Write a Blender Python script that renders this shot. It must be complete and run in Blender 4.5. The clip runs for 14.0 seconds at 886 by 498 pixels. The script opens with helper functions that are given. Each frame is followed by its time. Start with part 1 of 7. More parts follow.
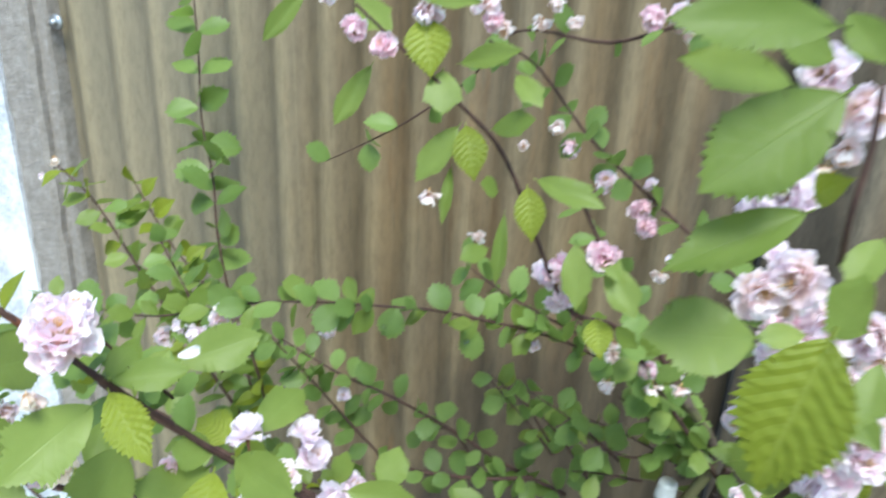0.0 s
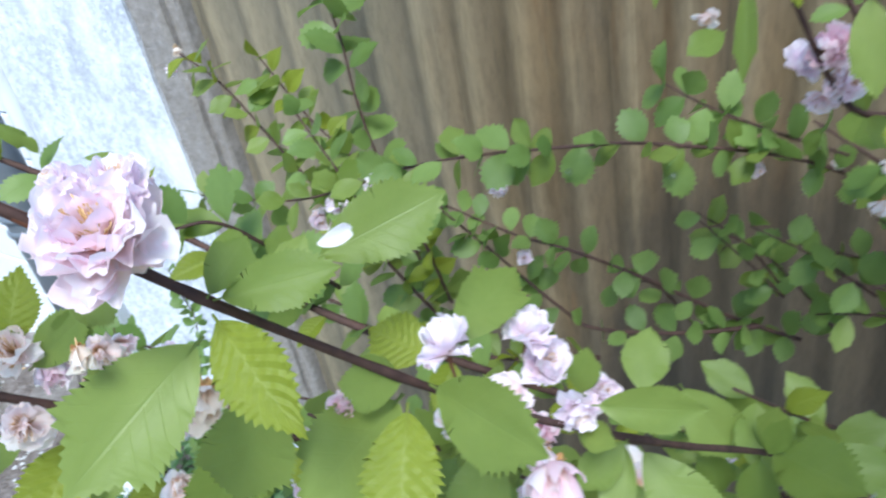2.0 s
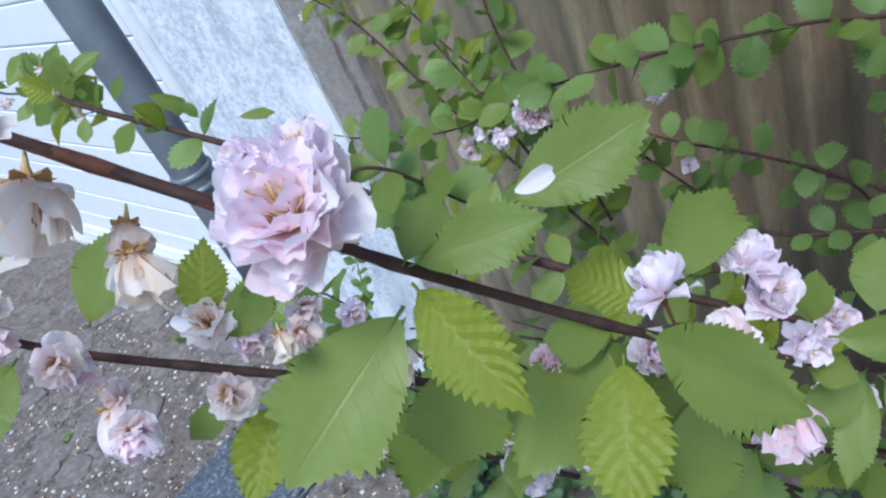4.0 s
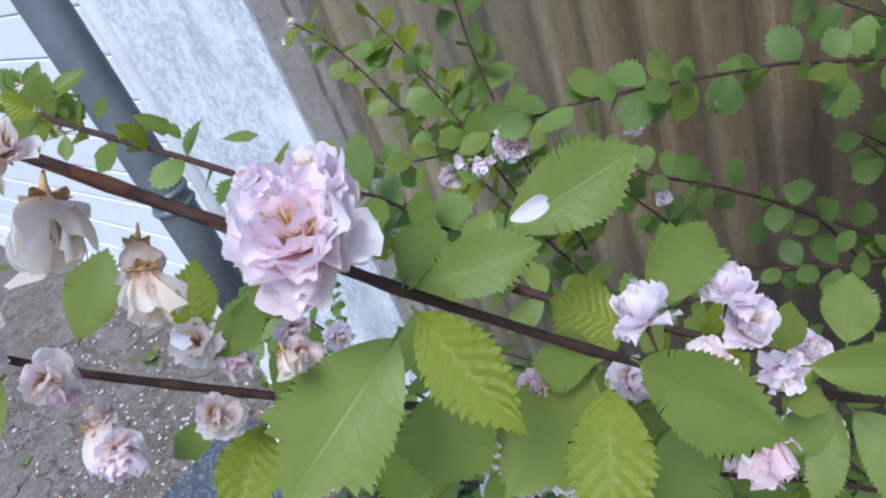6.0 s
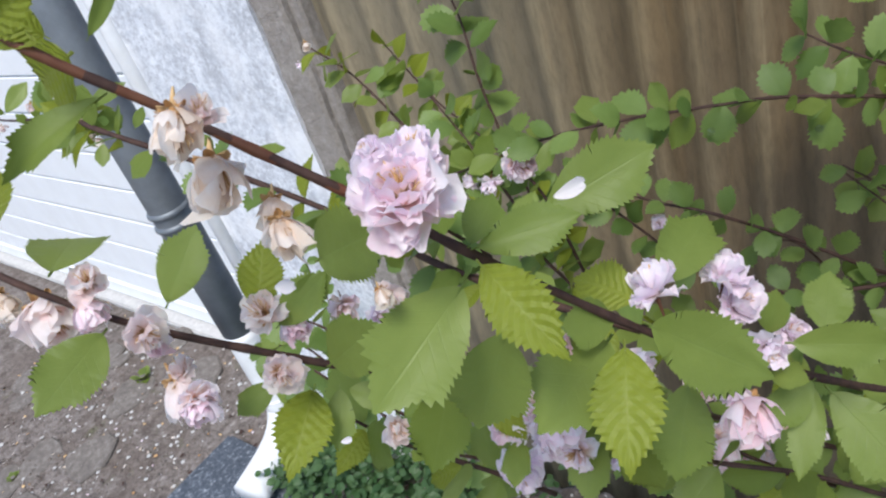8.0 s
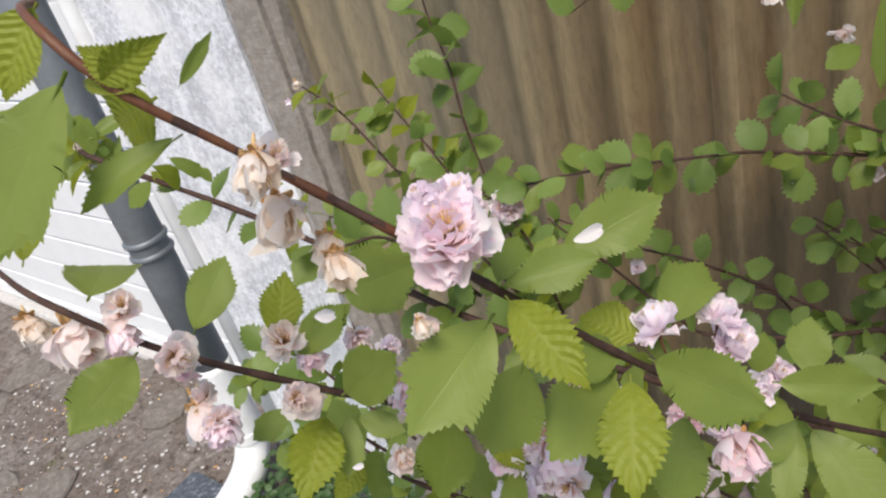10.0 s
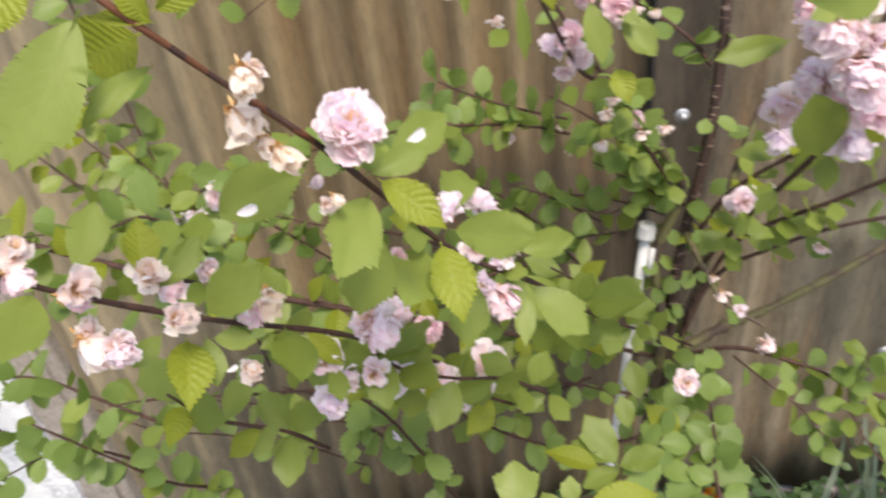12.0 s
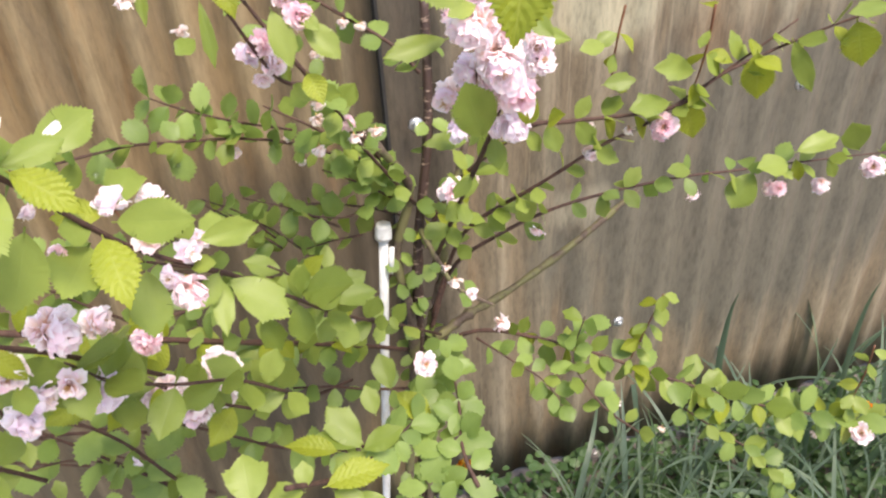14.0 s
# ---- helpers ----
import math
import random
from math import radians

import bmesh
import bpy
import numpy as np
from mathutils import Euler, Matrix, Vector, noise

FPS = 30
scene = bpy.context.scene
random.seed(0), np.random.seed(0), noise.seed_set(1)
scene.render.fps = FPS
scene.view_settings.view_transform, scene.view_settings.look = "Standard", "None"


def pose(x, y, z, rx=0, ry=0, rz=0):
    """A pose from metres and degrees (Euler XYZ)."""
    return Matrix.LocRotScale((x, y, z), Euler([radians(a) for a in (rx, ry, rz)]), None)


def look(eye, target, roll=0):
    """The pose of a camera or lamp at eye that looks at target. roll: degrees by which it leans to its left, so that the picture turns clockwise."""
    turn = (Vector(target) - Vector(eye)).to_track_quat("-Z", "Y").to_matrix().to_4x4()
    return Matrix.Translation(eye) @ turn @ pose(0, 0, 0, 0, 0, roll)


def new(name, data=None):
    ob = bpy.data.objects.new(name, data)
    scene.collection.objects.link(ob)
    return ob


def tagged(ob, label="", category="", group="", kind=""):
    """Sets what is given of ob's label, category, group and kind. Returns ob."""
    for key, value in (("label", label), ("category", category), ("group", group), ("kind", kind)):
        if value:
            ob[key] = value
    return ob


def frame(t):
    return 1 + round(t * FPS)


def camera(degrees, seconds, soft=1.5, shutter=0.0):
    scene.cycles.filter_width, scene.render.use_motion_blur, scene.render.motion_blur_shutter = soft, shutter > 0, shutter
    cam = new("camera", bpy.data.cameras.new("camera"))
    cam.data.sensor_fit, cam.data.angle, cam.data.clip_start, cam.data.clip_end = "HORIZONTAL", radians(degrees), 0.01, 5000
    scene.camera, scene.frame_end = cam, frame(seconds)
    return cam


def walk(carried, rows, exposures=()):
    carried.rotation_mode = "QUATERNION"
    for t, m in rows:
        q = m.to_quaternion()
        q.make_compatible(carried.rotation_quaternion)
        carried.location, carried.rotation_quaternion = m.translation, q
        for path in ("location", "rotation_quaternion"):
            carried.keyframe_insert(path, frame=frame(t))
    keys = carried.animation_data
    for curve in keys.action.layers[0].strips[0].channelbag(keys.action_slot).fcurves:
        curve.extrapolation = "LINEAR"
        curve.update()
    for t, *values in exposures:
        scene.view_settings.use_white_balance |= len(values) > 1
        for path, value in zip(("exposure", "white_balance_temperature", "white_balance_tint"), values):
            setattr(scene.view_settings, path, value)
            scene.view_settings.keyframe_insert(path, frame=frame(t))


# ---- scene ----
cam = camera(61.6, 14.0, soft=2.2, shutter=0.5)
EXPOSURES = [(0, 1.4, 5900, -2), (1, 1.42, 5750, 1), (2, 1.2, 5600, 3), (4, 0.70, 5400, 7), (6.5, 0.68, 5700, 9), (8, 0.73, 6200, 10), (10.5, 0.75, 7100, 12), (11, 0.87, 7100, 13), (12.5, 1.47, 7450, 15), (14, 1.82, 7400, 16)]
PATH = [
    (0, (0.102, 0.176, 1.646), (-0.395, 1.951, 0.871), 2.9),
    (0.5, (0.084, 0.208, 1.621), (-0.521, 1.899, 0.74), 0.2),
    (1, (0.076, 0.223, 1.612), (-0.552, 1.867, 0.662), -1.4),
    (1.5, (0.055, 0.247, 1.597), (-0.631, 1.821, 0.57), -4.4),
    (2, (0.039, 0.267, 1.582), (-0.787, 1.731, 0.499), -11.9),
    (2.5, (0.023, 0.285, 1.573), (-0.926, 1.624, 0.43), -17.6),
    (3, (0.023, 0.282, 1.573), (-1.012, 1.505, 0.375), -22.4),
    (3.5, (0.014, 0.272, 1.575), (-1.114, 1.451, 0.419), -25.4),
    (4, (0.018, 0.279, 1.578), (-1.13, 1.45, 0.432), -26.0),
    (6.5, (0.017, 0.268, 1.586), (-1.068, 1.536, 0.484), -22.3),
    (7, (0.022, 0.255, 1.593), (-1.075, 1.525, 0.504), -22.1),
    (7.5, (0.023, 0.245, 1.6), (-1.06, 1.526, 0.51), -21.3),
    (8, (0.024, 0.234, 1.596), (-1.049, 1.546, 0.534), -20.2),
    (10.5, (0.015, 0.201, 1.614), (-0.938, 1.644, 0.609), -14.6),
    (11, (-0.007, 0.17, 1.619), (-0.723, 1.722, 0.582), -12.8),
    (11.5, (-0.02, 0.144, 1.623), (-0.443, 1.792, 0.572), -11.0),
    (12, (-0.027, 0.109, 1.63), (-0.133, 1.757, 0.501), -8.1),
    (12.5, (-0.025, 0.096, 1.617), (0.068, 1.732, 0.471), -6.8),
    (13, (-0.003, 0.077, 1.612), (0.278, 1.691, 0.464), -4.5),
    (13.5, (0.02, 0.068, 1.615), (0.416, 1.666, 0.479), -3.4),
    (14, (0.023, 0.065, 1.621), (0.479, 1.659, 0.502), -3.5),
]
walk(cam, [(t, look(eye, target, roll)) for t, eye, target, roll in PATH],
     exposures=EXPOSURES)

# ---- world and sun: bright, thinly veiled sky ----
SUN_HIGH, SUN_ROUND = 60.0, 155.0
world = bpy.data.worlds.new("sky")
scene.world = world
world.use_nodes = True
wn = world.node_tree
sky = wn.nodes.new("ShaderNodeTexSky")
sky.sky_type, sky.sun_disc = "NISHITA", False
sky.sun_elevation, sky.sun_rotation = radians(SUN_HIGH), radians(SUN_ROUND)
wn.links.new(sky.outputs[0], wn.nodes["Background"].inputs[0])
wn.nodes["Background"].inputs[1].default_value = 0.12
sun_data = bpy.data.lights.new("sun", "SUN")
sun_data.energy, sun_data.angle, sun_data.color = 2.3, radians(22), (1.0, 0.95, 0.88)
sun = new("sun", sun_data)
az, el = radians(SUN_ROUND), radians(SUN_HIGH)
sun.matrix_world = look((0, 0, 0), (-math.sin(az) * math.cos(el), -math.cos(az) * math.cos(el), -math.sin(el)))


# ---- materials ----
def material(name, rough=0.6, metal=0.0, spec=0.4):
    m = bpy.data.materials.new(name)
    m.use_nodes = True
    t = m.node_tree
    b = t.nodes["Principled BSDF"]
    b.inputs["Roughness"].default_value = rough
    b.inputs["Metallic"].default_value = metal
    b.inputs["Specular IOR Level"].default_value = spec
    return m, t, b


def node(t, kind, **values):
    n = t.nodes.new("ShaderNode" + kind)
    for k, v in values.items():
        n.inputs[k].default_value = v
    return n


def coords(t, scale=(1, 1, 1), source="Object"):
    c = t.nodes.new("ShaderNodeTexCoord")
    m = t.nodes.new("ShaderNodeMapping")
    m.inputs["Scale"].default_value = scale
    t.links.new(c.outputs[source], m.inputs[0])
    return m.outputs[0]


def noise_of(t, vec, scale, detail=4.0, rough=0.6):
    n = node(t, "TexNoise", Scale=scale, Detail=detail, Roughness=rough)
    if vec is not None:
        t.links.new(vec, n.inputs["Vector"])
    return n.outputs["Fac"]


def ramp(t, fac, stops):
    r = t.nodes.new("ShaderNodeValToRGB")
    e = r.color_ramp.elements
    e[0].position, e[0].color = stops[0][0], (*stops[0][1], 1)
    e[1].position, e[1].color = stops[-1][0], (*stops[-1][1], 1)
    for p, c in stops[1:-1]:
        s = e.new(p)
        s.color = (*c, 1)
    t.links.new(fac, r.inputs[0])
    return r.outputs[0]


def mix(t, fac, a, b, blend="MIX"):
    n = t.nodes.new("ShaderNodeMix")
    n.data_type, n.blend_type = "RGBA", blend
    for sock, v in ((n.inputs[0], fac), (n.inputs[6], a), (n.inputs[7], b)):
        if isinstance(v, (int, float)):
            sock.default_value = v
        elif isinstance(v, tuple):
            sock.default_value = (*v, 1)
        else:
            t.links.new(v, sock)
    return n.outputs[2]


def calc(t, op, a, b=None, c=None):
    n = t.nodes.new("ShaderNodeMath")
    n.operation = op
    for s, v in zip(n.inputs, (a, b, c)):
        if v is None:
            continue
        if isinstance(v, (int, float)):
            s.default_value = v
        else:
            t.links.new(v, s)
    return n.outputs[0]


def bump(t, b, height, strength=0.3, dist=0.002):
    n = t.nodes.new("ShaderNodeBump")
    n.inputs["Strength"].default_value, n.inputs["Distance"].default_value = strength, dist
    t.links.new(height, n.inputs["Height"])
    t.links.new(n.outputs[0], b.inputs["Normal"])


def thin(t, b, colour, share):
    """Light that shines through a leaf or a petal."""
    tr = t.nodes.new("ShaderNodeBsdfTranslucent")
    if isinstance(colour, tuple):
        tr.inputs[0].default_value = (*colour, 1)
    else:
        t.links.new(colour, tr.inputs[0])
    ms = t.nodes.new("ShaderNodeMixShader")
    ms.inputs[0].default_value = share
    t.links.new(b.outputs[0], ms.inputs[1])
    t.links.new(tr.outputs[0], ms.inputs[2])
    t.links.new(ms.outputs[0], t.nodes["Material Output"].inputs[0])


def leaf_material(name, dark, light, vein, through_light, veins=9.0, relief=0.5, rough=0.42):
    m, t, b = material(name, rough, 0, 0.35)
    uv = node(t, "UVMap")
    uv.uv_map = "leaf"
    sep = t.nodes.new("ShaderNodeSeparateXYZ")
    t.links.new(uv.outputs[0], sep.inputs[0])
    u = calc(t, "ABSOLUTE", calc(t, "MULTIPLY_ADD", sep.outputs[0], 2.0, -1.0))
    v = sep.outputs[1]
    phase = calc(t, "MULTIPLY", calc(t, "MULTIPLY_ADD", u, -0.30, v), veins)
    tri = calc(t, "ABSOLUTE", calc(t, "MULTIPLY_ADD", calc(t, "FRACT", phase), 2.0, -1.0))
    side = calc(t, "SMOOTH_MIN", calc(t, "MULTIPLY", calc(t, "SUBTRACT", tri, 0.86), 7.0), 1.0, 0.1)
    side = calc(t, "MAXIMUM", side, 0.0)
    mid = calc(t, "MAXIMUM", calc(t, "MULTIPLY_ADD", u, -18.0, 1.0), 0.0)
    lines = calc(t, "MAXIMUM", calc(t, "MULTIPLY", side, 0.6), mid)
    info = t.nodes.new("ShaderNodeObjectInfo")
    geo = t.nodes.new("ShaderNodeNewGeometry")
    r = calc(t, "FRACT", calc(t, "ADD", info.outputs["Random"], geo.outputs["Random Per Island"]))
    spot = t.nodes.new("ShaderNodeVectorMath")
    spot.operation = "ADD"
    t.links.new(uv.outputs[0], spot.inputs[0])
    t.links.new(calc(t, "MULTIPLY", r, 37.0), spot.inputs[1])
    blot = noise_of(t, spot.outputs[0], 3.5, 4.0)
    both = calc(t, "MULTIPLY_ADD", calc(t, "SUBTRACT", blot, 0.5), 0.7, r)
    base = ramp(t, both, [(0.0, dark), (0.55, tuple((a + c) / 2 for a, c in zip(dark, light))), (1.0, light)])
    col = mix(t, calc(t, "MULTIPLY", lines, 0.13 if relief < 0.45 else 0.4), base, vein)
    t.links.new(col, b.inputs["Base Color"])
    h = calc(t, "MULTIPLY_ADD", noise_of(t, spot.outputs[0], 26.0, 4.0), 0.7, calc(t, "MULTIPLY", lines if relief < 0.45 else tri, -1.0))
    bump(t, b, h, relief, 0.0008)
    thin(t, b, mix(t, 0.5, col, through_light), 0.46)
    return m


LEAF = leaf_material("leaf_green", (0.138, 0.196, 0.034), (0.235, 0.302, 0.068), (0.25, 0.33, 0.11), (0.40, 0.51, 0.09), 8, 0.20)
LEAF_FAR = leaf_material("leaf_shade_green", (0.125, 0.195, 0.050), (0.225, 0.315, 0.085), (0.17, 0.26, 0.07), (0.28, 0.44, 0.06), 7, 0.25)
LEAF_YOUNG = leaf_material("leaf_young", (0.19, 0.235, 0.022), (0.27, 0.32, 0.035), (0.36, 0.40, 0.10), (0.50, 0.56, 0.05), 8, 0.5)
def water_material(name):
    m, t, b = material(name, 0.02, 0, 0.5)
    b.inputs["Transmission Weight"].default_value = 1.0
    b.inputs["IOR"].default_value = 1.33
    return m


WATER = water_material("water")
LEAF_COVER = leaf_material("leaf_cover_dark", (0.05, 0.11, 0.04), (0.11, 0.19, 0.075), (0.12, 0.20, 0.08), (0.14, 0.26, 0.06), 6, 0.3)
LEAF_BLADE = leaf_material("blade_blue_green", (0.075, 0.120, 0.085), (0.15, 0.205, 0.14), (0.15, 0.21, 0.14), (0.12, 0.22, 0.08), 1, 0.2)


def petal_material(name, inner, outer, heart, share=0.35, reach=(0.25, 0.75)):
    m, t, b = material(name, 0.6, 0, 0.2)
    geo = t.nodes.new("ShaderNodeNewGeometry")
    vec = coords(t)
    n = noise_of(t, vec, 2.6, 4.0)
    f = calc(t, "MULTIPLY_ADD", calc(t, "SUBTRACT", n, 0.5), 1.5, geo.outputs["Random Per Island"])
    col = ramp(t, f, [(0.1, inner), (0.8, outer)])
    away = t.nodes.new("ShaderNodeVectorMath")
    away.operation = "LENGTH"
    t.links.new(vec, away.inputs[0])
    far = calc(t, "MULTIPLY_ADD", calc(t, "SUBTRACT", n, 0.5), 0.7, away.outputs["Value"])
    col = mix(t, ramp(t, far, [(reach[0], (0.85, 0.85, 0.85)), (reach[1], (0, 0, 0))]), col, heart)
    t.links.new(col, b.inputs["Base Color"])
    bump(t, b, noise_of(t, vec, 9.0, 3.0), 0.4, 0.0006)
    thin(t, b, col, share)
    return m


PETAL = petal_material("petal_pink", (0.95, 0.78, 0.85), (0.98, 0.93, 0.955), (0.86, 0.64, 0.49), 0.5, (0.22, 0.74))
PETAL_DEEP = petal_material("petal_deep_pink", (0.95, 0.68, 0.76), (0.98, 0.86, 0.90), (0.92, 0.57, 0.64), 0.5, (0.15, 0.6))
PETAL_PALE = petal_material("petal_pale", (0.95, 0.82, 0.91), (0.98, 0.925, 0.962), (0.93, 0.80, 0.77), 0.5, (0.15, 0.45))
PETAL_DRY = petal_material("petal_withered", (0.90, 0.78, 0.66), (0.98, 0.93, 0.88), (0.78, 0.56, 0.36), 0.6, (0.10, 0.45))
PETAL_BELL = petal_material("petal_hanging", (0.94, 0.74, 0.80), (0.98, 0.92, 0.94), (0.85, 0.60, 0.50), 0.5, (0.12, 0.45))
PETAL_RAG = petal_material("petal_fading", (0.93, 0.78, 0.76), (0.98, 0.93, 0.92), (0.82, 0.60, 0.44), 0.6, (0.10, 0.40))
STAMEN = petal_material("stamen_ochre", (0.50, 0.28, 0.11), (0.72, 0.50, 0.25), (0.45, 0.25, 0.10), 0.1)
ORANGE = petal_material("petal_orange", (0.80, 0.28, 0.02), (0.90, 0.45, 0.06), (0.7, 0.2, 0.02))


def bark_material(name, a, b_, moss=None, rough=0.75):
    m, t, b = material(name, rough, 0, 0.3)
    n = noise_of(t, coords(t), 140.0, 5.0)
    col = ramp(t, n, [(0.3, a), (0.7, b_)])
    if moss:
        patch = ramp(t, noise_of(t, coords(t), 26.0, 3.0), [(0.46, (0, 0, 0)), (0.56, (1, 1, 1))])
        col = mix(t, patch, col, moss)
    t.links.new(col, b.inputs["Base Color"])
    bump(t, b, noise_of(t, coords(t, (1, 1, 0.35)), 420.0, 4.0), 0.6, 0.001)
    return m


BARK = bark_material("bark_dark_red_brown", (0.032, 0.017, 0.014), (0.085, 0.046, 0.035))
def lenticel_bark(name, a, b_, dash):
    m, t, b = material(name, 0.6, 0, 0.35)
    n = noise_of(t, coords(t), 90.0, 5.0)
    col = ramp(t, n, [(0.3, a), (0.7, b_)])
    f = ramp(t, noise_of(t, coords(t, (70, 70, 260)), 1.0, 2.0), [(0.62, (0, 0, 0)), (0.68, (1, 1, 1))])
    t.links.new(mix(t, f, col, dash), b.inputs["Base Color"])
    bump(t, b, f, 0.5, 0.001)
    return m


BARK_STEM = lenticel_bark("bark_stem_dark", (0.024, 0.013, 0.011), (0.055, 0.032, 0.026), (0.26, 0.19, 0.15))
BARK_RED = bark_material("bark_young_red", (0.10, 0.036, 0.02), (0.16, 0.07, 0.036), None, 0.5)
BARK_MOSS = bark_material("bark_mossy_grey", (0.035, 0.024, 0.02), (0.10, 0.075, 0.055), (0.105, 0.10, 0.045))


def fence_material(name, brown, pale, stain, x_stain, z_stain, wave, shift, bleach=False, spots=(), runs=0.5, lit_wear_gain=(2.0, -0.65), dirt=0.3):
    m, t, b = material(name, 0.55, 0, 0.35)
    vec = coords(t)
    sep = t.nodes.new("ShaderNodeSeparateXYZ")
    t.links.new(vec, sep.inputs[0])
    streak = noise_of(t, coords(t, (48, 3, 1.0)), 1.0, 6.0, 0.68)
    fine = noise_of(t, coords(t, (150, 3, 2.2)), 1.0, 4.0, 0.6)
    broad = noise_of(t, coords(t, (5, 1, 1.3)), 1.0, 4.0)
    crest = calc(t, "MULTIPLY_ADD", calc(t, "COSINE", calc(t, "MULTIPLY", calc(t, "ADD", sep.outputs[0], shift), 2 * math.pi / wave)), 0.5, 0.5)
    # crest highlights painted into the colour, broken up by streaky wear
    crest_lit_wear = calc(t, "MULTIPLY", calc(t, "POWER", crest, 2.5), calc(t, "MULTIPLY_ADD", streak, lit_wear_gain[0], lit_wear_gain[1]))
    col = ramp(t, streak, [(0.3, tuple(v * 0.74 for v in brown)), (0.5, brown), (0.72, tuple(v * 1.18 for v in brown))])
    grey = sum(brown) / 3
    col = mix(t, ramp(t, broad, [(0.4, (0, 0, 0)), (0.65, (0.5, 0.5, 0.5))]), col, (grey * 0.92, grey * 0.82, grey * 0.64))
    rust = ramp(t, noise_of(t, coords(t, (11, 2, 1.7)), 1.0, 5.0, 0.65), [(0.54, (0, 0, 0)), (0.70, (0.8, 0.8, 0.8))])
    col = mix(t, rust, col, (brown[0] * 1.05, brown[1] * 0.78, brown[2] * 0.55))
    blotch = ramp(t, noise_of(t, coords(t, (16, 2, 3.5)), 1.0, 6.0, 0.7), [(0.46, (0, 0, 0)), (0.68, (0.75, 0.75, 0.75))])
    col = mix(t, blotch, col, tuple(v * 0.5 for v in brown))
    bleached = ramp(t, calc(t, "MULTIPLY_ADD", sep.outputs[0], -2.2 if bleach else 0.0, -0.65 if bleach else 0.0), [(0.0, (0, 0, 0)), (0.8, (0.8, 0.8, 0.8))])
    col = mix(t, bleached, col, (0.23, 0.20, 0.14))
    # the painted pale crests are strongest where the sun bleaches the sheet
    crest_lit_wear = calc(t, "MULTIPLY", crest_lit_wear, calc(t, "MULTIPLY_ADD", bleached, 0.7, 0.55 if bleach else 0.85))
    col = mix(t, calc(t, "MINIMUM", calc(t, "MAXIMUM", crest_lit_wear, 0.0), 1.0), col, pale)
    # narrow pale runs of lime
    run = ramp(t, fine, [(0.60, (0, 0, 0)), (0.74, (runs, runs, runs))])
    col = mix(t, run, col, pale)

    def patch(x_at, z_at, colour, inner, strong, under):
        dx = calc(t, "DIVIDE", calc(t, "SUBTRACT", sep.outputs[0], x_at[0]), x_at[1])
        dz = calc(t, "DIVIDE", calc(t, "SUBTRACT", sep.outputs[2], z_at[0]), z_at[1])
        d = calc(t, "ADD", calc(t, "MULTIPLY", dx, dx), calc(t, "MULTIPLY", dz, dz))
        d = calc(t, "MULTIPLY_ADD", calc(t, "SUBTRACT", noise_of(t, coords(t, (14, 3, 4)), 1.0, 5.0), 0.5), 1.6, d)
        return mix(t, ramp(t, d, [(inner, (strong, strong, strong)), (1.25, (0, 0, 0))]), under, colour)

    # damp, algae-dark patch with a soft and ragged rim; then the spots, a pale lichen one among them
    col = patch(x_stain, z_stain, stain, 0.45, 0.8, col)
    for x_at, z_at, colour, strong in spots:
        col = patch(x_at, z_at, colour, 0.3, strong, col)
    # fine grime in short runs over everything
    grime = ramp(t, noise_of(t, coords(t, (110, 20, 26)), 1.0, 5.0, 0.75), [(0.36, (1 - dirt, 1 - dirt, 1 - dirt)), (0.52, (1, 1, 1)), (0.68, (1 + dirt * 0.45, 1 + dirt * 0.44, 1 + dirt * 0.4))])
    col = mix(t, 1.0, col, grime, "MULTIPLY")
    t.links.new(col, b.inputs["Base Color"])
    bump(t, b, calc(t, "ADD", noise_of(t, coords(t, (60, 60, 14)), 4.0, 4.0), streak), 0.5, 0.0014)
    return m


def stone_material(name, a, b_, c, scale=30.0, relief=0.6, rough=0.9):
    m, t, b = material(name, rough, 0, 0.25)
    n = noise_of(t, coords(t), scale, 6.0, 0.7)
    big = noise_of(t, coords(t), scale * 0.12, 3.0)
    col = ramp(t, n, [(0.3, a), (0.55, b_), (0.75, c)])
    col = mix(t, calc(t, "MULTIPLY", big, 0.45), col, a)
    t.links.new(col, b.inputs["Base Color"])
    bump(t, b, noise_of(t, coords(t), scale * 3, 5.0), relief, 0.003)
    return m


# first spot: shade low on the left, painted into the colour together with damp
# last spot: a dark upright strip along the seam
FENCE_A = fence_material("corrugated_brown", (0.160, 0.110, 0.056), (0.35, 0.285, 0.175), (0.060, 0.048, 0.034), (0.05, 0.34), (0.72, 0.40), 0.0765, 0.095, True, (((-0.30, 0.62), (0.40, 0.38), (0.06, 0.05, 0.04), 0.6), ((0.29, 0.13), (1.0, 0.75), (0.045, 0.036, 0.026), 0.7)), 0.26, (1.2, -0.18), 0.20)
# second spot: the dark strip continued on this side of the seam
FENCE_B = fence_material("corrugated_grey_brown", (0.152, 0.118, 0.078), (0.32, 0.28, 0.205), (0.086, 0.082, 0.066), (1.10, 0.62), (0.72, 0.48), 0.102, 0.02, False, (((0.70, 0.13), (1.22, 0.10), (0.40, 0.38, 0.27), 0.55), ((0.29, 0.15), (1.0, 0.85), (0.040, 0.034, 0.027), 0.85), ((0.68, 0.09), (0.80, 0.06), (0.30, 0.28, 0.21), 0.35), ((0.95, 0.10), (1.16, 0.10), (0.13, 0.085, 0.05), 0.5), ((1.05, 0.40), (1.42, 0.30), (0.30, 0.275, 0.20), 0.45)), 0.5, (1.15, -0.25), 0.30)
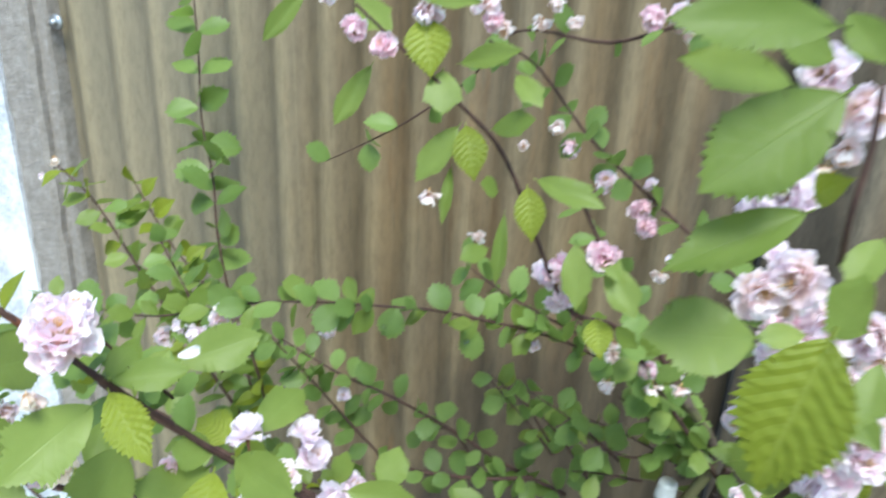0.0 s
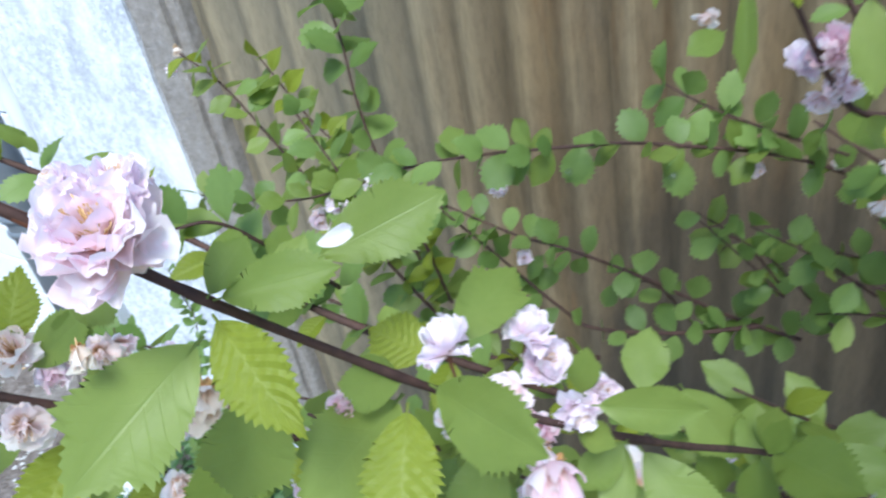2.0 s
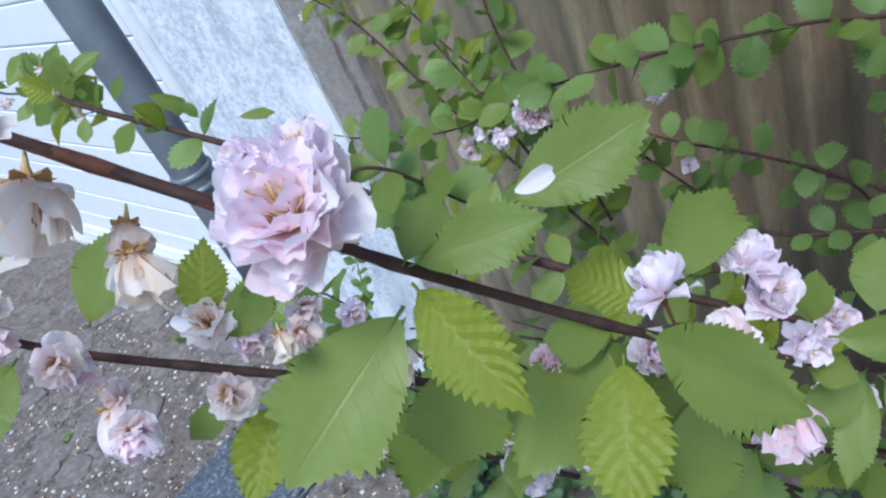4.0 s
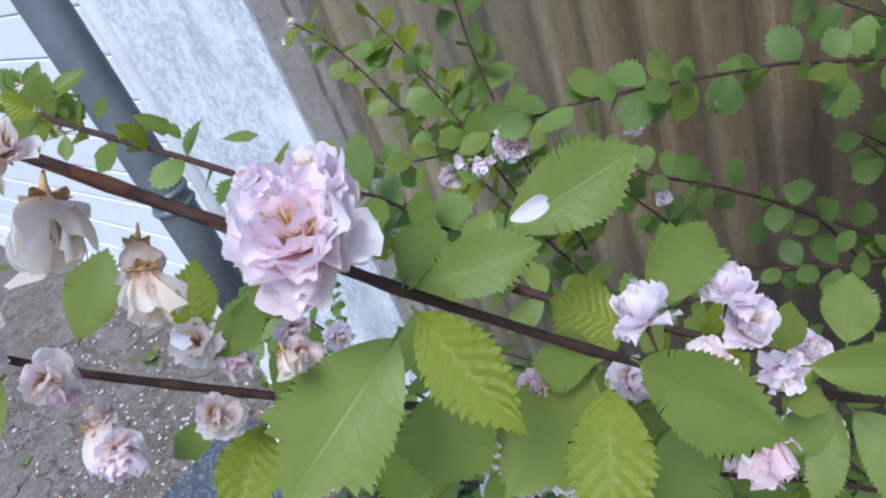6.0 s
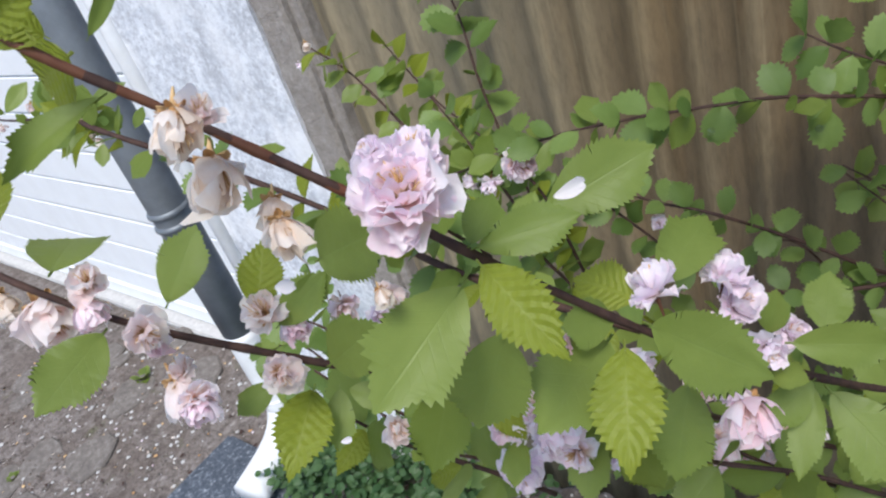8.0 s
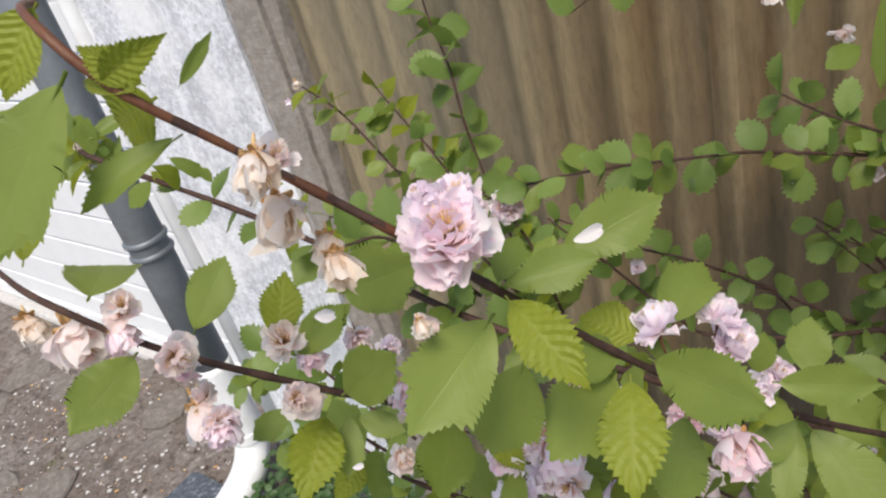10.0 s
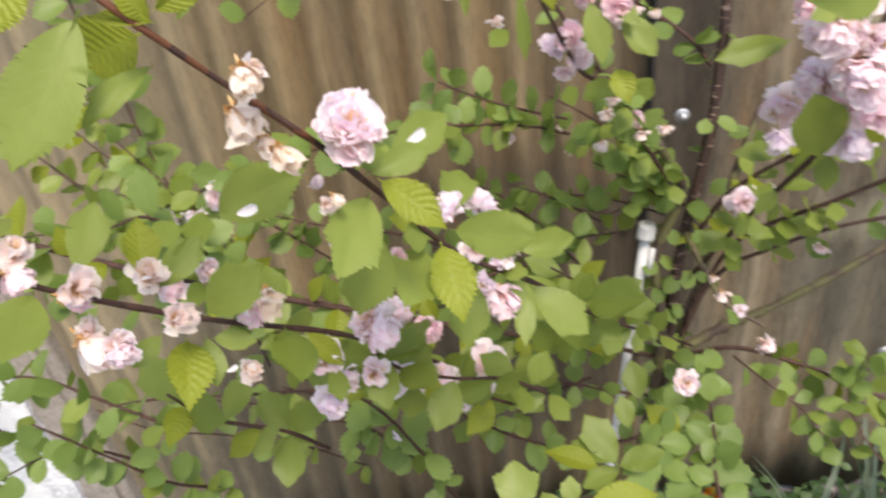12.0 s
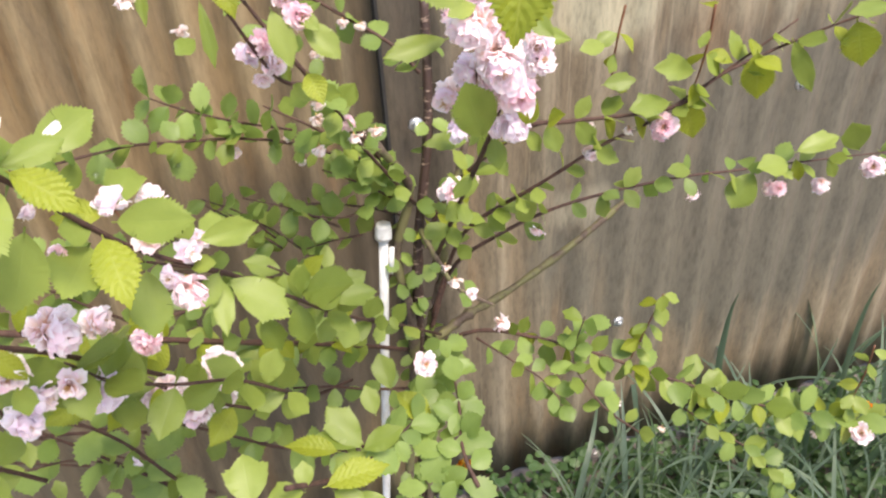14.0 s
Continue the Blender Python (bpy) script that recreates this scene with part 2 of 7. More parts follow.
def stucco_material(name):
    """White scratched render: grey blotches, fine pits, broad pale trowel marks."""
    m, t, b = material(name, 0.9, 0, 0.2)
    grain = noise_of(t, coords(t), 150.0, 5.0, 0.7)
    blots = noise_of(t, coords(t, (1, 1, 0.55)), 26.0, 6.0, 0.72)
    broad = noise_of(t, coords(t, (1, 1, 0.5)), 5.0, 3.0)
    col = ramp(t, blots, [(0.34, (0.48, 0.495, 0.53)), (0.52, (0.69, 0.71, 0.75)), (0.66, (0.82, 0.84, 0.88))])
    speck = noise_of(t, coords(t), 105.0, 3.0, 0.6)
    col = mix(t, ramp(t, speck, [(0.36, (0.5, 0.5, 0.5)), (0.50, (0, 0, 0))]), col, (0.40, 0.40, 0.43))
    col = mix(t, ramp(t, speck, [(0.55, (0, 0, 0)), (0.66, (0.6, 0.6, 0.6))]), col, (0.88, 0.89, 0.92))
    pits = ramp(t, grain, [(0.33, (1, 1, 1)), (0.42, (0, 0, 0))])
    col = mix(t, calc(t, "MULTIPLY", pits, 0.55), col, (0.30, 0.29, 0.31))
    col = mix(t, ramp(t, broad, [(0.50, (0, 0, 0)), (0.62, (0.8, 0.8, 0.8))]), col, (0.86, 0.86, 0.87))
    t.links.new(col, b.inputs["Base Color"])
    bump(t, b, calc(t, "MULTIPLY_ADD", blots, 2.0, grain), 0.7, 0.003)
    return m


STUCCO = stucco_material("white_stucco")
CONCRETE = stone_material("grey_concrete", (0.22, 0.195, 0.17), (0.34, 0.305, 0.275), (0.46, 0.43, 0.40), 75.0, 0.9)
def soil_material(name):
    """Trodden soil: crumbs, pale dust, brown stains and thin moss."""
    m, t, b = material(name, 0.92, 0, 0.2)
    n = noise_of(t, coords(t), 42.0, 8.0, 0.74)
    big = noise_of(t, coords(t), 4.5, 4.0)
    col = ramp(t, n, [(0.30, (0.075, 0.060, 0.052)), (0.47, (0.17, 0.145, 0.13)), (0.60, (0.25, 0.22, 0.20)), (0.74, (0.40, 0.365, 0.345))])
    lump = noise_of(t, coords(t), 15.0, 6.0, 0.72)
    col = mix(t, ramp(t, lump, [(0.36, (0.8, 0.8, 0.8)), (0.50, (0, 0, 0))]), col, (0.082, 0.066, 0.056))
    col = mix(t, ramp(t, lump, [(0.56, (0, 0, 0)), (0.70, (0.6, 0.6, 0.6))]), col, (0.34, 0.31, 0.29))
    col = mix(t, ramp(t, big, [(0.42, (0.5, 0.5, 0.5)), (0.58, (0, 0, 0))]), col, (0.125, 0.098, 0.082))
    moss = ramp(t, noise_of(t, coords(t), 7.0, 5.0, 0.7), [(0.60, (0, 0, 0)), (0.72, (0.55, 0.55, 0.55))])
    col = mix(t, moss, col, (0.13, 0.14, 0.065))
    t.links.new(col, b.inputs["Base Color"])
    bump(t, b, calc(t, "MULTIPLY_ADD", noise_of(t, coords(t), 22.0, 6.0, 0.7), 2.0, noise_of(t, coords(t), 120.0, 5.0)), 1.0, 0.006)
    return m


SOIL = soil_material("trodden_soil")
COBBLE = stone_material("flat_stone", (0.10, 0.087, 0.077), (0.19, 0.168, 0.15), (0.32, 0.295, 0.27), 45.0, 1.0)
GRANITE = stone_material("blue_grey_granite", (0.028, 0.034, 0.044), (0.105, 0.122, 0.15), (0.50, 0.53, 0.57), 85.0, 0.4, 0.7)
THRESHOLD = stone_material("pale_threshold", (0.40, 0.39, 0.38), (0.52, 0.51, 0.49), (0.62, 0.61, 0.59), 40.0, 0.4)


def paint_material(name, colour, dirt, rough=0.4, metal=0.0, scale=8.0):
    m, t, b = material(name, rough, metal, 0.45)
    n = noise_of(t, coords(t), scale, 6.0, 0.65)
    t.links.new(ramp(t, n, [(0.35, dirt), (0.6, colour)]), b.inputs["Base Color"])
    bump(t, b, noise_of(t, coords(t), scale * 14, 3.0), 0.15, 0.001)
    return m


WHITE_DOOR = paint_material("white_door_paint", (0.87, 0.885, 0.90), (0.83, 0.84, 0.85), 0.35)
PIPE_GREY = paint_material("grey_zinc", (0.21, 0.23, 0.25), (0.15, 0.165, 0.18), 0.45, 0.35)
PIPE_WHITE = paint_material("white_pipe", (0.78, 0.79, 0.80), (0.66, 0.66, 0.65), 0.4)
STAKE_WHITE = paint_material("white_plastic_stake", (0.60, 0.61, 0.62), (0.45, 0.45, 0.44), 0.35, 0, 25)
BOLT_METAL = paint_material("bolt_zinc", (0.50, 0.52, 0.54), (0.34, 0.35, 0.36), 0.35, 0.8, 60)
GAP_DARK = paint_material("black_seam_strip", (0.012, 0.012, 0.012), (0.02, 0.02, 0.02), 0.8)


# ---- mesh helpers ----
def mesh_object(name, bm, mat, parent=None, label="", smooth=True):
    me = bpy.data.meshes.new(name)
    bm.to_mesh(me)
    bm.free()
    for m in (mat if isinstance(mat, (list, tuple)) else [mat]):
        me.materials.append(m)
    if smooth:
        me.shade_smooth()
    ob = new(name, me)
    ob.parent = parent
    if label:
        ob["label"] = label
    return ob


def part(name, bm, mat, parent, label="", smooth=True):
    return mesh_object(name, bm, mat, parent, label, smooth)


def box(bm, x0, x1, y0, y1, z0, z1, bevel=0.0):
    r = bmesh.ops.create_cube(bm, size=1.0)
    for v in r["verts"]:
        v.co = Vector(((x0 + x1) / 2 + v.co.x * (x1 - x0), (y0 + y1) / 2 + v.co.y * (y1 - y0), (z0 + z1) / 2 + v.co.z * (z1 - z0)))
    if bevel:
        es = list({e for v in r["verts"] for e in v.link_edges})
        bmesh.ops.bevel(bm, geom=es, offset=bevel, segments=2, affect="EDGES")
    return bm


def smooth_line(points, steps=6):
    """Catmull-Rom through the points."""
    p = [Vector(q) for q in points]
    p = [2 * p[0] - p[1]] + p + [2 * p[-1] - p[-2]]
    out = []
    for i in range(1, len(p) - 2):
        a, b, c, d = p[i - 1:i + 3]
        for k in range(steps):
            s = k / steps
            out.append(0.5 * (2 * b + (c - a) * s + (2 * a - 5 * b + 4 * c - d) * s * s + (3 * b - a - 3 * c + d) * s ** 3))
    out.append(p[-2])
    return out


def tube(bm, line, r0, r1, sides=7, knots=0.0, seed=0, ends=True):
    rnd = random.Random(seed)
    rings = []
    n = len(line)
    up = Vector((0.3, 0.2, 1)).normalized()
    for i, p in enumerate(line):
        tan = (line[min(i + 1, n - 1)] - line[max(i - 1, 0)]).normalized()
        a = tan.cross(up)
        a = a.normalized() if a.length > 0.05 else tan.cross(Vector((1, 0, 0))).normalized()
        b = tan.cross(a)
        r = r0 + (r1 - r0) * i / max(1, n - 1)
        r *= 1 + knots * (rnd.random() - 0.35) * (1.6 if i % 3 == 0 else 0.5)
        rings.append([bm.verts.new(p + (a * math.cos(2 * math.pi * k / sides) + b * math.sin(2 * math.pi * k / sides)) * r) for k in range(sides)])
    for q, s in zip(rings, rings[1:]):
        for k in range(sides):
            bm.faces.new((q[k], q[(k + 1) % sides], s[(k + 1) % sides], s[k]))
    if ends:
        bm.faces.new(rings[0][::-1])
        bm.faces.new(rings[-1])
    return bm


# ---- leaves ----
def leaf_mesh(name, kind, seed, mat):
    """A leaf one long: its stalk starts at the origin, it points along +y, its face looks along +z."""
    rnd = random.Random(seed)
    rows, half = {"big": (44, 3), "young": (72, 4), "round": (17, 2)}[kind]
    bm = bmesh.new()
    uv = bm.loops.layers.uv.new("leaf")
    wide = {"big": 0.30, "young": 0.29, "round": 0.345}[kind] * rnd.uniform(0.92, 1.08)
    peak = {"big": 0.53, "young": 0.46, "round": 0.56}[kind] + rnd.uniform(-0.06, 0.06)
    lobe = rnd.uniform(0.0, 0.22) if kind == "big" else 0.0
    arch, cup, roll = rnd.uniform(0.04, 0.22), rnd.uniform(0.05, 0.22), rnd.uniform(-0.12, 0.12)
    if kind == "young":
        arch, cup = rnd.uniform(0.15, 0.32), rnd.uniform(0.18, 0.36)
    if kind == "round":
        arch, cup, roll = rnd.uniform(0.02, 0.34), rnd.uniform(0.02, 0.35), rnd.uniform(-0.25, 0.25)
    stalk = 0.10
    grid = []
    for i in range(rows + 1):
        v = i / rows
        y = stalk + (1 - stalk) * v
        if v < peak:
            w = math.sin(0.5 * math.pi * (v / peak)) ** 0.72
        else:
            w = math.cos(0.5 * math.pi * ((v - peak) / (1 - peak))) ** {"round": 0.85, "big": 0.95, "young": 1.2}[kind]
        w += lobe * math.exp(-((v - 0.70) / 0.06) ** 2) - 0.5 * lobe * math.exp(-((v - 0.80) / 0.05) ** 2)
        w = max(0.012, w * wide)
        tooth = (0.056 if kind != "round" else 0.10) * rnd.uniform(0.5, 1.3) * ((1 if i % 2 else -0.6) if kind != "young" else (1.2, 0.3, -0.8, -0.2)[i % 4]) * (1 if 0.10 < v < 0.97 else 0)
        row = []
        for j in range(-half, half + 1):
            u = j / half
            edge = abs(j) == half
            x = u * (w * (1 + (tooth * 1.6 if edge else 0)))
            yy = y + (tooth * 0.35 if edge else 0) - 0.06 * abs(u) * (1 - v)
            z = cup * abs(x) - arch * (v ** 2) * 0.8 + roll * x * v * 2
            if kind == "young":
                z -= 0.013 * math.cos((v - 0.30 * abs(u)) * 8 * 2 * math.pi) * min(1, abs(u) * 3) * (1 - 0.4 * abs(u)) * (1 - v ** 4)
            else:
                z += 0.010 * math.sin(v * 9 + u * 4 + seed) * abs(u)
            row.append((bm.verts.new((x, yy, z)), u, v))
        grid.append(row)
    for a, b in zip(grid, grid[1:]):
        for k in range(2 * half):
            q = (a[k], a[k + 1], b[k + 1], b[k])
            f = bm.faces.new([s[0] for s in q])
            for loop, s in zip(f.loops, q):
                loop[uv].uv = (s[1] * 0.5 + 0.5, s[2])
    # stalk
    s0 = [bm.verts.new((0.016 * math.cos(k * 2.1), -0.03, 0.016 * math.sin(k * 2.1))) for k in range(3)]
    s1 = [bm.verts.new((0.012 * math.cos(k * 2.1), stalk + 0.06, 0.012 * math.sin(k * 2.1) - 0.012)) for k in range(3)]
    for k in range(3):
        f = bm.faces.new((s0[k], s0[(k + 1) % 3], s1[(k + 1) % 3], s1[k]))
        for loop in f.loops:
            loop[uv].uv = (0.5, 0.0)
    me = bpy.data.meshes.new(name)
    bm.to_mesh(me)
    bm.free()
    me.materials.append(mat)
    me.shade_smooth()
    return me


BIG = [leaf_mesh("leaf_big", "big", s, LEAF) for s in range(8)]
YOUNG = [leaf_mesh("leaf_young", "young", s + 20, LEAF_YOUNG) for s in range(5)]
ROUND = [leaf_mesh("leaf_round", "round", s + 40, LEAF_FAR) for s in range(8)]
SETS = {"big": BIG, "young": YOUNG, "round": ROUND}


def leaf_pose(base, tip, face, wide=1.0):
    """Where a leaf sits: from its base to its tip, its upper face turned to face."""
    base, tip = Vector(base), Vector(tip)
    y = tip - base
    length = y.length
    y.normalize()
    x = y.cross(Vector(face))
    x = x.normalized() if x.length > 1e-3 else y.orthogonal().normalized()
    z = x.cross(y)
    m = Matrix((x, y, z)).transposed().to_4x4()
    return Matrix.Translation(base) @ m @ Matrix.Diagonal((length * wide, length, length, 1))


def leaf(parent, kind, base, tip, face=(0, -0.6, 0.8), wide=1.0, pick=0):
    ob = new("leaf", SETS[kind][pick % len(SETS[kind])])
    ob.parent = parent
    ob.matrix_basis = leaf_pose(base, tip, face, wide)
    return ob


class Foliage:
    """Leaves of one branch gathered into one mesh."""

    def __init__(self):
        self.co, self.faces, self.uvs, self.slots, self.mats = [], [], [], [], []

    def add(self, me, m):
        n = len(self.co)
        self.co += [m @ v.co for v in me.vertices]
        uv = me.uv_layers["leaf"].data
        if me.materials[0] not in self.mats:
            self.mats.append(me.materials[0])
        slot = self.mats.index(me.materials[0])
        for p in me.polygons:
            self.faces.append([n + i for i in p.vertices])
            self.uvs += [uv[i].uv[:] for i in p.loop_indices]
            self.slots.append(slot)

    def done(self, name, parent, label=""):
        if not self.co:
            return None
        me = bpy.data.meshes.new(name)
        me.from_pydata(self.co, [], self.faces)
        layer = me.uv_layers.new(name="leaf")
        layer.data.foreach_set("uv", [c for q in self.uvs for c in q])
        for m in self.mats:
            me.materials.append(m)
        me.polygons.foreach_set("material_index", self.slots)
        me.shade_smooth()
        ob = new(name, me)
        ob.parent = parent
        return tagged(ob, label, "", "", "stuff")


def leafy(branch, points, size=(0.02, 0.03), gap=0.022, kinds=("round",), seed=0, start=0.0, stop=1.0, each=2, lean=0.5, solo=False, label="", face=(0, -0.55, 0.75)):
    """Leaves along a twig: at every node a few of them, to alternating sides."""
    rnd = random.Random(seed)
    line = smooth_line(points, 8)
    lengths = [0.0]
    for a, b in zip(line, line[1:]):
        lengths.append(lengths[-1] + (b - a).length)
    total = lengths[-1]
    bunch = Foliage()
    s = start * total + rnd.random() * gap
    turn = rnd.random() * 6
    while s < stop * total:
        i = max(k for k in range(len(line)) if lengths[k] <= s)
        i = min(i, len(line) - 2)
        p = line[i].lerp(line[i + 1], (s - lengths[i]) / max(1e-6, lengths[i + 1] - lengths[i]))
        tan = (line[i] - line[i + 1]).normalized()
        a = tan.orthogonal().normalized()
        b = tan.cross(a)
        for k in range(rnd.choice([each, each, max(1, each - 1), each + 1])):
            turn += 2.4 + rnd.uniform(-0.4, 0.4)
            out = a * math.cos(turn) + b * math.sin(turn)
            way = (out * rnd.uniform(0.7, 1.1) + tan * rnd.uniform(0.1, 0.9) * lean * 1.4 + Vector((0, -0.15, rnd.uniform(-0.35, 0.2)))).normalized()
            length = rnd.uniform(*size)
            f = (Vector(face) + Vector((rnd.uniform(-0.6, 0.6), rnd.uniform(-0.5, 0.4), rnd.uniform(-0.4, 0.4)))).normalized()
            kind = rnd.choice(kinds)
            me = rnd.choice(SETS[kind])
            m = leaf_pose(p + out * 0.001, p + way * length, f, rnd.uniform(0.85, 1.15))
            if solo:
                ob = new("leaf", me)
                ob.parent, ob.matrix_basis = branch, m
            else:
                bunch.add(me, m)
        s += gap * rnd.uniform(0.7, 1.4)
    bunch.done("foliage", branch, label)


# ---- flowers ----
def petal(bm, base, out, up, length, width, curl, rnd, ruffle=0.12, cup=0.2):
    """One petal: narrow at its base, broad and round, its rim wavy and frayed."""
    side = out.cross(up).normalized()
    ph, ph2, notch = rnd.uniform(0, 6.28), rnd.uniform(0, 6.28), rnd.uniform(0.02, 0.16)
    twist, skew = rnd.uniform(-0.15, 0.15), rnd.uniform(-0.12, 0.12)
    rim = [rnd.uniform(-0.035, 0.035) for k in range(11)]
    rows = []
    for i in range(8):
        v = i / 7
        w = 0.5 * width * (0.16 + 0.84 * math.sin(min(1.0, v * 1.15) * 1.5708) ** 0.8) * (1 - 0.14 * v ** 6)
        row = []
        for k in range(11):
            j = k / 5 - 1
            lift = curl * v * v + cup * j * j * v + twist * j * v + ruffle * v ** 2.5 * (0.7 * math.sin(j * 3.2 + ph) + 0.55 * math.sin(j * 7.5 + ph2))
            reach = v * (1 - 0.20 * abs(j) ** 2.4) - notch * math.exp(-14 * (j - skew) ** 2) * v ** 6 + rim[k] * v ** 4
            row.append(bm.verts.new(base + out * length * reach + side * (w * j + skew * v * v * length) + up * lift * length))
        rows.append(row)
    for a, b in zip(rows, rows[1:]):
        for k in range(10):
            bm.faces.new((a[k], a[k + 1], b[k + 1], b[k]))


def flower_mesh(name, seed, mat, rings, wilted=False, sink=0.0):
    """A double blossom about one in radius, its stalk below the origin, its face along +z; sink moves it back along its axis."""
    rnd = random.Random(seed)
    bm = bmesh.new()
    for count, tilt0, ln0, lift0, curl0 in rings:
        start = rnd.uniform(0, 6.28)
        for k in range(count):
            az_ = start + k * 6.283 / count + rnd.uniform(-0.35, 0.35)
            tilt = tilt0 + rnd.uniform(-0.28, 0.28) * (1.4 if wilted else 1.0)
            d = Vector((math.cos(az_) * math.sin(tilt), math.sin(az_) * math.sin(tilt), math.cos(tilt)))
            u = Vector((-math.cos(az_) * math.cos(tilt), -math.sin(az_) * math.cos(tilt), math.sin(tilt)))
            ln = ln0 * rnd.uniform(0.74, 1.12)
            root = Vector((rnd.uniform(-0.1, 0.1), rnd.uniform(-0.1, 0.1), lift0 + rnd.uniform(-0.04, 0.06)))
            petal(bm, root, d, u, ln, ln * (rnd.uniform(0.75, 1.25) if wilted else rnd.uniform(0.7, 1.15)), curl0 + rnd.uniform(-0.25, 0.25), rnd, 0.13 if wilted else 0.14, 0.26 if wilted else 0.22)
    first = len(bm.faces)
    tube(bm, [Vector((0, 0, -0.45 if wilted else -0.7)), Vector((0.02, 0, -0.2)), Vector((0, 0, -0.02)), Vector((0, 0, 0.12))], 0.03, 0.15 if wilted else 0.13, 6)
    for k in range(5):
        az_ = k * 1.257
        d = Vector((math.cos(az_) * 0.9, math.sin(az_) * 0.9, -0.25 if wilted else 0.35))
        petal(bm, Vector((0, 0, 0.0)), d.normalized(), Vector((0, 0, 1)), 0.40 if wilted else 0.3, 0.24 if wilted else 0.15, 0.1, rnd, 0.05)
    bm.faces.ensure_lookup_table()
    for f in bm.faces[first:]:
        f.material_index = 2 if wilted else 1
    first = len(bm.faces)
    # a brush of stamens; on spent blossoms it stands out all round the calyx
    for k in range(46 if wilted else 34):
        az_ = rnd.uniform(0, 6.28)
        tilt = rnd.uniform(0.05, 0.5) if not wilted else rnd.uniform(0.1, 1.45)
        d = Vector((math.cos(az_) * math.sin(tilt), math.sin(az_) * math.sin(tilt), math.cos(tilt)))
        reach = rnd.uniform(0.55, 0.88) if not wilted else rnd.uniform(0.28, 0.5) + (0.4 if tilt < 0.6 else 0.0)
        side = Vector((rnd.uniform(-0.06, 0.06), rnd.uniform(-0.06, 0.06), 0))
        tube(bm, [Vector((0, 0, 0.05)), d * reach * 0.5 + side + Vector((0, 0, 0.06)), d * reach + Vector((0, 0, 0.06))], 0.012, 0.014, 3)
    bm.faces.ensure_lookup_table()
    for f in bm.faces[first:]:
        f.material_index = 2
    if sink:
        bmesh.ops.translate(bm, verts=bm.verts[:], vec=(0, 0, -sink))
    me = bpy.data.meshes.new(name)
    bm.to_mesh(me)
    bm.free()
    for m in (mat, BARK_RED, STAMEN):
        me.materials.append(m)
    me.shade_smooth()
    return me


# rings of petals: how many, tilt from the axis, length, start, inward curl
FULL = ((9, 2.15, 0.80, 0.0, 0.25), (10, 1.75, 0.88, 0.02, 0.22), (10, 1.35, 0.94, 0.05, 0.20), (9, 0.98, 0.97, 0.08, 0.18), (8, 0.66, 0.95, 0.10, 0.08), (4, 0.36, 0.80, 0.12, -0.05))
LOOSE = ((8, 1.5, 1.0, 0.0, 0.12), (8, 1.15, 0.96, 0.04, 0.15), (8, 0.8, 0.95, 0.08, 0.12), (6, 0.4, 0.92, 0.12, 0.0))
SPENT = ((5, 1.1, 0.85, 0.0, 0.45), (4, 0.75, 0.95, 0.0, 0.35), (3, 0.4, 1.0, 0.05, 0.15))
BELL = ((5, 1.05, 0.95, 0.0, 0.42), (5, 0.72, 1.0, 0.0, 0.30), (4, 0.35, 0.95, 0.05, 0.1))
OPEN = ((7, 1.4, 1.0, 0.0, 0.05), (7, 1.0, 0.92, 0.05, 0.08), (6, 0.6, 0.86, 0.1, 0.05), (3, 1.9, 0.8, 0.0, -0.1))
RAGGED = ((4, 0.6, 0.95, 0.0, 0.15), (5, 1.15, 0.9, 0.0, 0.1), (3, 1.7, 0.75, 0.0, 0.2))
BLOOM = [flower_mesh("blossom", s, PETAL, FULL) for s in range(3)] + [flower_mesh("blossom", s + 36, PETAL, OPEN) for s in range(2)]
BLOOM_DEEP = [flower_mesh("blossom_deep", s + 5, PETAL_DEEP, FULL) for s in range(2)]
BLOOM_PALE = [flower_mesh("blossom_pale", s + 9, PETAL_PALE, LOOSE) for s in range(3)] + [flower_mesh("blossom_pale", s + 30, PETAL_PALE, OPEN) for s in range(3)]
WITHERED = [flower_mesh("blossom_withered", s + 13, PETAL_DRY, SPENT, True, 0.35) for s in range(5)]
BELLS = [flower_mesh("blossom_hanging", s + 53, PETAL_RAG if s % 2 else PETAL_BELL, BELL, True, 0.35) for s in range(4)]
RAGS = [flower_mesh("blossom_ragged", s + 23, PETAL_RAG, RAGGED, True) for s in range(4)]
BLOOM_ORANGE = [flower_mesh("blossom_orange", 3, ORANGE, ((3, 0.7, 1.0, 0.0, 0.1), (3, 0.4, 0.9, 0.1, 0.1)))]
BLOOMS = {"orange": BLOOM_ORANGE, "pink": BLOOM, "deep": BLOOM_DEEP, "pale": BLOOM_PALE, "dry": WITHERED, "rag": RAGS, "drop": BELLS}


def blossom(parent, kind, place, radius=0.013, face=(0, -0.7, 0.4), pick=0, squash=1.0):
    ob = new("blossom", BLOOMS[kind][pick % len(BLOOMS[kind])])
    ob.parent = parent
    q = Vector(face).normalized().to_track_quat("Z", "Y").to_matrix().to_4x4()
    ob.matrix_basis = Matrix.Translation(place) @ q @ pose(0, 0, 0, 0, 0, pick * 67) @ Matrix.Diagonal((radius, radius, radius * squash, 1))
    if kind in ("dry", "rag"):
        ob["label"] = "withered beige blossom"
    elif kind == "drop":
        ob["label"] = "hanging pale pink blossom with a rusty calyx"
    return ob


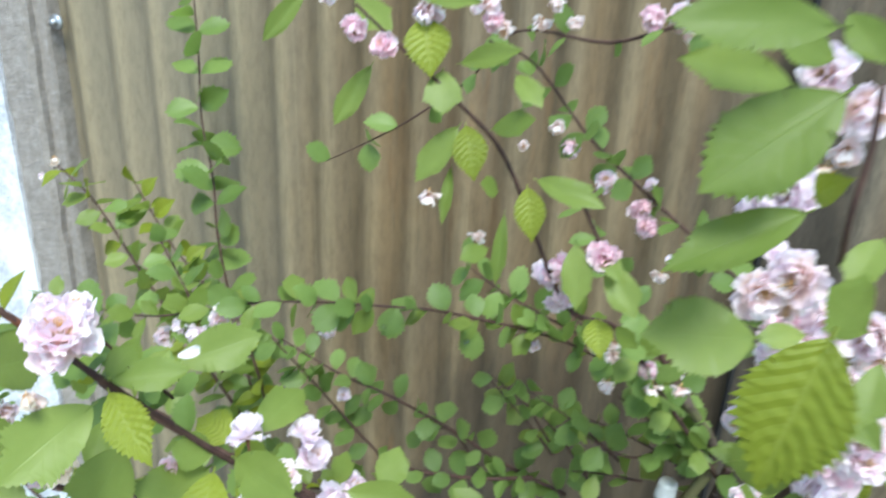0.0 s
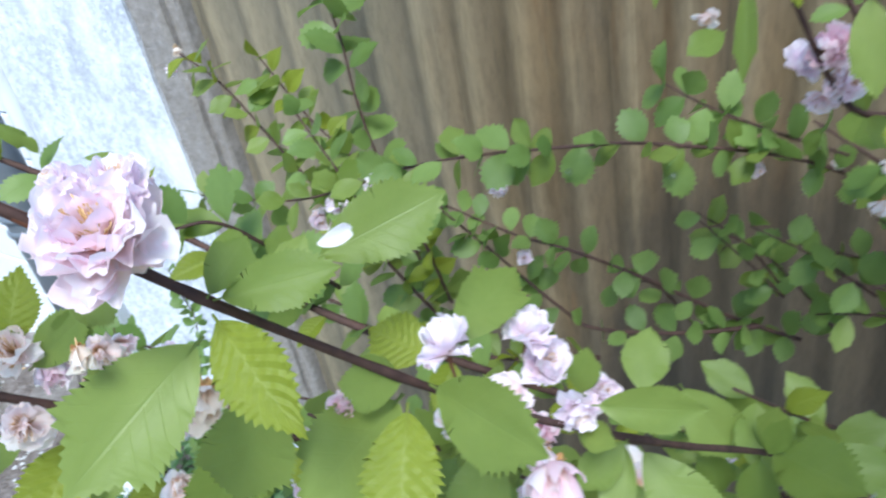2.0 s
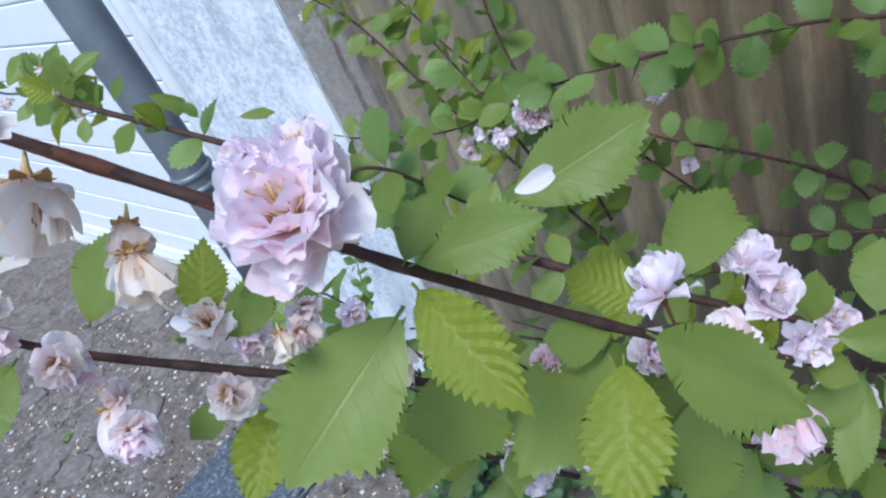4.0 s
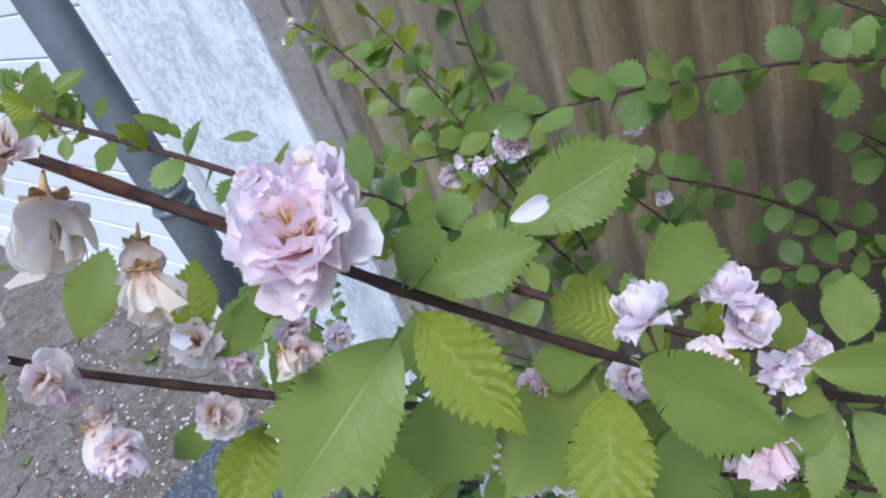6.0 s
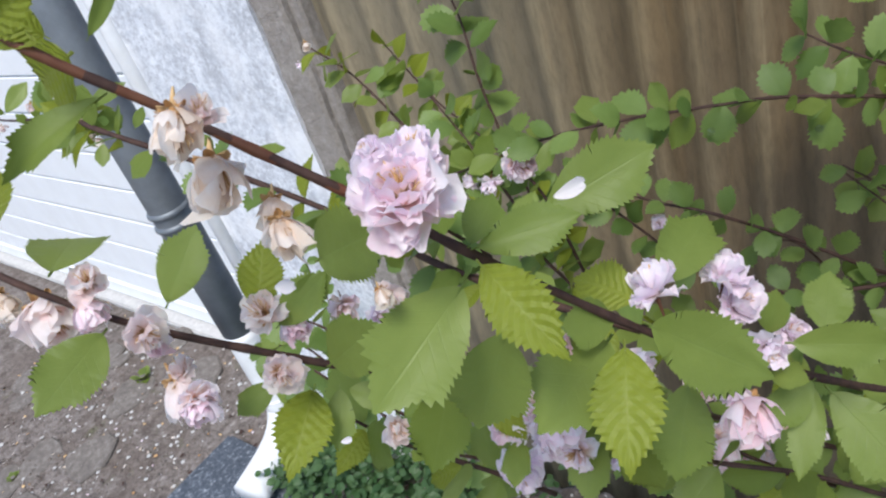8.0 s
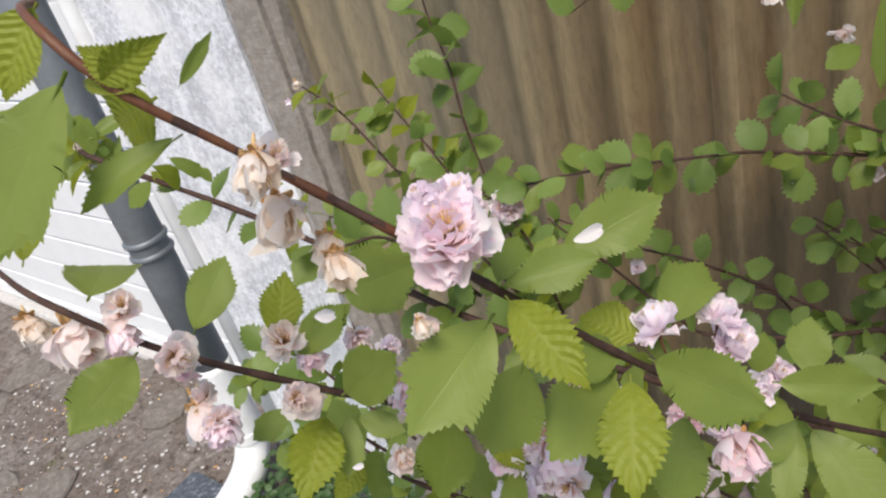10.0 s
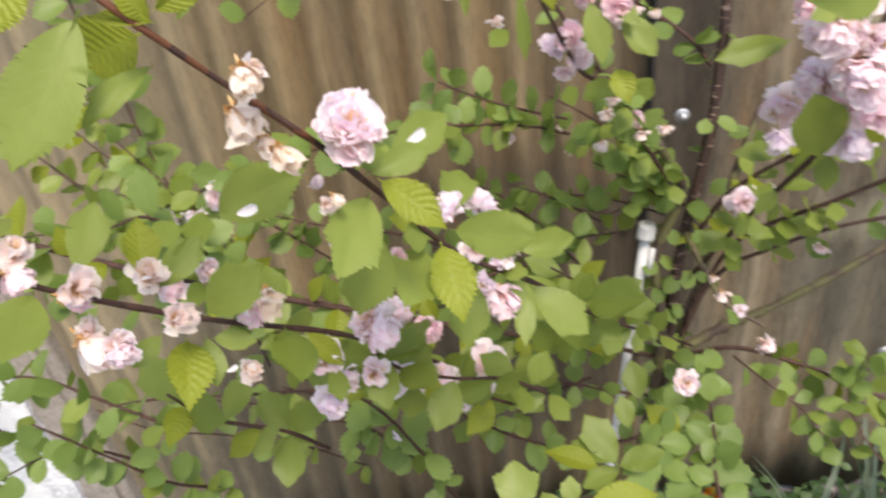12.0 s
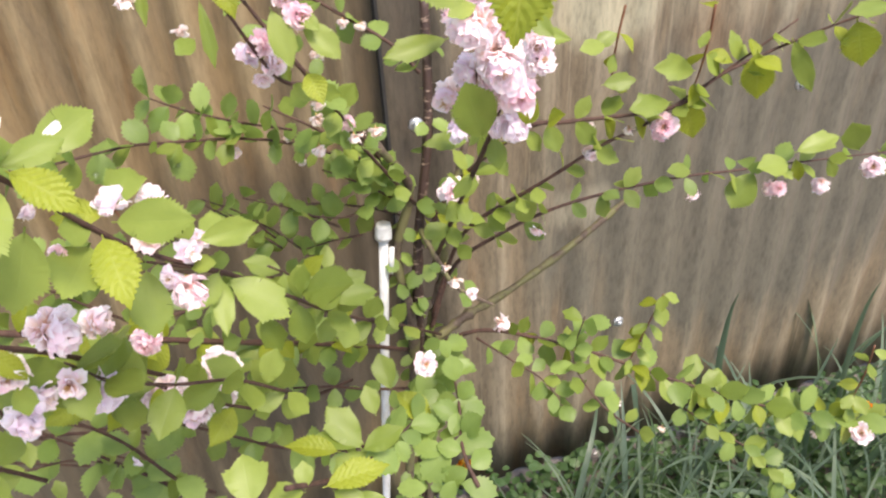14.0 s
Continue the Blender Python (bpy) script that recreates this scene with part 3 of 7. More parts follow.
# ---- setting ----
def relief(x, y):
    """Height of the soil."""
    if not (-4.5 < x < 4 and -1.2 < y < 2.5):
        return 0.0
    return 0.010 * noise.noise((x * 4, y * 4, 0)) + 0.009 * noise.noise((x * 11, y * 11, 3)) + 0.006 * abs(noise.noise((x * 24, y * 24, 5)))


rnd = random.Random(3)
bm = bmesh.new()
xs = sorted({-60, -30, -15, -8, 8, 15, 30, 60} | {round(-4 + i * 0.035, 3) for i in range(172)})
ys = sorted({-60, -30, -15, -8, -3, 15, 30, 60} | {round(-1 + i * 0.035, 3) for i in range(90)})
grid = {}
for x in xs:
    for y in ys:
        grid[x, y] = bm.verts.new((x, y, relief(x, y)))
for x0, x1 in zip(xs, xs[1:]):
    for y0, y1 in zip(ys, ys[1:]):
        bm.faces.new((grid[x0, y0], grid[x1, y0], grid[x1, y1], grid[x0, y1]))
ground = tagged(mesh_object("ground", bm, SOIL), "trodden bare brown soil with fallen petals", "ground", "", "structure")


def corrugated(x0, x1, y, z0, z1, wave, shift, depth=0.016, thick=0.0035):
    bm = bmesh.new()
    n = int((x1 - x0) / wave * 12)
    zs = [z0 + (z1 - z0) * k / 10 for k in range(11)]
    faces = []
    for face in (0, 1):
        rows = []
        for z in zs:
            row = []
            for i in range(n + 1):
                x = x0 + (x1 - x0) * i / n
                w = math.cos((x + shift) * 2 * math.pi / wave)
                yy = y - depth * 0.5 * w + 0.004 * noise.noise((x * 2, z * 2, 1)) + face * thick
                row.append(bm.verts.new((x, yy, z)))
            rows.append(row)
        faces.append(rows)
        for a, b in zip(rows, rows[1:]):
            for k in range(n):
                q = (a[k], a[k + 1], b[k + 1], b[k])
                bm.faces.new(q if face == 0 else q[::-1])
    f, g = faces
    for k in range(n):
        bm.faces.new((f[0][k + 1], f[0][k], g[0][k], g[0][k + 1]))
        bm.faces.new((f[-1][k], f[-1][k + 1], g[-1][k + 1], g[-1][k]))
    for k in range(10):
        bm.faces.new((f[k][0], f[k + 1][0], g[k + 1][0], g[k][0]))
        bm.faces.new((f[k + 1][n], f[k][n], g[k][n], g[k + 1][n]))
    return bm


fence_a = tagged(mesh_object("fence_sheet", corrugated(-0.93, 0.272, 1.252, 0.02, 2.1, 0.0765, 0.095, 0.0165), FENCE_A), "weathered brown corrugated fence sheet with a dark damp patch and shade painted in low down", "fence", "corrugated fence sheets", "structure")
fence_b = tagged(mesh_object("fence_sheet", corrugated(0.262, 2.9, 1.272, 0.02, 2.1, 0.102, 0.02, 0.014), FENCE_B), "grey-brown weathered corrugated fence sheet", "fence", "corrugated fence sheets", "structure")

def rough_bar(bm, x0, x1, y0, y1, z0, z1, seed, wobble=0.0022):
    """An upright bar with weathered, slightly wavy arrises."""
    n, ring = 90, ((0.0, 0.22), (0.12, 0.0), (0.88, 0.0), (1.0, 0.22), (1.0, 1.0), (0.0, 1.0))
    rows = []
    for i in range(n + 1):
        z = z0 + (z1 - z0) * i / n
        row = []
        for k, (u, v) in enumerate(ring):
            w = wobble * noise.noise((seed + k * 3.1, z * 22, 0)) + wobble * noise.noise((seed + k * 5.3, z * 70, 4))
            e = min(0.03, y1 - y0)
            row.append(bm.verts.new((x0 + (x1 - x0) * u + w, y0 + (e * v if v < 1 else y1 - y0) + w * 0.7, z)))
        rows.append(row)
    for a, c in zip(rows, rows[1:]):
        for k in range(6):
            bm.faces.new((a[k], a[(k + 1) % 6], c[(k + 1) % 6], c[k]))
    bm.faces.new(rows[0][::-1])
    bm.faces.new(rows[-1])
    return bm


bm = rough_bar(bmesh.new(), -0.996, -0.924, 1.206, 1.33, 0.0, 2.2, 1.0)
rough_bar(bm, -0.93, -0.902, 1.226, 1.33, 0.0, 2.19, 7.0, 0.0016)
post = tagged(mesh_object("fence_post", bm, CONCRETE, None, "", False), "rough grey concrete fence post with a rebated edge beside the white wall", "post", "", "structure")
wall = tagged(mesh_object("wall_pier", box(bmesh.new(), -1.415, -0.9965, 1.215, 2.02, 0.0, 2.6, 0.012), STUCCO, None, "", False), "white rendered wall end with coarse stucco", "wall", "", "structure")
bm = bmesh.new()
tube(bm, [Vector((-1.416, 1.213, 0.0)), Vector((-1.416, 1.213, 1.3)), Vector((-1.416, 1.213, 2.6))], 0.020, 0.020, 14)
bead = tagged(mesh_object("trim_corner", bm, PIPE_WHITE), "smooth white corner bead of the wall", "trim", "", "structure")

door = tagged(new("door_1"), "white ribbed garage door, closed, above a pale threshold", "door", "", "structure")
door.matrix_world = pose(-1.40, 1.478, 0, 0, 0, -8.3)
part("door_back", box(bmesh.new(), -4.6, 0, 0.008, 0.04, 0.02, 2.5, 0.002), WHITE_DOOR, door, "", False)
for k in range(16):
    z = 0.055 + k * 0.152
    part("slat", box(bmesh.new(), -4.6, 0.0, -0.006, 0.009, max(z, 0.10) + 0.004, z + 0.148, 0.003), WHITE_DOOR, door, "", False)
part("bottom_rail", box(bmesh.new(), -4.6, 0, -0.014, 0.03, 0.022, 0.098, 0.005), WHITE_DOOR, door, "", False)
threshold = tagged(mesh_object("threshold", box(bmesh.new(), -4.6, -0.02, -0.07, 0.05, -0.02, 0.018, 0.006), THRESHOLD, None, "", False), "pale concrete threshold under the door", "threshold", "", "structure")
threshold.matrix_world = pose(-1.40, 1.478, 0, 0, 0, -8.3)

pipe = tagged(new("downpipe"), "grey metal downpipe with a white lower end and elbow", "downpipe")
pipe.location = (-1.572, 1.215, 0)
bm = bmesh.new()
tube(bm, [Vector((0, 0, z)) for z in (0.47, 0.8, 1.2, 2.6)], 0.051, 0.051, 28)
part("pipe", bm, PIPE_GREY, pipe, "grey zinc pipe")
for z in (0.885, 0.845):
    bm = bmesh.new()
    ring = [[bm.verts.new(((0.051 + 0.007 * math.sin(v)) * math.cos(u), (0.051 + 0.007 * math.sin(v)) * math.sin(u), z + 0.009 * math.cos(v))) for v in (k * math.pi / 6 for k in range(7))] for u in (2 * math.pi * i / 32 for i in range(32))]
    for i in range(32):
        for k in range(6):
            bm.faces.new((ring[i][k], ring[i][k + 1], ring[(i + 1) % 32][k + 1], ring[(i + 1) % 32][k]))
    part("bead_ring", bm, PIPE_GREY, pipe, "pressed ring of the pipe joint")
bm = bmesh.new()
tube(bm, smooth_line([(0, 0, 0.475), (0, 0, 0.33), (0, 0, 0.19), (0.004, -0.022, 0.138), (0.016, -0.070, 0.106), (0.030, -0.145, 0.092), (0.046, -0.27, 0.088)], 6), 0.052, 0.052, 28)
part("elbow", bm, PIPE_WHITE, pipe, "white plastic elbow, its paint flaked")
bm = bmesh.new()
tube(bm, [Vector((0, 0, z)) for z in (0.185, 0.189, 0.216, 0.22)], 0.0545, 0.0545, 28)
part("socket", bm, PIPE_WHITE, pipe, "white plastic socket")

slab = tagged(mesh_object("stone_slab", box(bmesh.new(), 0.0, 0.42, -0.44, 0.0, -0.03, 0.03, 0.01), GRANITE, None, "", False), "blue-grey speckled granite slab lying on the soil", "stone slab")
slab.matrix_world = pose(-1.845, 1.15, 0, 0, 0, -8)


def bolt(x, z, y=1.24):
    t = tagged(new("fence_bolt"), "zinc bolt with a round washer in the fence", "bolt", "fence bolts")
    t.location = (x, y, z)
    bm = bmesh.new()
    tube(bm, [Vector((0, 0, 0)), Vector((0, -0.003, 0)), Vector((0, -0.0045, 0))], 0.014, 0.012, 18)
    part("washer", bm, BOLT_METAL, t)
    bm = bmesh.new()
    tube(bm, [Vector((0, -0.003, 0)), Vector((0, -0.010, 0)), Vector((0, -0.012, 0))], 0.0075, 0.006, 6)
    part("bolt_head", bm, BOLT_METAL, t)
    return t


# narrow black strip along the line where the two sheets meet
tagged(mesh_object("trim_seam", box(bmesh.new(), 0.2675, 0.2735, 1.232, 1.25, 0.55, 2.1, 0.001), GAP_DARK, None, "", False), "thin black strip between two fence sheets", "trim", "", "structure")
for x, z in ((-0.893, 1.482), (1.148, 1.006), (0.323, 1.071), (0.774, 0.485), (0.241, 0.873)):
    bolt(x, z)

stake = tagged(new("plant_stake"), "white plastic plant stake with a round cap, leaning in the bush", "stake")
sb, st = Vector((0.085, 0.90, 0.0)), Vector((0.172, 0.86, 1.105))
bm = bmesh.new()
tube(bm, [sb.lerp(st, k / 8) for k in range(9)], 0.0070, 0.0064, 10)
part("shaft", bm, STAKE_WHITE, stake)
ax = (st - sb).normalized()
bm = bmesh.new()
tube(bm, [st - ax * 0.004, st, st + ax * 0.010, st + ax * 0.014, st + ax * 0.016], 0.0115, 0.0095, 16)
part("cap", bm, STAKE_WHITE, stake)
bm = bmesh.new()
tube(bm, [st - ax * 0.06 + Vector((0.009, -0.004, 0)), st - ax * 0.02 + Vector((0.010, -0.004, 0))], 0.0038, 0.0038, 8)
part("clip", bm, STAKE_WHITE, stake)

# ---- the flowering bush ----
bush = tagged(new("flowering_bush"), "pink double-flowering almond bush with fresh green leaves and withered blossoms", "bush")
BRANCHES = {}


def branch(key, points, r0, r1, mat=BARK, knots=0.25, label=""):
    bm = bmesh.new()
    tube(bm, smooth_line(points, 7), r0, r1, 8, knots, sum(ord(c) for c in key))
    ob = part("branch", bm, mat, bush, label)
    BRANCHES[key] = (ob, points)
    return ob


branch("A", [(-0.1698, 0.3379, 1.5917), (-0.1326, 0.3109, 1.5937), (-0.1145, 0.3090, 1.5775), (-0.1022, 0.3228, 1.5551), (-0.0812, 0.3430, 1.5203), (-0.0656, 0.3629, 1.4868), (-0.0378, 0.4091, 1.4200), (0.0027, 0.4622, 1.3561), (0.0345, 0.5348, 1.2785), (0.0850, 0.6375, 1.1662), (0.1629, 0.7463, 1.0447), (0.2355, 0.8459, 0.9285)], 0.0007, 0.0019, BARK)
branch("B", [(-0.2450, 0.3243, 1.5123), (-0.2137, 0.3180, 1.5067), (-0.1922, 0.3311, 1.4795), (-0.1733, 0.3530, 1.4496), (-0.1505, 0.3799, 1.4161), (-0.1167, 0.4226, 1.3680), (-0.0976, 0.4762, 1.3074), (-0.0774, 0.5376, 1.2345), (-0.0355, 0.6367, 1.1046), (0.0267, 0.7463, 0.9697), (0.1012, 0.8470, 0.8853)], 0.001, 0.0022, BARK)
branch("C", [(-1.2979, 0.8306, 1.3487), (-1.1417, 0.7793, 1.3540), (-0.9610, 0.7278, 1.3730), (-0.7889, 0.6662, 1.4051), (-0.6173, 0.5922, 1.4345), (-0.5120, 0.5466, 1.4410), (-0.4183, 0.5771, 1.3776), (-0.3373, 0.5924, 1.3252), (-0.2511, 0.5697, 1.3065), (-0.1589, 0.5818, 1.2633), (-0.0367, 0.6512, 1.1607), (0.0908, 0.7638, 1.0234), (0.1878, 0.8587, 0.9044)], 0.0016, 0.0032, BARK)
branch("D", [(-0.5536, 0.8062, 1.2277), (-0.3974, 0.7770, 1.2490), (-0.2322, 0.7464, 1.3123), (-0.1029, 0.7619, 1.3241), (-0.0470, 0.8103, 1.3014), (0.0545, 0.8705, 1.2575), (0.1550, 0.8947, 1.1976), (0.2180, 0.8843, 1.1431)], 0.0009, 0.002, BARK)
branch("E", [(-0.07706, 0.5989, 1.6071), (-0.01712, 0.6286, 1.5477), (0.01377, 0.6385, 1.5107), (0.05992, 0.6532, 1.4106), (0.09897, 0.6974, 1.3746), (0.1468, 0.7852, 1.2690), (0.2192, 0.8635, 1.1381)], 0.001, 0.0024, BARK)
branch("F", [(-0.06147, 0.8818, 1.5577), (-0.01878, 0.9017, 1.5365), (0.03831, 0.9118, 1.4717), (0.08896, 0.9219, 1.4269), (0.2106, 0.9034, 1.3389), (0.2419, 0.8841, 1.3018)], 0.001, 0.0024, BARK)
branch("G", [(-0.09823, 0.9689, 1.5042), (-0.03915, 0.9016, 1.5652), (0.05154, 0.8637, 1.5666), (0.1211, 0.8256, 1.5897), (0.1675, 0.8553, 1.5602)], 0.001, 0.0022, BARK)
branch("U5", [(-0.2846, 0.9953, 1.3811), (-0.2284, 0.9864, 1.4130), (-0.1704, 0.9775, 1.4491), (-0.09823, 0.9689, 1.5042)], 0.0007, 0.0014, BARK)
branch("H", [(0.1572, 0.3971, 1.6158), (0.1585, 0.3964, 1.5988), (0.1577, 0.3955, 1.5798), (0.1608, 0.4048, 1.5615)], 0.0008, 0.001, BARK)
branch("L1", [(-0.6390, 0.9346, 1.3452), (-0.5794, 0.9247, 1.3065), (-0.5022, 0.9048, 1.2251), (-0.4102, 0.8851, 1.1291), (-0.3318, 0.8758, 1.0352), (-0.2832, 0.8761, 0.9757), (-0.1416, 0.8973, 0.9796)], 0.001, 0.0026, BARK)
branch("L2", [(-0.5521, 0.9638, 1.3352), (-0.4849, 0.9439, 1.2568), (-0.4191, 0.9244, 1.2087), (-0.3478, 0.8957, 1.1535), (-0.3191, 0.8955, 1.0377)], 0.0009, 0.0022, BARK)
branch("L4", [(-0.3075, 0.8964, 1.1789), (-0.2193, 0.8875, 1.1502), (-0.1570, 0.8785, 1.1423), (-0.08341, 0.8986, 1.0984), (-0.006597, 0.9188, 1.0455), (0.06515, 0.9293, 1.0150)], 0.0011, 0.0026, BARK)
branch("L5", [(-0.3040, 0.8769, 1.1896), (-0.2366, 0.8774, 1.1243), (-0.1753, 0.8778, 1.0640), (-0.1375, 0.8782, 1.0404), (-0.04492, 0.8793, 1.0484), (0.02538, 0.8997, 1.0526)], 0.0012, 0.0028, BARK)
branch("V", [(-0.5517, 1.1343, 1.6133), (-0.5358, 1.1138, 1.4893), (-0.5249, 1.0933, 1.3852), (-0.4868, 1.0530, 1.3132), (-0.4629, 1.0225, 1.2121), (-0.4010, 0.9918, 0.9754), (-0.3859, 0.9915, 0.8335)], 0.0011, 0.002, BARK)
branch("I1", [(0.6814, 0.6546, 1.3827), (0.6060, 0.6837, 1.3507), (0.5276, 0.7022, 1.3173), (0.4818, 0.7210, 1.2791), (0.3758, 0.7587, 1.2666), (0.3312, 0.7776, 1.2574), (0.2633, 0.8446, 1.1633), (0.2285, 0.8730, 1.0688)], 0.0011, 0.0032, BARK)
branch("I2", [(0.6117, 0.7032, 1.3631), (0.5475, 0.7122, 1.3202), (0.4604, 0.7304, 1.2615), (0.4098, 0.7394, 1.2396), (0.3510, 0.7775, 1.1826), (0.2811, 0.8348, 1.1058), (0.2556, 0.8633, 1.0264), (0.2331, 0.8724, 0.9428)], 0.0011, 0.0032, BARK)
branch("J", [(0.9254, 0.8092, 1.0943), (0.8299, 0.8190, 1.0989), (0.7060, 0.8385, 1.0983), (0.5787, 0.8481, 1.1038), (0.4270, 0.8560, 1.0937), (0.3308, 0.8644, 1.0623), (0.2661, 0.8732, 1.0172), (0.2271, 0.8722, 0.9137)], 0.0011, 0.0032, BARK)
branch("K", [(0.6151, 0.9746, 1.0115), (0.4882, 0.9535, 0.9480), (0.3694, 0.9227, 0.9137), (0.2946, 0.8925, 0.9138), (0.2353, 0.8722, 0.8998)], 0.0046, 0.0064, BARK_MOSS, 0.7)
branch("L", [(0.8177, 0.6133, 0.7709), (0.7722, 0.6230, 0.7805), (0.6613, 0.6425, 0.8219), (0.5542, 0.6712, 0.8713), (0.4782, 0.7093, 0.9001), (0.3983, 0.7572, 0.9266), (0.2982, 0.8243, 0.9342), (0.2328, 0.8624, 0.8981)], 0.0011, 0.003, BARK)
branch("L_s1", [(0.4660, 0.7189, 0.9116), (0.4933, 0.7196, 0.9810), (0.5060, 0.7199, 1.0142)], 0.0009, 0.0013, BARK_RED)
branch("L_s2", [(0.7722, 0.6230, 0.7835), (0.7727, 0.6133, 0.8769), (0.7723, 0.6133, 0.9279)], 0.0009, 0.0013, BARK_RED)
branch("M1", [(0.2219, 0.8428, 0.8856), (0.1723, 0.7058, 0.9467), (0.09015, 0.5493, 1.0682), (0.04007, 0.4613, 1.1516), (0.002478, 0.4124, 1.2129)], 0.0009, 0.0022, BARK)
branch("M2", [(0.2271, 0.8041, 0.9580), (0.2022, 0.6673, 0.9904), (0.1815, 0.5890, 0.9888), (0.1848, 0.5499, 0.9691)], 0.001, 0.0026, BARK)
branch("N1", [(-0.1777, 0.6050, 1.1482), (-0.1441, 0.6150, 1.1183), (-0.1040, 0.6252, 1.1034), (-0.04856, 0.6548, 1.0289), (0.0006334, 0.7037, 0.9378), (0.08104, 0.7825, 0.8190), (0.1863, 0.8521, 0.7519)], 0.001, 0.0026, BARK)
branch("N2", [(0.02026, 0.7627, 0.9761), (0.06817, 0.7826, 0.9429), (0.1213, 0.8220, 0.8832), (0.1908, 0.8619, 0.8236)], 0.0012, 0.0025, BARK)
branch("N3", [(-0.1533, 0.5568, 1.1932), (-0.1280, 0.5763, 1.1338), (-0.1032, 0.6054, 1.0380), (-0.08231, 0.6346, 0.9772)], 0.001, 0.0022, BARK)
branch("P", [(0.2144, 0.5140, 1.5002), (0.2118, 0.5236, 1.4718), (0.2079, 0.5330, 1.4214), (0.2091, 0.5620, 1.3684), (0.2242, 0.7078, 1.2155), (0.2357, 0.8631, 1.0372)], 0.0012, 0.003, BARK)
branch("T1", [(0.182, 0.88, -0.02), (0.192, 0.88, 0.28), (0.192, 0.88, 0.522), (0.208, 0.88, 0.785), (0.211, 0.87, 0.947), (0.22, 0.87, 1.079), (0.244, 0.88, 1.211), (0.253, 0.89, 1.304), (0.257, 0.9, 1.383)], 0.0085, 0.0055, BARK_STEM)
branch("T2", [(0.213, 0.87, -0.02), (0.203, 0.87, 0.28), (0.203, 0.87, 0.559), (0.223, 0.88, 0.872), (0.258, 0.9, 0.994), (0.294, 0.93, 1.111), (0.341, 0.97, 1.216)], 0.0085, 0.0045, BARK_MOSS)
branch("T3", [(0.157, 0.86, -0.02), (0.167, 0.86, 0.28), (0.167, 0.86, 0.587), (0.199, 0.86, 0.916), (0.188, 0.87, 1.06), (0.212, 0.86, 1.163), (0.168, 0.82, 1.251)], 0.009, 0.005, BARK_MOSS)
branch("E2", [(0.05119, 0.8044, 1.4354), (0.081, 0.8045, 1.3837), (0.1103, 0.8144, 1.3357), (0.1442, 0.8340, 1.2784), (0.1964, 0.8634, 1.1839)], 0.0016, 0.004, BARK)
branch("X1", [(0.4266, 0.7595, 1.3012), (0.4293, 0.7597, 1.3453), (0.4369, 0.7601, 1.3874)], 0.0009, 0.0014, BARK_RED)
branch("X2", [(0.5050, 0.7213, 1.2874), (0.5088, 0.7119, 1.3418), (0.5049, 0.7024, 1.3931)], 0.0009, 0.0014, BARK_RED)
branch("Q", [(0.2228, 0.8731, 1.0978), (0.2263, 0.8047, 1.0871), (0.2394, 0.7658, 1.0666), (0.2801, 0.7466, 1.0417)], 0.004, 0.002, BARK_MOSS)
branch("W", [(-0.05765, 0.8514, 1.3355), (-0.02682, 0.8517, 1.3168), (0.02234, 0.8619, 1.2900), (0.08157, 0.8625, 1.2687)], 0.0008, 0.0016, BARK)
branch("S1", [(-0.4030, 0.6218, 1.1360), (-0.3585, 0.6417, 1.1199), (-0.2942, 0.6619, 1.0949), (-0.2244, 0.7015, 1.0513), (-0.1511, 0.7411, 0.9858)], 0.001, 0.002, BARK)
branch("S2", [(-0.2002, 0.6048, 1.1500), (-0.1557, 0.6244, 1.0658), (-0.1223, 0.6439, 0.9924), (-0.08836, 0.6829, 0.8674)], 0.001, 0.0025, BARK)
branch("S3", [(-0.4258, 0.5535, 1.1892), (-0.3894, 0.5730, 1.1158), (-0.3631, 0.6022, 1.0381), (-0.3419, 0.6606, 0.9543)], 0.001, 0.002, BARK)
branch("S5", [(-0.03013, 0.9483, 1.1374), (0.02249, 0.9488, 1.1079), (0.07095, 0.9491, 1.0534), (0.1057, 0.9492, 1.0018)], 0.0008, 0.0016, BARK)
branch("S6", [(0.05236, 0.8039, 1.3264), (0.1052, 0.8043, 1.2879), (0.1558, 0.8534, 1.2178), (0.2003, 0.8828, 1.1523)], 0.001, 0.002, BARK)
branch("S7", [(0.7017, 0.6133, 0.6519), (0.6398, 0.6328, 0.7432), (0.5678, 0.6518, 0.8101), (0.5055, 0.6901, 0.8611)], 0.001, 0.0016, BARK)
branch("S9", [(-0.3937, 0.7986, 1.3454), (-0.3504, 0.7794, 1.2975), (-0.3110, 0.7601, 1.2496), (-0.2901, 0.7504, 1.2171)], 0.0009, 0.0015, BARK)
branch("S10", [(0.3975, 0.7283, 1.0026), (0.3849, 0.7278, 0.9304), (0.4098, 0.6889, 0.8760), (0.4624, 0.6701, 0.8203)], 0.0009, 0.0015, BARK)
branch("R1", [(-0.5127, 0.7477, 1.0104), (-0.4505, 0.7475, 0.9654), (-0.3853, 0.7770, 0.9148), (-0.2969, 0.7975, 0.8571), (-0.2346, 0.8470, 0.7462)], 0.0008, 0.0016, BARK)
branch("R2", [(-0.2224, 0.6043, 1.1057), (-0.1796, 0.6242, 1.0805), (-0.1418, 0.6632, 0.9955), (-0.1148, 0.7021, 0.9095)], 0.0008, 0.0016, BARK)
branch("R3", [(-0.2595, 0.5078, 1.3998), (-0.2446, 0.5274, 1.3933), (-0.2360, 0.5566, 1.3544), (-0.2394, 0.6050, 1.2907)], 0.0008, 0.0016, BARK)
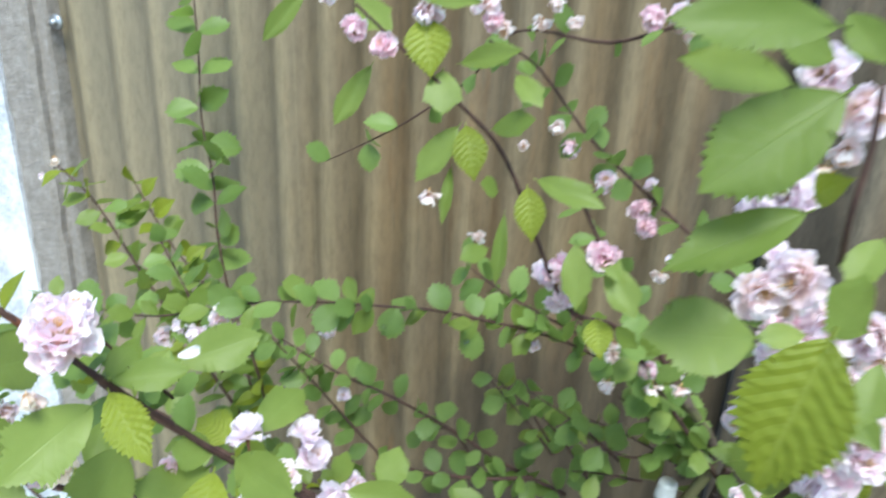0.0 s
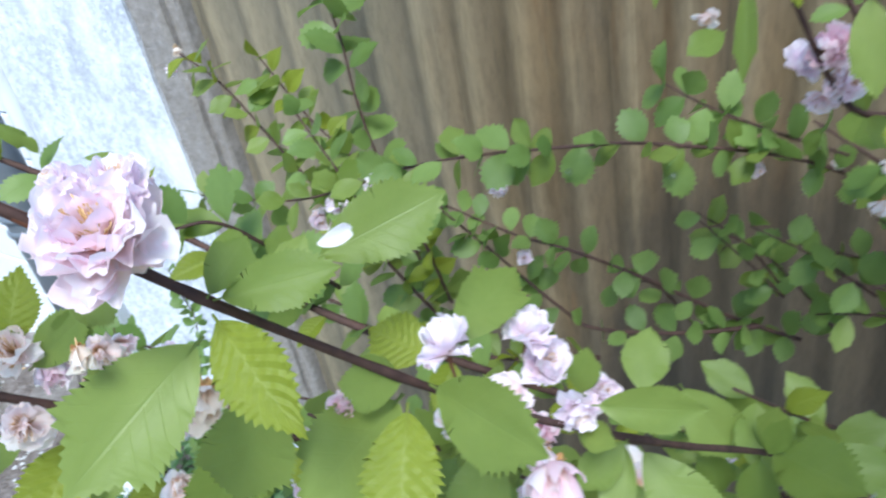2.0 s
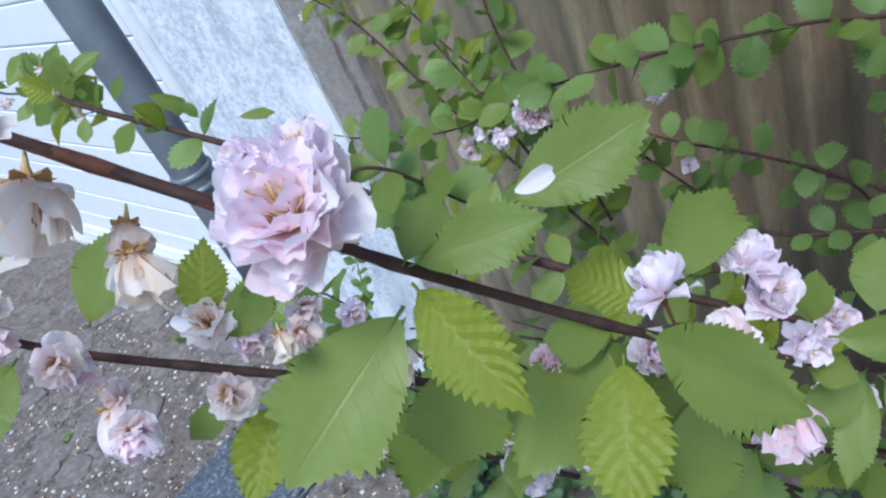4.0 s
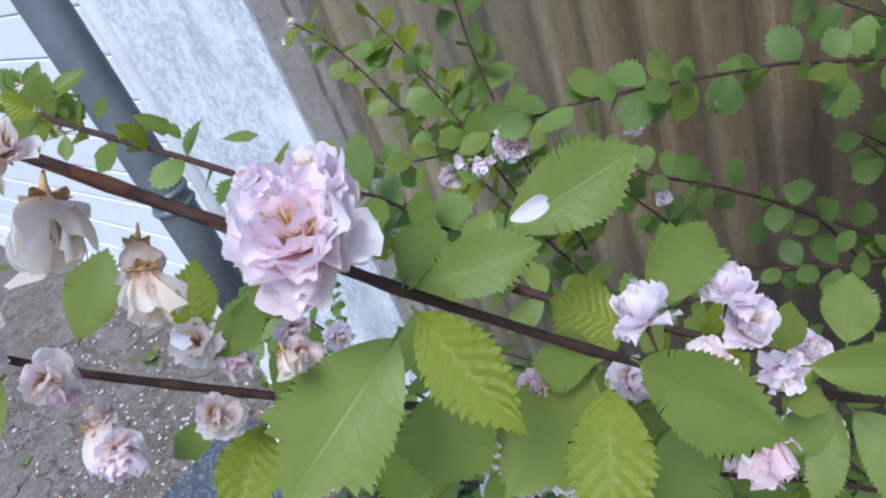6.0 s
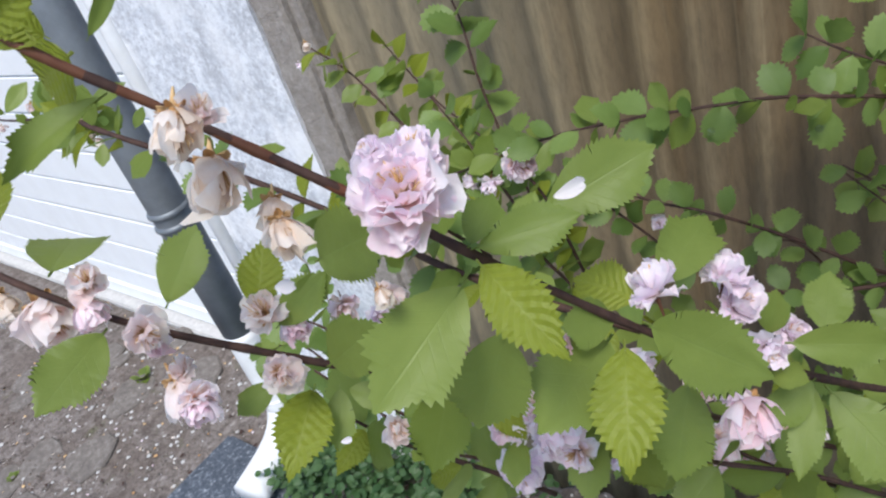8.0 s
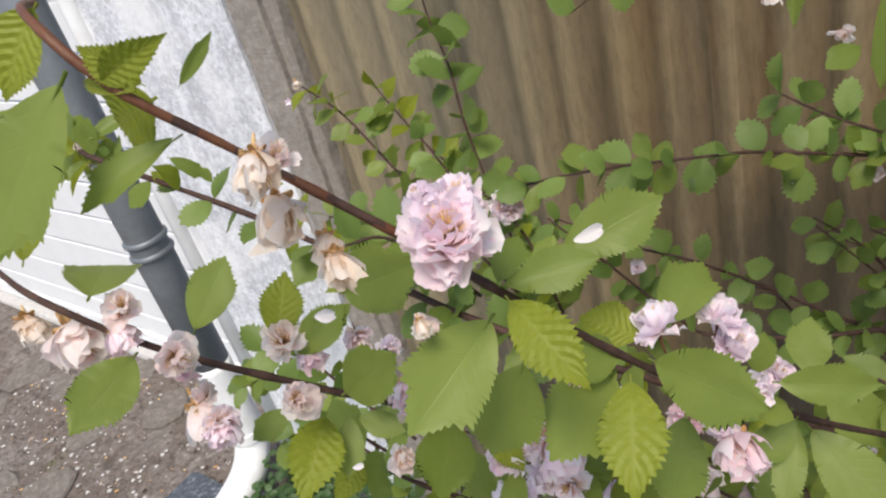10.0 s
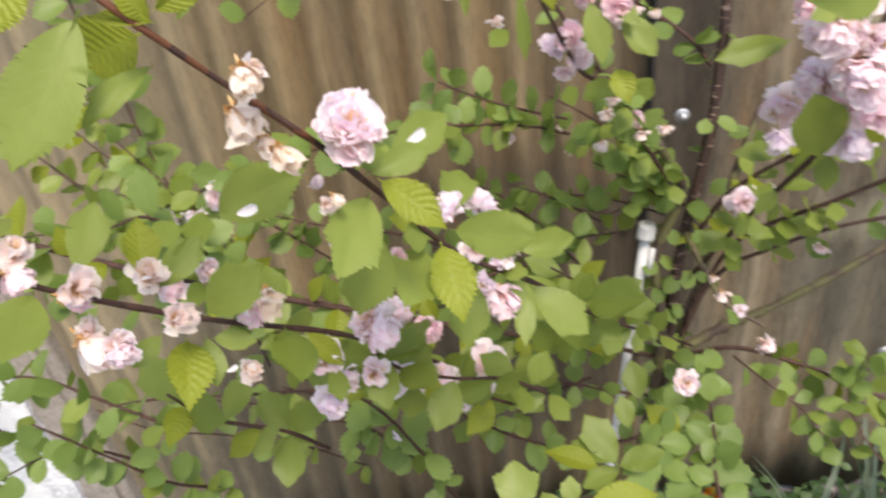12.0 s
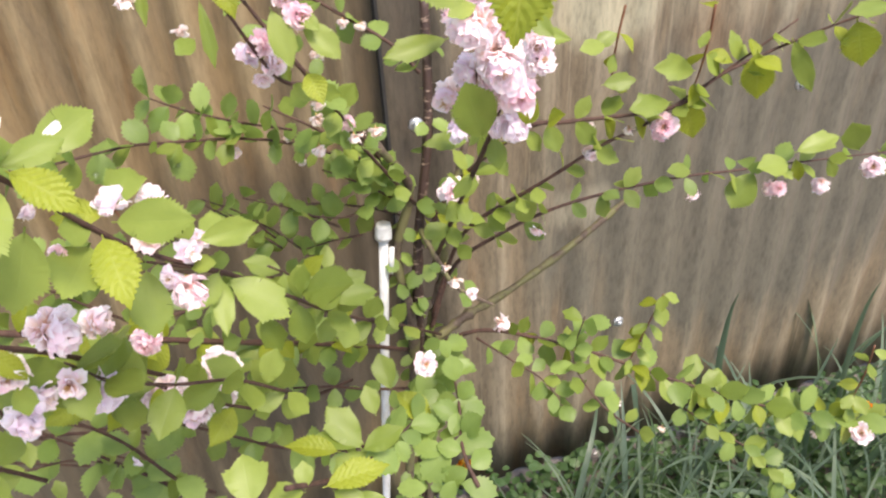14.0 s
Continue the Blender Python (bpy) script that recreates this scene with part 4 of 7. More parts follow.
branch("R4", [(-0.003338, 0.6558, 1.1215), (0.02471, 0.7047, 1.0862), (0.06354, 0.7538, 1.0499), (0.1215, 0.8030, 0.9919)], 0.0008, 0.0016, BARK)
branch("R5", [(0.3698, 0.7080, 0.8509), (0.3445, 0.7272, 0.9050), (0.3072, 0.7561, 0.9326), (0.2754, 0.8046, 0.9426)], 0.0008, 0.0016, BARK)
branch("R6", [(0.07181, 0.8518, 1.1138), (0.1086, 0.8620, 1.1109), (0.1464, 0.8722, 1.1040)], 0.0008, 0.0016, BARK)
branch("R7", [(0.1076, 0.8625, 1.2119), (0.1464, 0.8628, 1.1873), (0.1950, 0.8730, 1.1465)], 0.0008, 0.0016, BARK)
branch("R8", [(0.01076, 0.8807, 1.1852), (0.06729, 0.8812, 1.1558), (0.1202, 0.8817, 1.1173)], 0.0008, 0.0016, BARK)
branch("R9", [(0.05273, 0.9006, 1.1550), (0.1048, 0.9012, 1.1445), (0.1571, 0.9017, 1.1271), (0.2013, 0.8827, 1.1152)], 0.0008, 0.0016, BARK)
branch("R10", [(-0.1279, 0.9272, 1.0679), (-0.08299, 0.9278, 1.0704), (-0.04246, 0.9280, 1.0198)], 0.0008, 0.0016, BARK)
branch("R11", [(-0.03581, 0.8996, 1.1760), (0.01245, 0.9000, 1.1285), (0.04477, 0.9002, 1.0918)], 0.0008, 0.0016, BARK)
branch("R12", [(0.07727, 0.8521, 1.1619), (0.1275, 0.8526, 1.1464), (0.1619, 0.8629, 1.1585)], 0.0008, 0.0016, BARK)
branch("R13", [(-0.03701, 0.8997, 1.1840), (0.005875, 0.9000, 1.1534), (0.0394, 0.9002, 1.1088)], 0.0008, 0.0016, BARK)
branch("R14", [(-0.5041, 0.7486, 1.1985), (-0.4313, 0.7485, 1.1685), (-0.3543, 0.7492, 1.1413)], 0.0008, 0.0016, BARK)
branch("Z1", [(-0.09794, 0.4314, 1.3442), (-0.08312, 0.4509, 1.3067), (-0.05404, 0.4803, 1.2670), (-0.01924, 0.5098, 1.2324), (0.01568, 0.5586, 1.1621)], 0.0008, 0.0016, BARK)
branch("Z2", [(-0.2063, 0.4008, 1.3530), (-0.1982, 0.4202, 1.3114), (-0.1658, 0.4399, 1.2741), (-0.1519, 0.4691, 1.2212)], 0.0008, 0.0016, BARK)
branch("Z3", [(-0.1517, 0.4502, 1.3460), (-0.1339, 0.4698, 1.3085), (-0.1184, 0.4990, 1.2666), (-0.09321, 0.5477, 1.1932)], 0.0008, 0.0016, BARK)
branch("Z4", [(-0.1127, 0.4798, 1.3014), (-0.08341, 0.5091, 1.2557), (-0.05098, 0.5482, 1.1857), (-0.01387, 0.5874, 1.1227)], 0.0008, 0.0016, BARK)
branch("Z5", [(0.02264, 0.5594, 1.2942), (0.06424, 0.6084, 1.2290), (0.1014, 0.6670, 1.1654)], 0.0008, 0.0016, BARK)
branch("Y1", [(-0.7402, 0.6989, 1.0001), (-0.6154, 0.6797, 1.0738), (-0.5310, 0.6601, 1.0564), (-0.4464, 0.6405, 1.0321)], 0.0008, 0.0016, BARK)
branch("Y2", [(-0.5213, 0.6023, 1.1965), (-0.4299, 0.5829, 1.2172), (-0.3659, 0.5640, 1.2005), (-0.3159, 0.5644, 1.1590)], 0.0008, 0.0016, BARK)
branch("Y3", [(-0.5464, 0.6016, 1.0634), (-0.4476, 0.6018, 1.1034), (-0.3738, 0.6023, 1.0690)], 0.0008, 0.0016, BARK)
branch("Y4", [(-1.042, 1.1, 0.859), (-1.041, 1.1, 0.799), (-1.031, 1.1, 0.738), (-1.079, 1.1, 0.601), (-1.256, 1.12, 0.233)], 0.0008, 0.0016, BARK)
branch("Y5", [(-0.3936, 0.7481, 1.0128), (-0.3139, 0.7489, 0.9917), (-0.2340, 0.7788, 0.9195)], 0.0008, 0.0016, BARK)
branch("Y6", [(-0.2628, 0.7011, 1.0629), (-0.2204, 0.7209, 1.0167), (-0.1694, 0.7503, 0.9262), (-0.1329, 0.7799, 0.8346)], 0.0008, 0.0016, BARK)
branch("A_tip", [(-0.1698, 0.3379, 1.5917), (-0.1326, 0.3109, 1.5937), (-0.1145, 0.3090, 1.5775), (-0.1022, 0.3228, 1.5551), (-0.0812, 0.3430, 1.5203)], 0.001, 0.00115, BARK_RED, 0.3, "young red-brown shoot")


def bunch(key, **how):
    ob, points = BRANCHES[key]
    leafy(ob, points, **how)


# leaves along the twigs
bunch("A", size=(0.026, 0.036), gap=0.032, kinds=("big",), seed=21, start=0.5, stop=0.84)
bunch("B", size=(0.024, 0.032), gap=0.034, kinds=("big",), seed=22, start=0.45, stop=0.8)
bunch("C", size=(0.026, 0.040), gap=0.022, kinds=("big", "round", "young"), seed=3, start=0.30, stop=0.92)
bunch("D", size=(0.025, 0.037), gap=0.017, kinds=("round", "big"), seed=4)
bunch("E", size=(0.026, 0.036), gap=0.03, kinds=("big", "round"), seed=5, start=0.4, face=(0, -0.9, 0.3))
bunch("F", size=(0.026, 0.036), gap=0.026, kinds=("round",), seed=6)
bunch("G", size=(0.02, 0.03), gap=0.05, kinds=("round",), seed=7)
bunch("U5", size=(0.032, 0.045), gap=0.045, kinds=("round",), seed=8, each=1)
bunch("L1", size=(0.032, 0.044), gap=0.017, kinds=("big", "big", "round", "young"), seed=9)
bunch("L2", size=(0.032, 0.044), gap=0.017, kinds=("big", "big", "young"), seed=10)
bunch("L4", size=(0.026, 0.036), gap=0.021, kinds=("round",), seed=11)
bunch("L5", size=(0.026, 0.036), gap=0.022, kinds=("round",), seed=12)
bunch("V", size=(0.044, 0.058), gap=0.024, kinds=("round",), seed=13)
bunch("I1", size=(0.026, 0.038), gap=0.034, kinds=("big", "young"), seed=14)
bunch("I2", size=(0.026, 0.036), gap=0.032, kinds=("big",), seed=15, stop=0.8)
bunch("J", size=(0.028, 0.038), gap=0.038, kinds=("big", "round"), seed=16, stop=0.8)
bunch("L", size=(0.032, 0.046), gap=0.014, kinds=("round", "round", "big", "big", "young"), seed=17, stop=0.85, face=(0, -0.7, 0.7))
bunch("L_s1", size=(0.022, 0.032), gap=0.015, kinds=("big", "big", "young"), seed=18)
bunch("L_s2", size=(0.022, 0.032), gap=0.02, kinds=("big", "big", "young"), seed=19)
bunch("M1", size=(0.026, 0.038), gap=0.022, kinds=("round",), seed=20, stop=0.6, face=(0, -0.45, 0.9))
bunch("M2", size=(0.026, 0.038), gap=0.020, kinds=("round",), seed=23, face=(0, -0.45, 0.9))
bunch("N1", size=(0.026, 0.036), gap=0.045, kinds=("round", "big"), seed=24)
bunch("N2", size=(0.024, 0.034), gap=0.055, kinds=("round",), seed=25)
bunch("N3", size=(0.026, 0.036), gap=0.04, kinds=("round",), seed=26)
bunch("P", size=(0.026, 0.036), gap=0.035, kinds=("big",), seed=27, start=0.3, stop=0.7)
bunch("E2", size=(0.024, 0.034), gap=0.03, kinds=("round",), seed=28)
bunch("T1", size=(0.024, 0.032), gap=0.05, kinds=("round",), seed=29, start=0.4)
bunch("T2", size=(0.024, 0.032), gap=0.04, kinds=("round",), seed=39, start=0.4)
bunch("T3", size=(0.024, 0.032), gap=0.05, kinds=("round",), seed=30, start=0.4)
bunch("W", size=(0.028, 0.036), gap=0.016, kinds=("round",), seed=31)
bunch("X1", size=(0.022, 0.032), gap=0.03, kinds=("big", "young"), seed=32)
bunch("X2", size=(0.022, 0.032), gap=0.03, kinds=("big", "young"), seed=33)
bunch("Q", size=(0.018, 0.026), gap=0.05, kinds=("round",), seed=34)
for n, key in enumerate(("S1", "S2", "S3", "S5", "S6", "S7", "S9", "S10", "R1", "R2", "R3", "R4", "R5", "R6", "R7", "R8", "R9", "R10", "R11", "R12", "R13", "R14", "Y1", "Y2", "Y3", "Y5")):
    bunch(key, size=(0.026, 0.037), gap=0.06 if key in ("R1", "R2", "R4", "S1", "S2", "Y5") else 0.020, kinds=("round", "round", "big"), seed=40 + n, each=1 if key in ("R6", "R7", "R8", "R9", "R10", "R11", "R12", "R13") else 2)

for n, key in enumerate(("Z1", "Z2", "Z3", "Z4", "Z5")):
    bunch(key, size=(0.028, 0.039), gap=0.032, kinds=("big", "big", "big", "young"), seed=80 + n, face=(0.25, -0.75, 0.6), solo=n < 4)

bunch("Y4", size=(0.022, 0.032), gap=0.018, kinds=("round",), seed=97)

# leaves and blossoms of the near branches
at_A = BRANCHES["A"][0]
at_B = BRANCHES["B"][0]
at_E = BRANCHES["E"][0]
at_H = BRANCHES["H"][0]
at_M = BRANCHES["M1"][0]
at_F = BRANCHES["F"][0]
at_G = BRANCHES["G"][0]
at_P = BRANCHES["P"][0]
at_I = BRANCHES["I1"][0]
at_J = BRANCHES["J"][0]
at_L = BRANCHES["L"][0]
at_D = BRANCHES["D"][0]
at_N = BRANCHES["N1"][0]
at_Q = BRANCHES["Q"][0]
at_C = BRANCHES["C"][0]
at_L4 = BRANCHES["L4"][0]
at_V = BRANCHES["V"][0]
leaf(at_A, "big", (-0.0626, 0.3851, 1.4884), (-0.0353, 0.4057, 1.4969), (0.44, -0.73, 0.52), .8, 0)
leaf(at_A, "big", (-0.0668, 0.3545, 1.4998), (-0.0650, 0.3689, 1.5061), (0.30, -0.68, 0.67), 1.1, 1)
leaf(at_A, "big", (-0.0668, 0.3563, 1.4978), (-0.0429, 0.3684, 1.5004), (0.38, -0.71, 0.60), .7, 2)
leaf(at_A, "big", (-0.0638, 0.3701, 1.4895), (-0.0608, 0.3819, 1.4980), (0.40, -0.73, 0.55), .9, 3)
leaf(at_A, "young", (-0.0622, 0.3502, 1.4986), (-0.0386, 0.3363, 1.4858), (0.31, -0.65, 0.69), .82, 4)
leaf(at_A, "big", (-0.0669, 0.3484, 1.4933), (-0.0741, 0.3131, 1.4858), (0.57, -0.48, 0.67), .95, 5)
leaf(at_A, "big", (-0.0672, 0.3594, 1.4686), (-0.0798, 0.3466, 1.4371), (0.46, -0.78, 0.43), 1.0, 6)
leaf(at_A, "big", (-0.0536, 0.3905, 1.4383), (-0.0608, 0.3498, 1.4396), (0.21, -0.81, 0.55), 1.05, 7)
leaf(at_A, "big", (-0.0502, 0.3891, 1.4467), (-0.0591, 0.3749, 1.4568), (0.33, -0.77, 0.54), 1.2, 8)
leaf(at_A, "young", (-0.0449, 0.3806, 1.4467), (-0.0364, 0.3482, 1.4317), (0.31, -0.82, 0.48), .9, 9)
leaf(at_A, "big", (-0.0393, 0.3858, 1.4502), (-0.0041, 0.3683, 1.4531), (0.12, -0.85, 0.51), .82, 10)
leaf(at_A, "big", (-0.0103, 0.4289, 1.4066), (0.0234, 0.4340, 1.4056), (0.22, -0.85, 0.48), .8, 11)
leaf(at_A, "big", (-0.0034, 0.4628, 1.3804), (-0.0034, 0.4865, 1.3925), (0.20, -0.81, 0.55), 1.15, 12)
leaf(at_A, "big", (-0.0415, 0.4042, 1.4481), (-0.0311, 0.4346, 1.4566), (0.29, -0.67, 0.69), .85, 13)
leaf(at_A, "young", (-0.0453, 0.3979, 1.4479), (-0.0694, 0.4029, 1.4521), (0.23, -0.60, 0.77), 1.15, 14)
leaf(at_A, "big", (-0.0181, 0.4387, 1.4002), (-0.0156, 0.4438, 1.4167), (0.01, -0.82, 0.57), 1.1, 15)
leaf(at_A, "big", (-0.0355, 0.4025, 1.4119), (-0.0381, 0.3805, 1.3850), (0.21, -0.74, 0.63), .9, 16)
leaf(at_A, "big", (-0.0016, 0.4523, 1.3625), (0.0297, 0.4330, 1.3386), (0.11, -0.58, 0.81), .95, 17)
leaf(at_A, "big", (0.0423, 0.5370, 1.2798), (0.0778, 0.4998, 1.3046), (-0.13, -0.55, 0.82), .85, 18)
leaf(at_A, "big", (0.0383, 0.5437, 1.2653), (0.0381, 0.5299, 1.2320), (-0.05, -0.57, 0.82), 1.0, 19)
leaf(at_A, "big", (0.0410, 0.5304, 1.2828), (0.0482, 0.5323, 1.3064), (-0.00, -0.69, 0.72), .9, 20)
leaf(at_A, "big", (0.0608, 0.5718, 1.2450), (0.1054, 0.5635, 1.2448), (-0.19, -0.65, 0.74), .8, 21)
leaf(at_A, "big", (0.0734, 0.6095, 1.2171), (0.1059, 0.6140, 1.2305), (-0.01, -0.65, 0.76), .9, 22)
leaf(at_A, "big", (0.1414, 0.7140, 1.0906), (0.1467, 0.7025, 1.0783), (-0.22, -0.54, 0.81), 1.0, 23)
leaf(at_A, "big", (-0.0197, 0.4360, 1.3876), (-0.0047, 0.4270, 1.3916), (0.08, -0.64, 0.77), .9, 24)
leaf(at_A, "big", (-0.1274, 0.3086, 1.5808), (-0.1472, 0.2815, 1.5505), (0.59, -0.31, 0.75), .8, 25)
leaf(at_A, "young", (-0.1090, 0.3105, 1.5757), (-0.1260, 0.3094, 1.5811), (0.84, -0.48, 0.27), .6, 26)
leaf(at_A, "young", (-0.1036, 0.2994, 1.5816), (-0.0866, 0.3019, 1.5877), (0.75, -0.58, 0.30), .6, 27)
leaf(at_A, "young", (-0.1181, 0.3201, 1.5703), (-0.1400, 0.3196, 1.5639), (0.79, -0.53, 0.30), 1.5, 28)
leaf(at_A, "big", (-0.1180, 0.3217, 1.5606), (-0.1337, 0.2992, 1.5555), (0.47, -0.34, 0.82), .45, 29)
leaf(at_A, "young", (-0.1467, 0.3232, 1.5933), (-0.1566, 0.3083, 1.5777), (0.59, -0.32, 0.75), 1.1, 30)
leaf(at_A, "big", (-0.1057, 0.3171, 1.5734), (-0.0977, 0.3238, 1.5818), (0.78, -0.59, 0.20), .4, 31)
leaf(at_B, "big", (-0.1838, 0.3424, 1.4774), (-0.1753, 0.3615, 1.4968), (0.70, -0.45, 0.56), .85, 32)
leaf(at_B, "young", (-0.1714, 0.3638, 1.4578), (-0.1703, 0.3792, 1.4784), (0.66, -0.57, 0.49), 1.0, 33)
leaf(at_B, "big", (-0.1673, 0.3649, 1.4500), (-0.1484, 0.3793, 1.4645), (0.58, -0.57, 0.59), .8, 34)
leaf(at_B, "big", (-0.1329, 0.3658, 1.4819), (-0.0931, 0.3536, 1.5040), (0.59, -0.60, 0.53), .8, 35)
leaf(at_B, "big", (-0.1905, 0.3241, 1.4820), (-0.1878, 0.2923, 1.4786), (0.66, -0.39, 0.64), 1.05, 36)
leaf(at_B, "big", (-0.1955, 0.3225, 1.5057), (-0.2162, 0.3483, 1.5054), (0.72, -0.49, 0.50), 1.1, 37)
leaf(at_B, "young", (-0.2272, 0.3255, 1.5149), (-0.2418, 0.3490, 1.5310), (0.77, -0.46, 0.45), .7, 38)
leaf(at_B, "big", (-0.1515, 0.3653, 1.4330), (-0.1207, 0.3654, 1.4566), (0.45, -0.62, 0.64), .95, 39)
leaf(at_B, "young", (-0.1639, 0.3640, 1.4208), (-0.1540, 0.3312, 1.4135), (0.64, -0.40, 0.66), .95, 40)
leaf(at_B, "big", (-0.1575, 0.3696, 1.4166), (-0.1518, 0.3513, 1.4024), (0.49, -0.53, 0.69), .9, 41)
leaf(at_B, "big", (-0.1297, 0.3954, 1.3957), (-0.1154, 0.3568, 1.3962), (0.47, -0.42, 0.77), .85, 42)
leaf(at_B, "big", (-0.1325, 0.4055, 1.4003), (-0.1389, 0.4249, 1.4166), (0.51, -0.50, 0.70), .9, 43)
leaf(at_B, "young", (-0.1233, 0.4061, 1.3830), (-0.1049, 0.4010, 1.3617), (0.35, -0.55, 0.76), .7, 44)
leaf(at_B, "young", (-0.1061, 0.4453, 1.3274), (-0.0925, 0.4293, 1.3056), (0.23, -0.59, 0.77), .6, 45)
leaf(at_B, "big", (-0.1682, 0.3536, 1.4334), (-0.1777, 0.3389, 1.4291), (0.66, -0.44, 0.61), .9, 46)
leaf(at_B, "big", (-0.0934, 0.4710, 1.3150), (-0.0693, 0.4192, 1.3559), (0.23, -0.61, 0.76), 1.0, 47)
leaf(at_B, "big", (-0.0875, 0.5033, 1.2434), (-0.0889, 0.4659, 1.2506), (0.31, -0.54, 0.78), .9, 48)
leaf(at_B, "big", (-0.1143, 0.4083, 1.3551), (-0.1086, 0.3864, 1.3512), (0.32, -0.56, 0.77), .9, 49)
leaf(at_B, "big", (-0.1213, 0.4279, 1.3551), (-0.1289, 0.4104, 1.3370), (0.28, -0.64, 0.71), .9, 50)
leaf(at_B, "big", (-0.1022, 0.4650, 1.3177), (-0.0827, 0.4798, 1.2958), (0.15, -0.63, 0.77), 1.0, 51)
leaf(at_B, "big", (-0.1561, 0.3714, 1.4139), (-0.1367, 0.3743, 1.4075), (0.50, -0.39, 0.77), .9, 52)
leaf(at_B, "young", (-0.1039, 0.4553, 1.3265), (-0.0953, 0.4405, 1.3057), (0.39, -0.56, 0.73), .8, 53)
leaf(at_B, "big", (-0.0911, 0.5056, 1.2470), (-0.0934, 0.4798, 1.2400), (0.15, -0.53, 0.84), .9, 54)
leaf(at_B, "big", (-0.1629, 0.3691, 1.4544), (-0.1467, 0.3812, 1.4641), (0.67, -0.50, 0.54), .8, 55)
leaf(at_D, "round", (-0.1055, 0.7624, 1.3262), (-0.1066, 0.7455, 1.2980), (0.17, -0.87, 0.47), 1.15, 56)
leaf(at_D, "round", (-0.0415, 0.8112, 1.2915), (-0.0373, 0.7940, 1.2622), (-0.06, -0.87, 0.49), 1.1, 57)
leaf(at_A, "young", (-0.1107, 0.3132, 1.5758), (-0.1150, 0.3064, 1.5868), (0.81, -0.57, 0.13), .9, 58)
leaf(at_A, "big", (-0.0052, 0.4467, 1.3721), (-0.0198, 0.4297, 1.3608), (-0.01, -0.85, 0.53), .95, 59)
leaf(at_A, "big", (-0.0057, 0.4502, 1.3659), (-0.0083, 0.4206, 1.3446), (0.09, -0.80, 0.60), .6, 60)
leaf(at_M, "big", (-0.0214, 0.4078, 1.2116), (-0.0206, 0.4321, 1.2348), (0.07, -0.28, 0.96), 1.35, 61)
leaf(at_M, "big", (0.0136, 0.4236, 1.1902), (-0.0119, 0.4258, 1.1942), (0.10, -0.23, 0.97), 1.2, 62)
leaf(at_M, "big", (0.0141, 0.4253, 1.1916), (0.0166, 0.4400, 1.2049), (0.00, -0.27, 0.96), 1.2, 63)
leaf(at_M, "young", (0.0280, 0.4392, 1.1713), (0.0776, 0.4413, 1.1795), (-0.06, -0.27, 0.96), .75, 64)
leaf(at_M, "big", (0.0672, 0.5221, 1.1070), (0.0458, 0.5537, 1.1383), (-0.11, -0.29, 0.95), 1.0, 65)
leaf(at_M, "young", (0.0454, 0.4863, 1.1513), (0.0059, 0.4995, 1.1657), (-0.01, -0.25, 0.97), .8, 66)
leaf(at_M, "big", (0.0654, 0.5244, 1.1090), (0.0319, 0.5398, 1.1233), (-0.07, -0.26, 0.96), .9, 67)
leaf(at_M, "big", (0.0679, 0.5211, 1.1062), (0.1080, 0.5257, 1.1173), (-0.16, -0.29, 0.94), .95, 68)
leaf(at_M, "big", (0.0722, 0.5265, 1.0963), (0.0363, 0.5191, 1.0893), (-0.07, -0.25, 0.97), .85, 69)
leaf(at_M, "round", (0.0728, 0.5283, 1.0980), (0.0951, 0.5069, 1.0835), (-0.15, -0.29, 0.94), 1.1, 70)
leaf(at_M, "big", (0.0935, 0.5934, 1.0692), (0.0902, 0.6159, 1.0922), (-0.07, -0.37, 0.93), 1.0, 71)
leaf(at_M, "big", (0.1269, 0.6819, 1.0105), (0.1223, 0.7117, 1.0432), (-0.16, -0.40, 0.90), .95, 72)
leaf(at_M, "young", (0.1312, 0.6786, 1.0075), (0.1660, 0.6443, 0.9844), (-0.03, -0.37, 0.93), .9, 73)
leaf(at_M, "round", (0.2059, 0.7969, 0.9026), (0.2592, 0.7965, 0.9203), (-0.19, -0.36, 0.91), 1.0, 74)
leaf(at_M, "round", (0.1867, 0.6516, 0.9904), (0.2265, 0.6392, 0.9921), (-0.16, -0.30, 0.94), 1.0, 75)
leaf(at_M, "round", (0.1715, 0.5962, 0.9890), (0.2178, 0.5856, 0.9947), (-0.21, -0.34, 0.91), .95, 76)
leaf(at_M, "round", (0.1636, 0.5921, 0.9874), (0.1288, 0.6067, 0.9943), (-0.04, -0.27, 0.96), 1.0, 77)
leaf(at_M, "round", (0.1695, 0.5903, 0.9871), (0.1299, 0.5795, 0.9722), (-0.07, -0.33, 0.94), 1.0, 78)
leaf(at_M, "round", (0.1333, 0.5657, 0.9709), (0.1026, 0.5757, 0.9751), (-0.03, -0.25, 0.97), 1.0, 79)
leaf(at_M, "round", (0.1681, 0.5599, 0.9718), (0.2032, 0.5385, 0.9662), (-0.15, -0.25, 0.96), .95, 80)
leaf(at_M, "round", (0.1632, 0.5639, 0.9739), (0.1440, 0.5496, 0.9599), (-0.15, -0.26, 0.95), 1.0, 81)
leaf(at_M, "round", (0.1645, 0.6240, 0.9943), (0.1359, 0.6202, 0.9860), (-0.03, -0.27, 0.96), 1.0, 82)
leaf(at_M, "round", (0.1755, 0.6075, 0.9916), (0.1877, 0.6229, 1.0090), (-0.07, -0.34, 0.94), 1.0, 83)
leaf(at_M, "round", (0.1738, 0.6846, 0.9485), (0.1831, 0.6998, 0.9655), (-0.12, -0.37, 0.92), 1.0, 84)
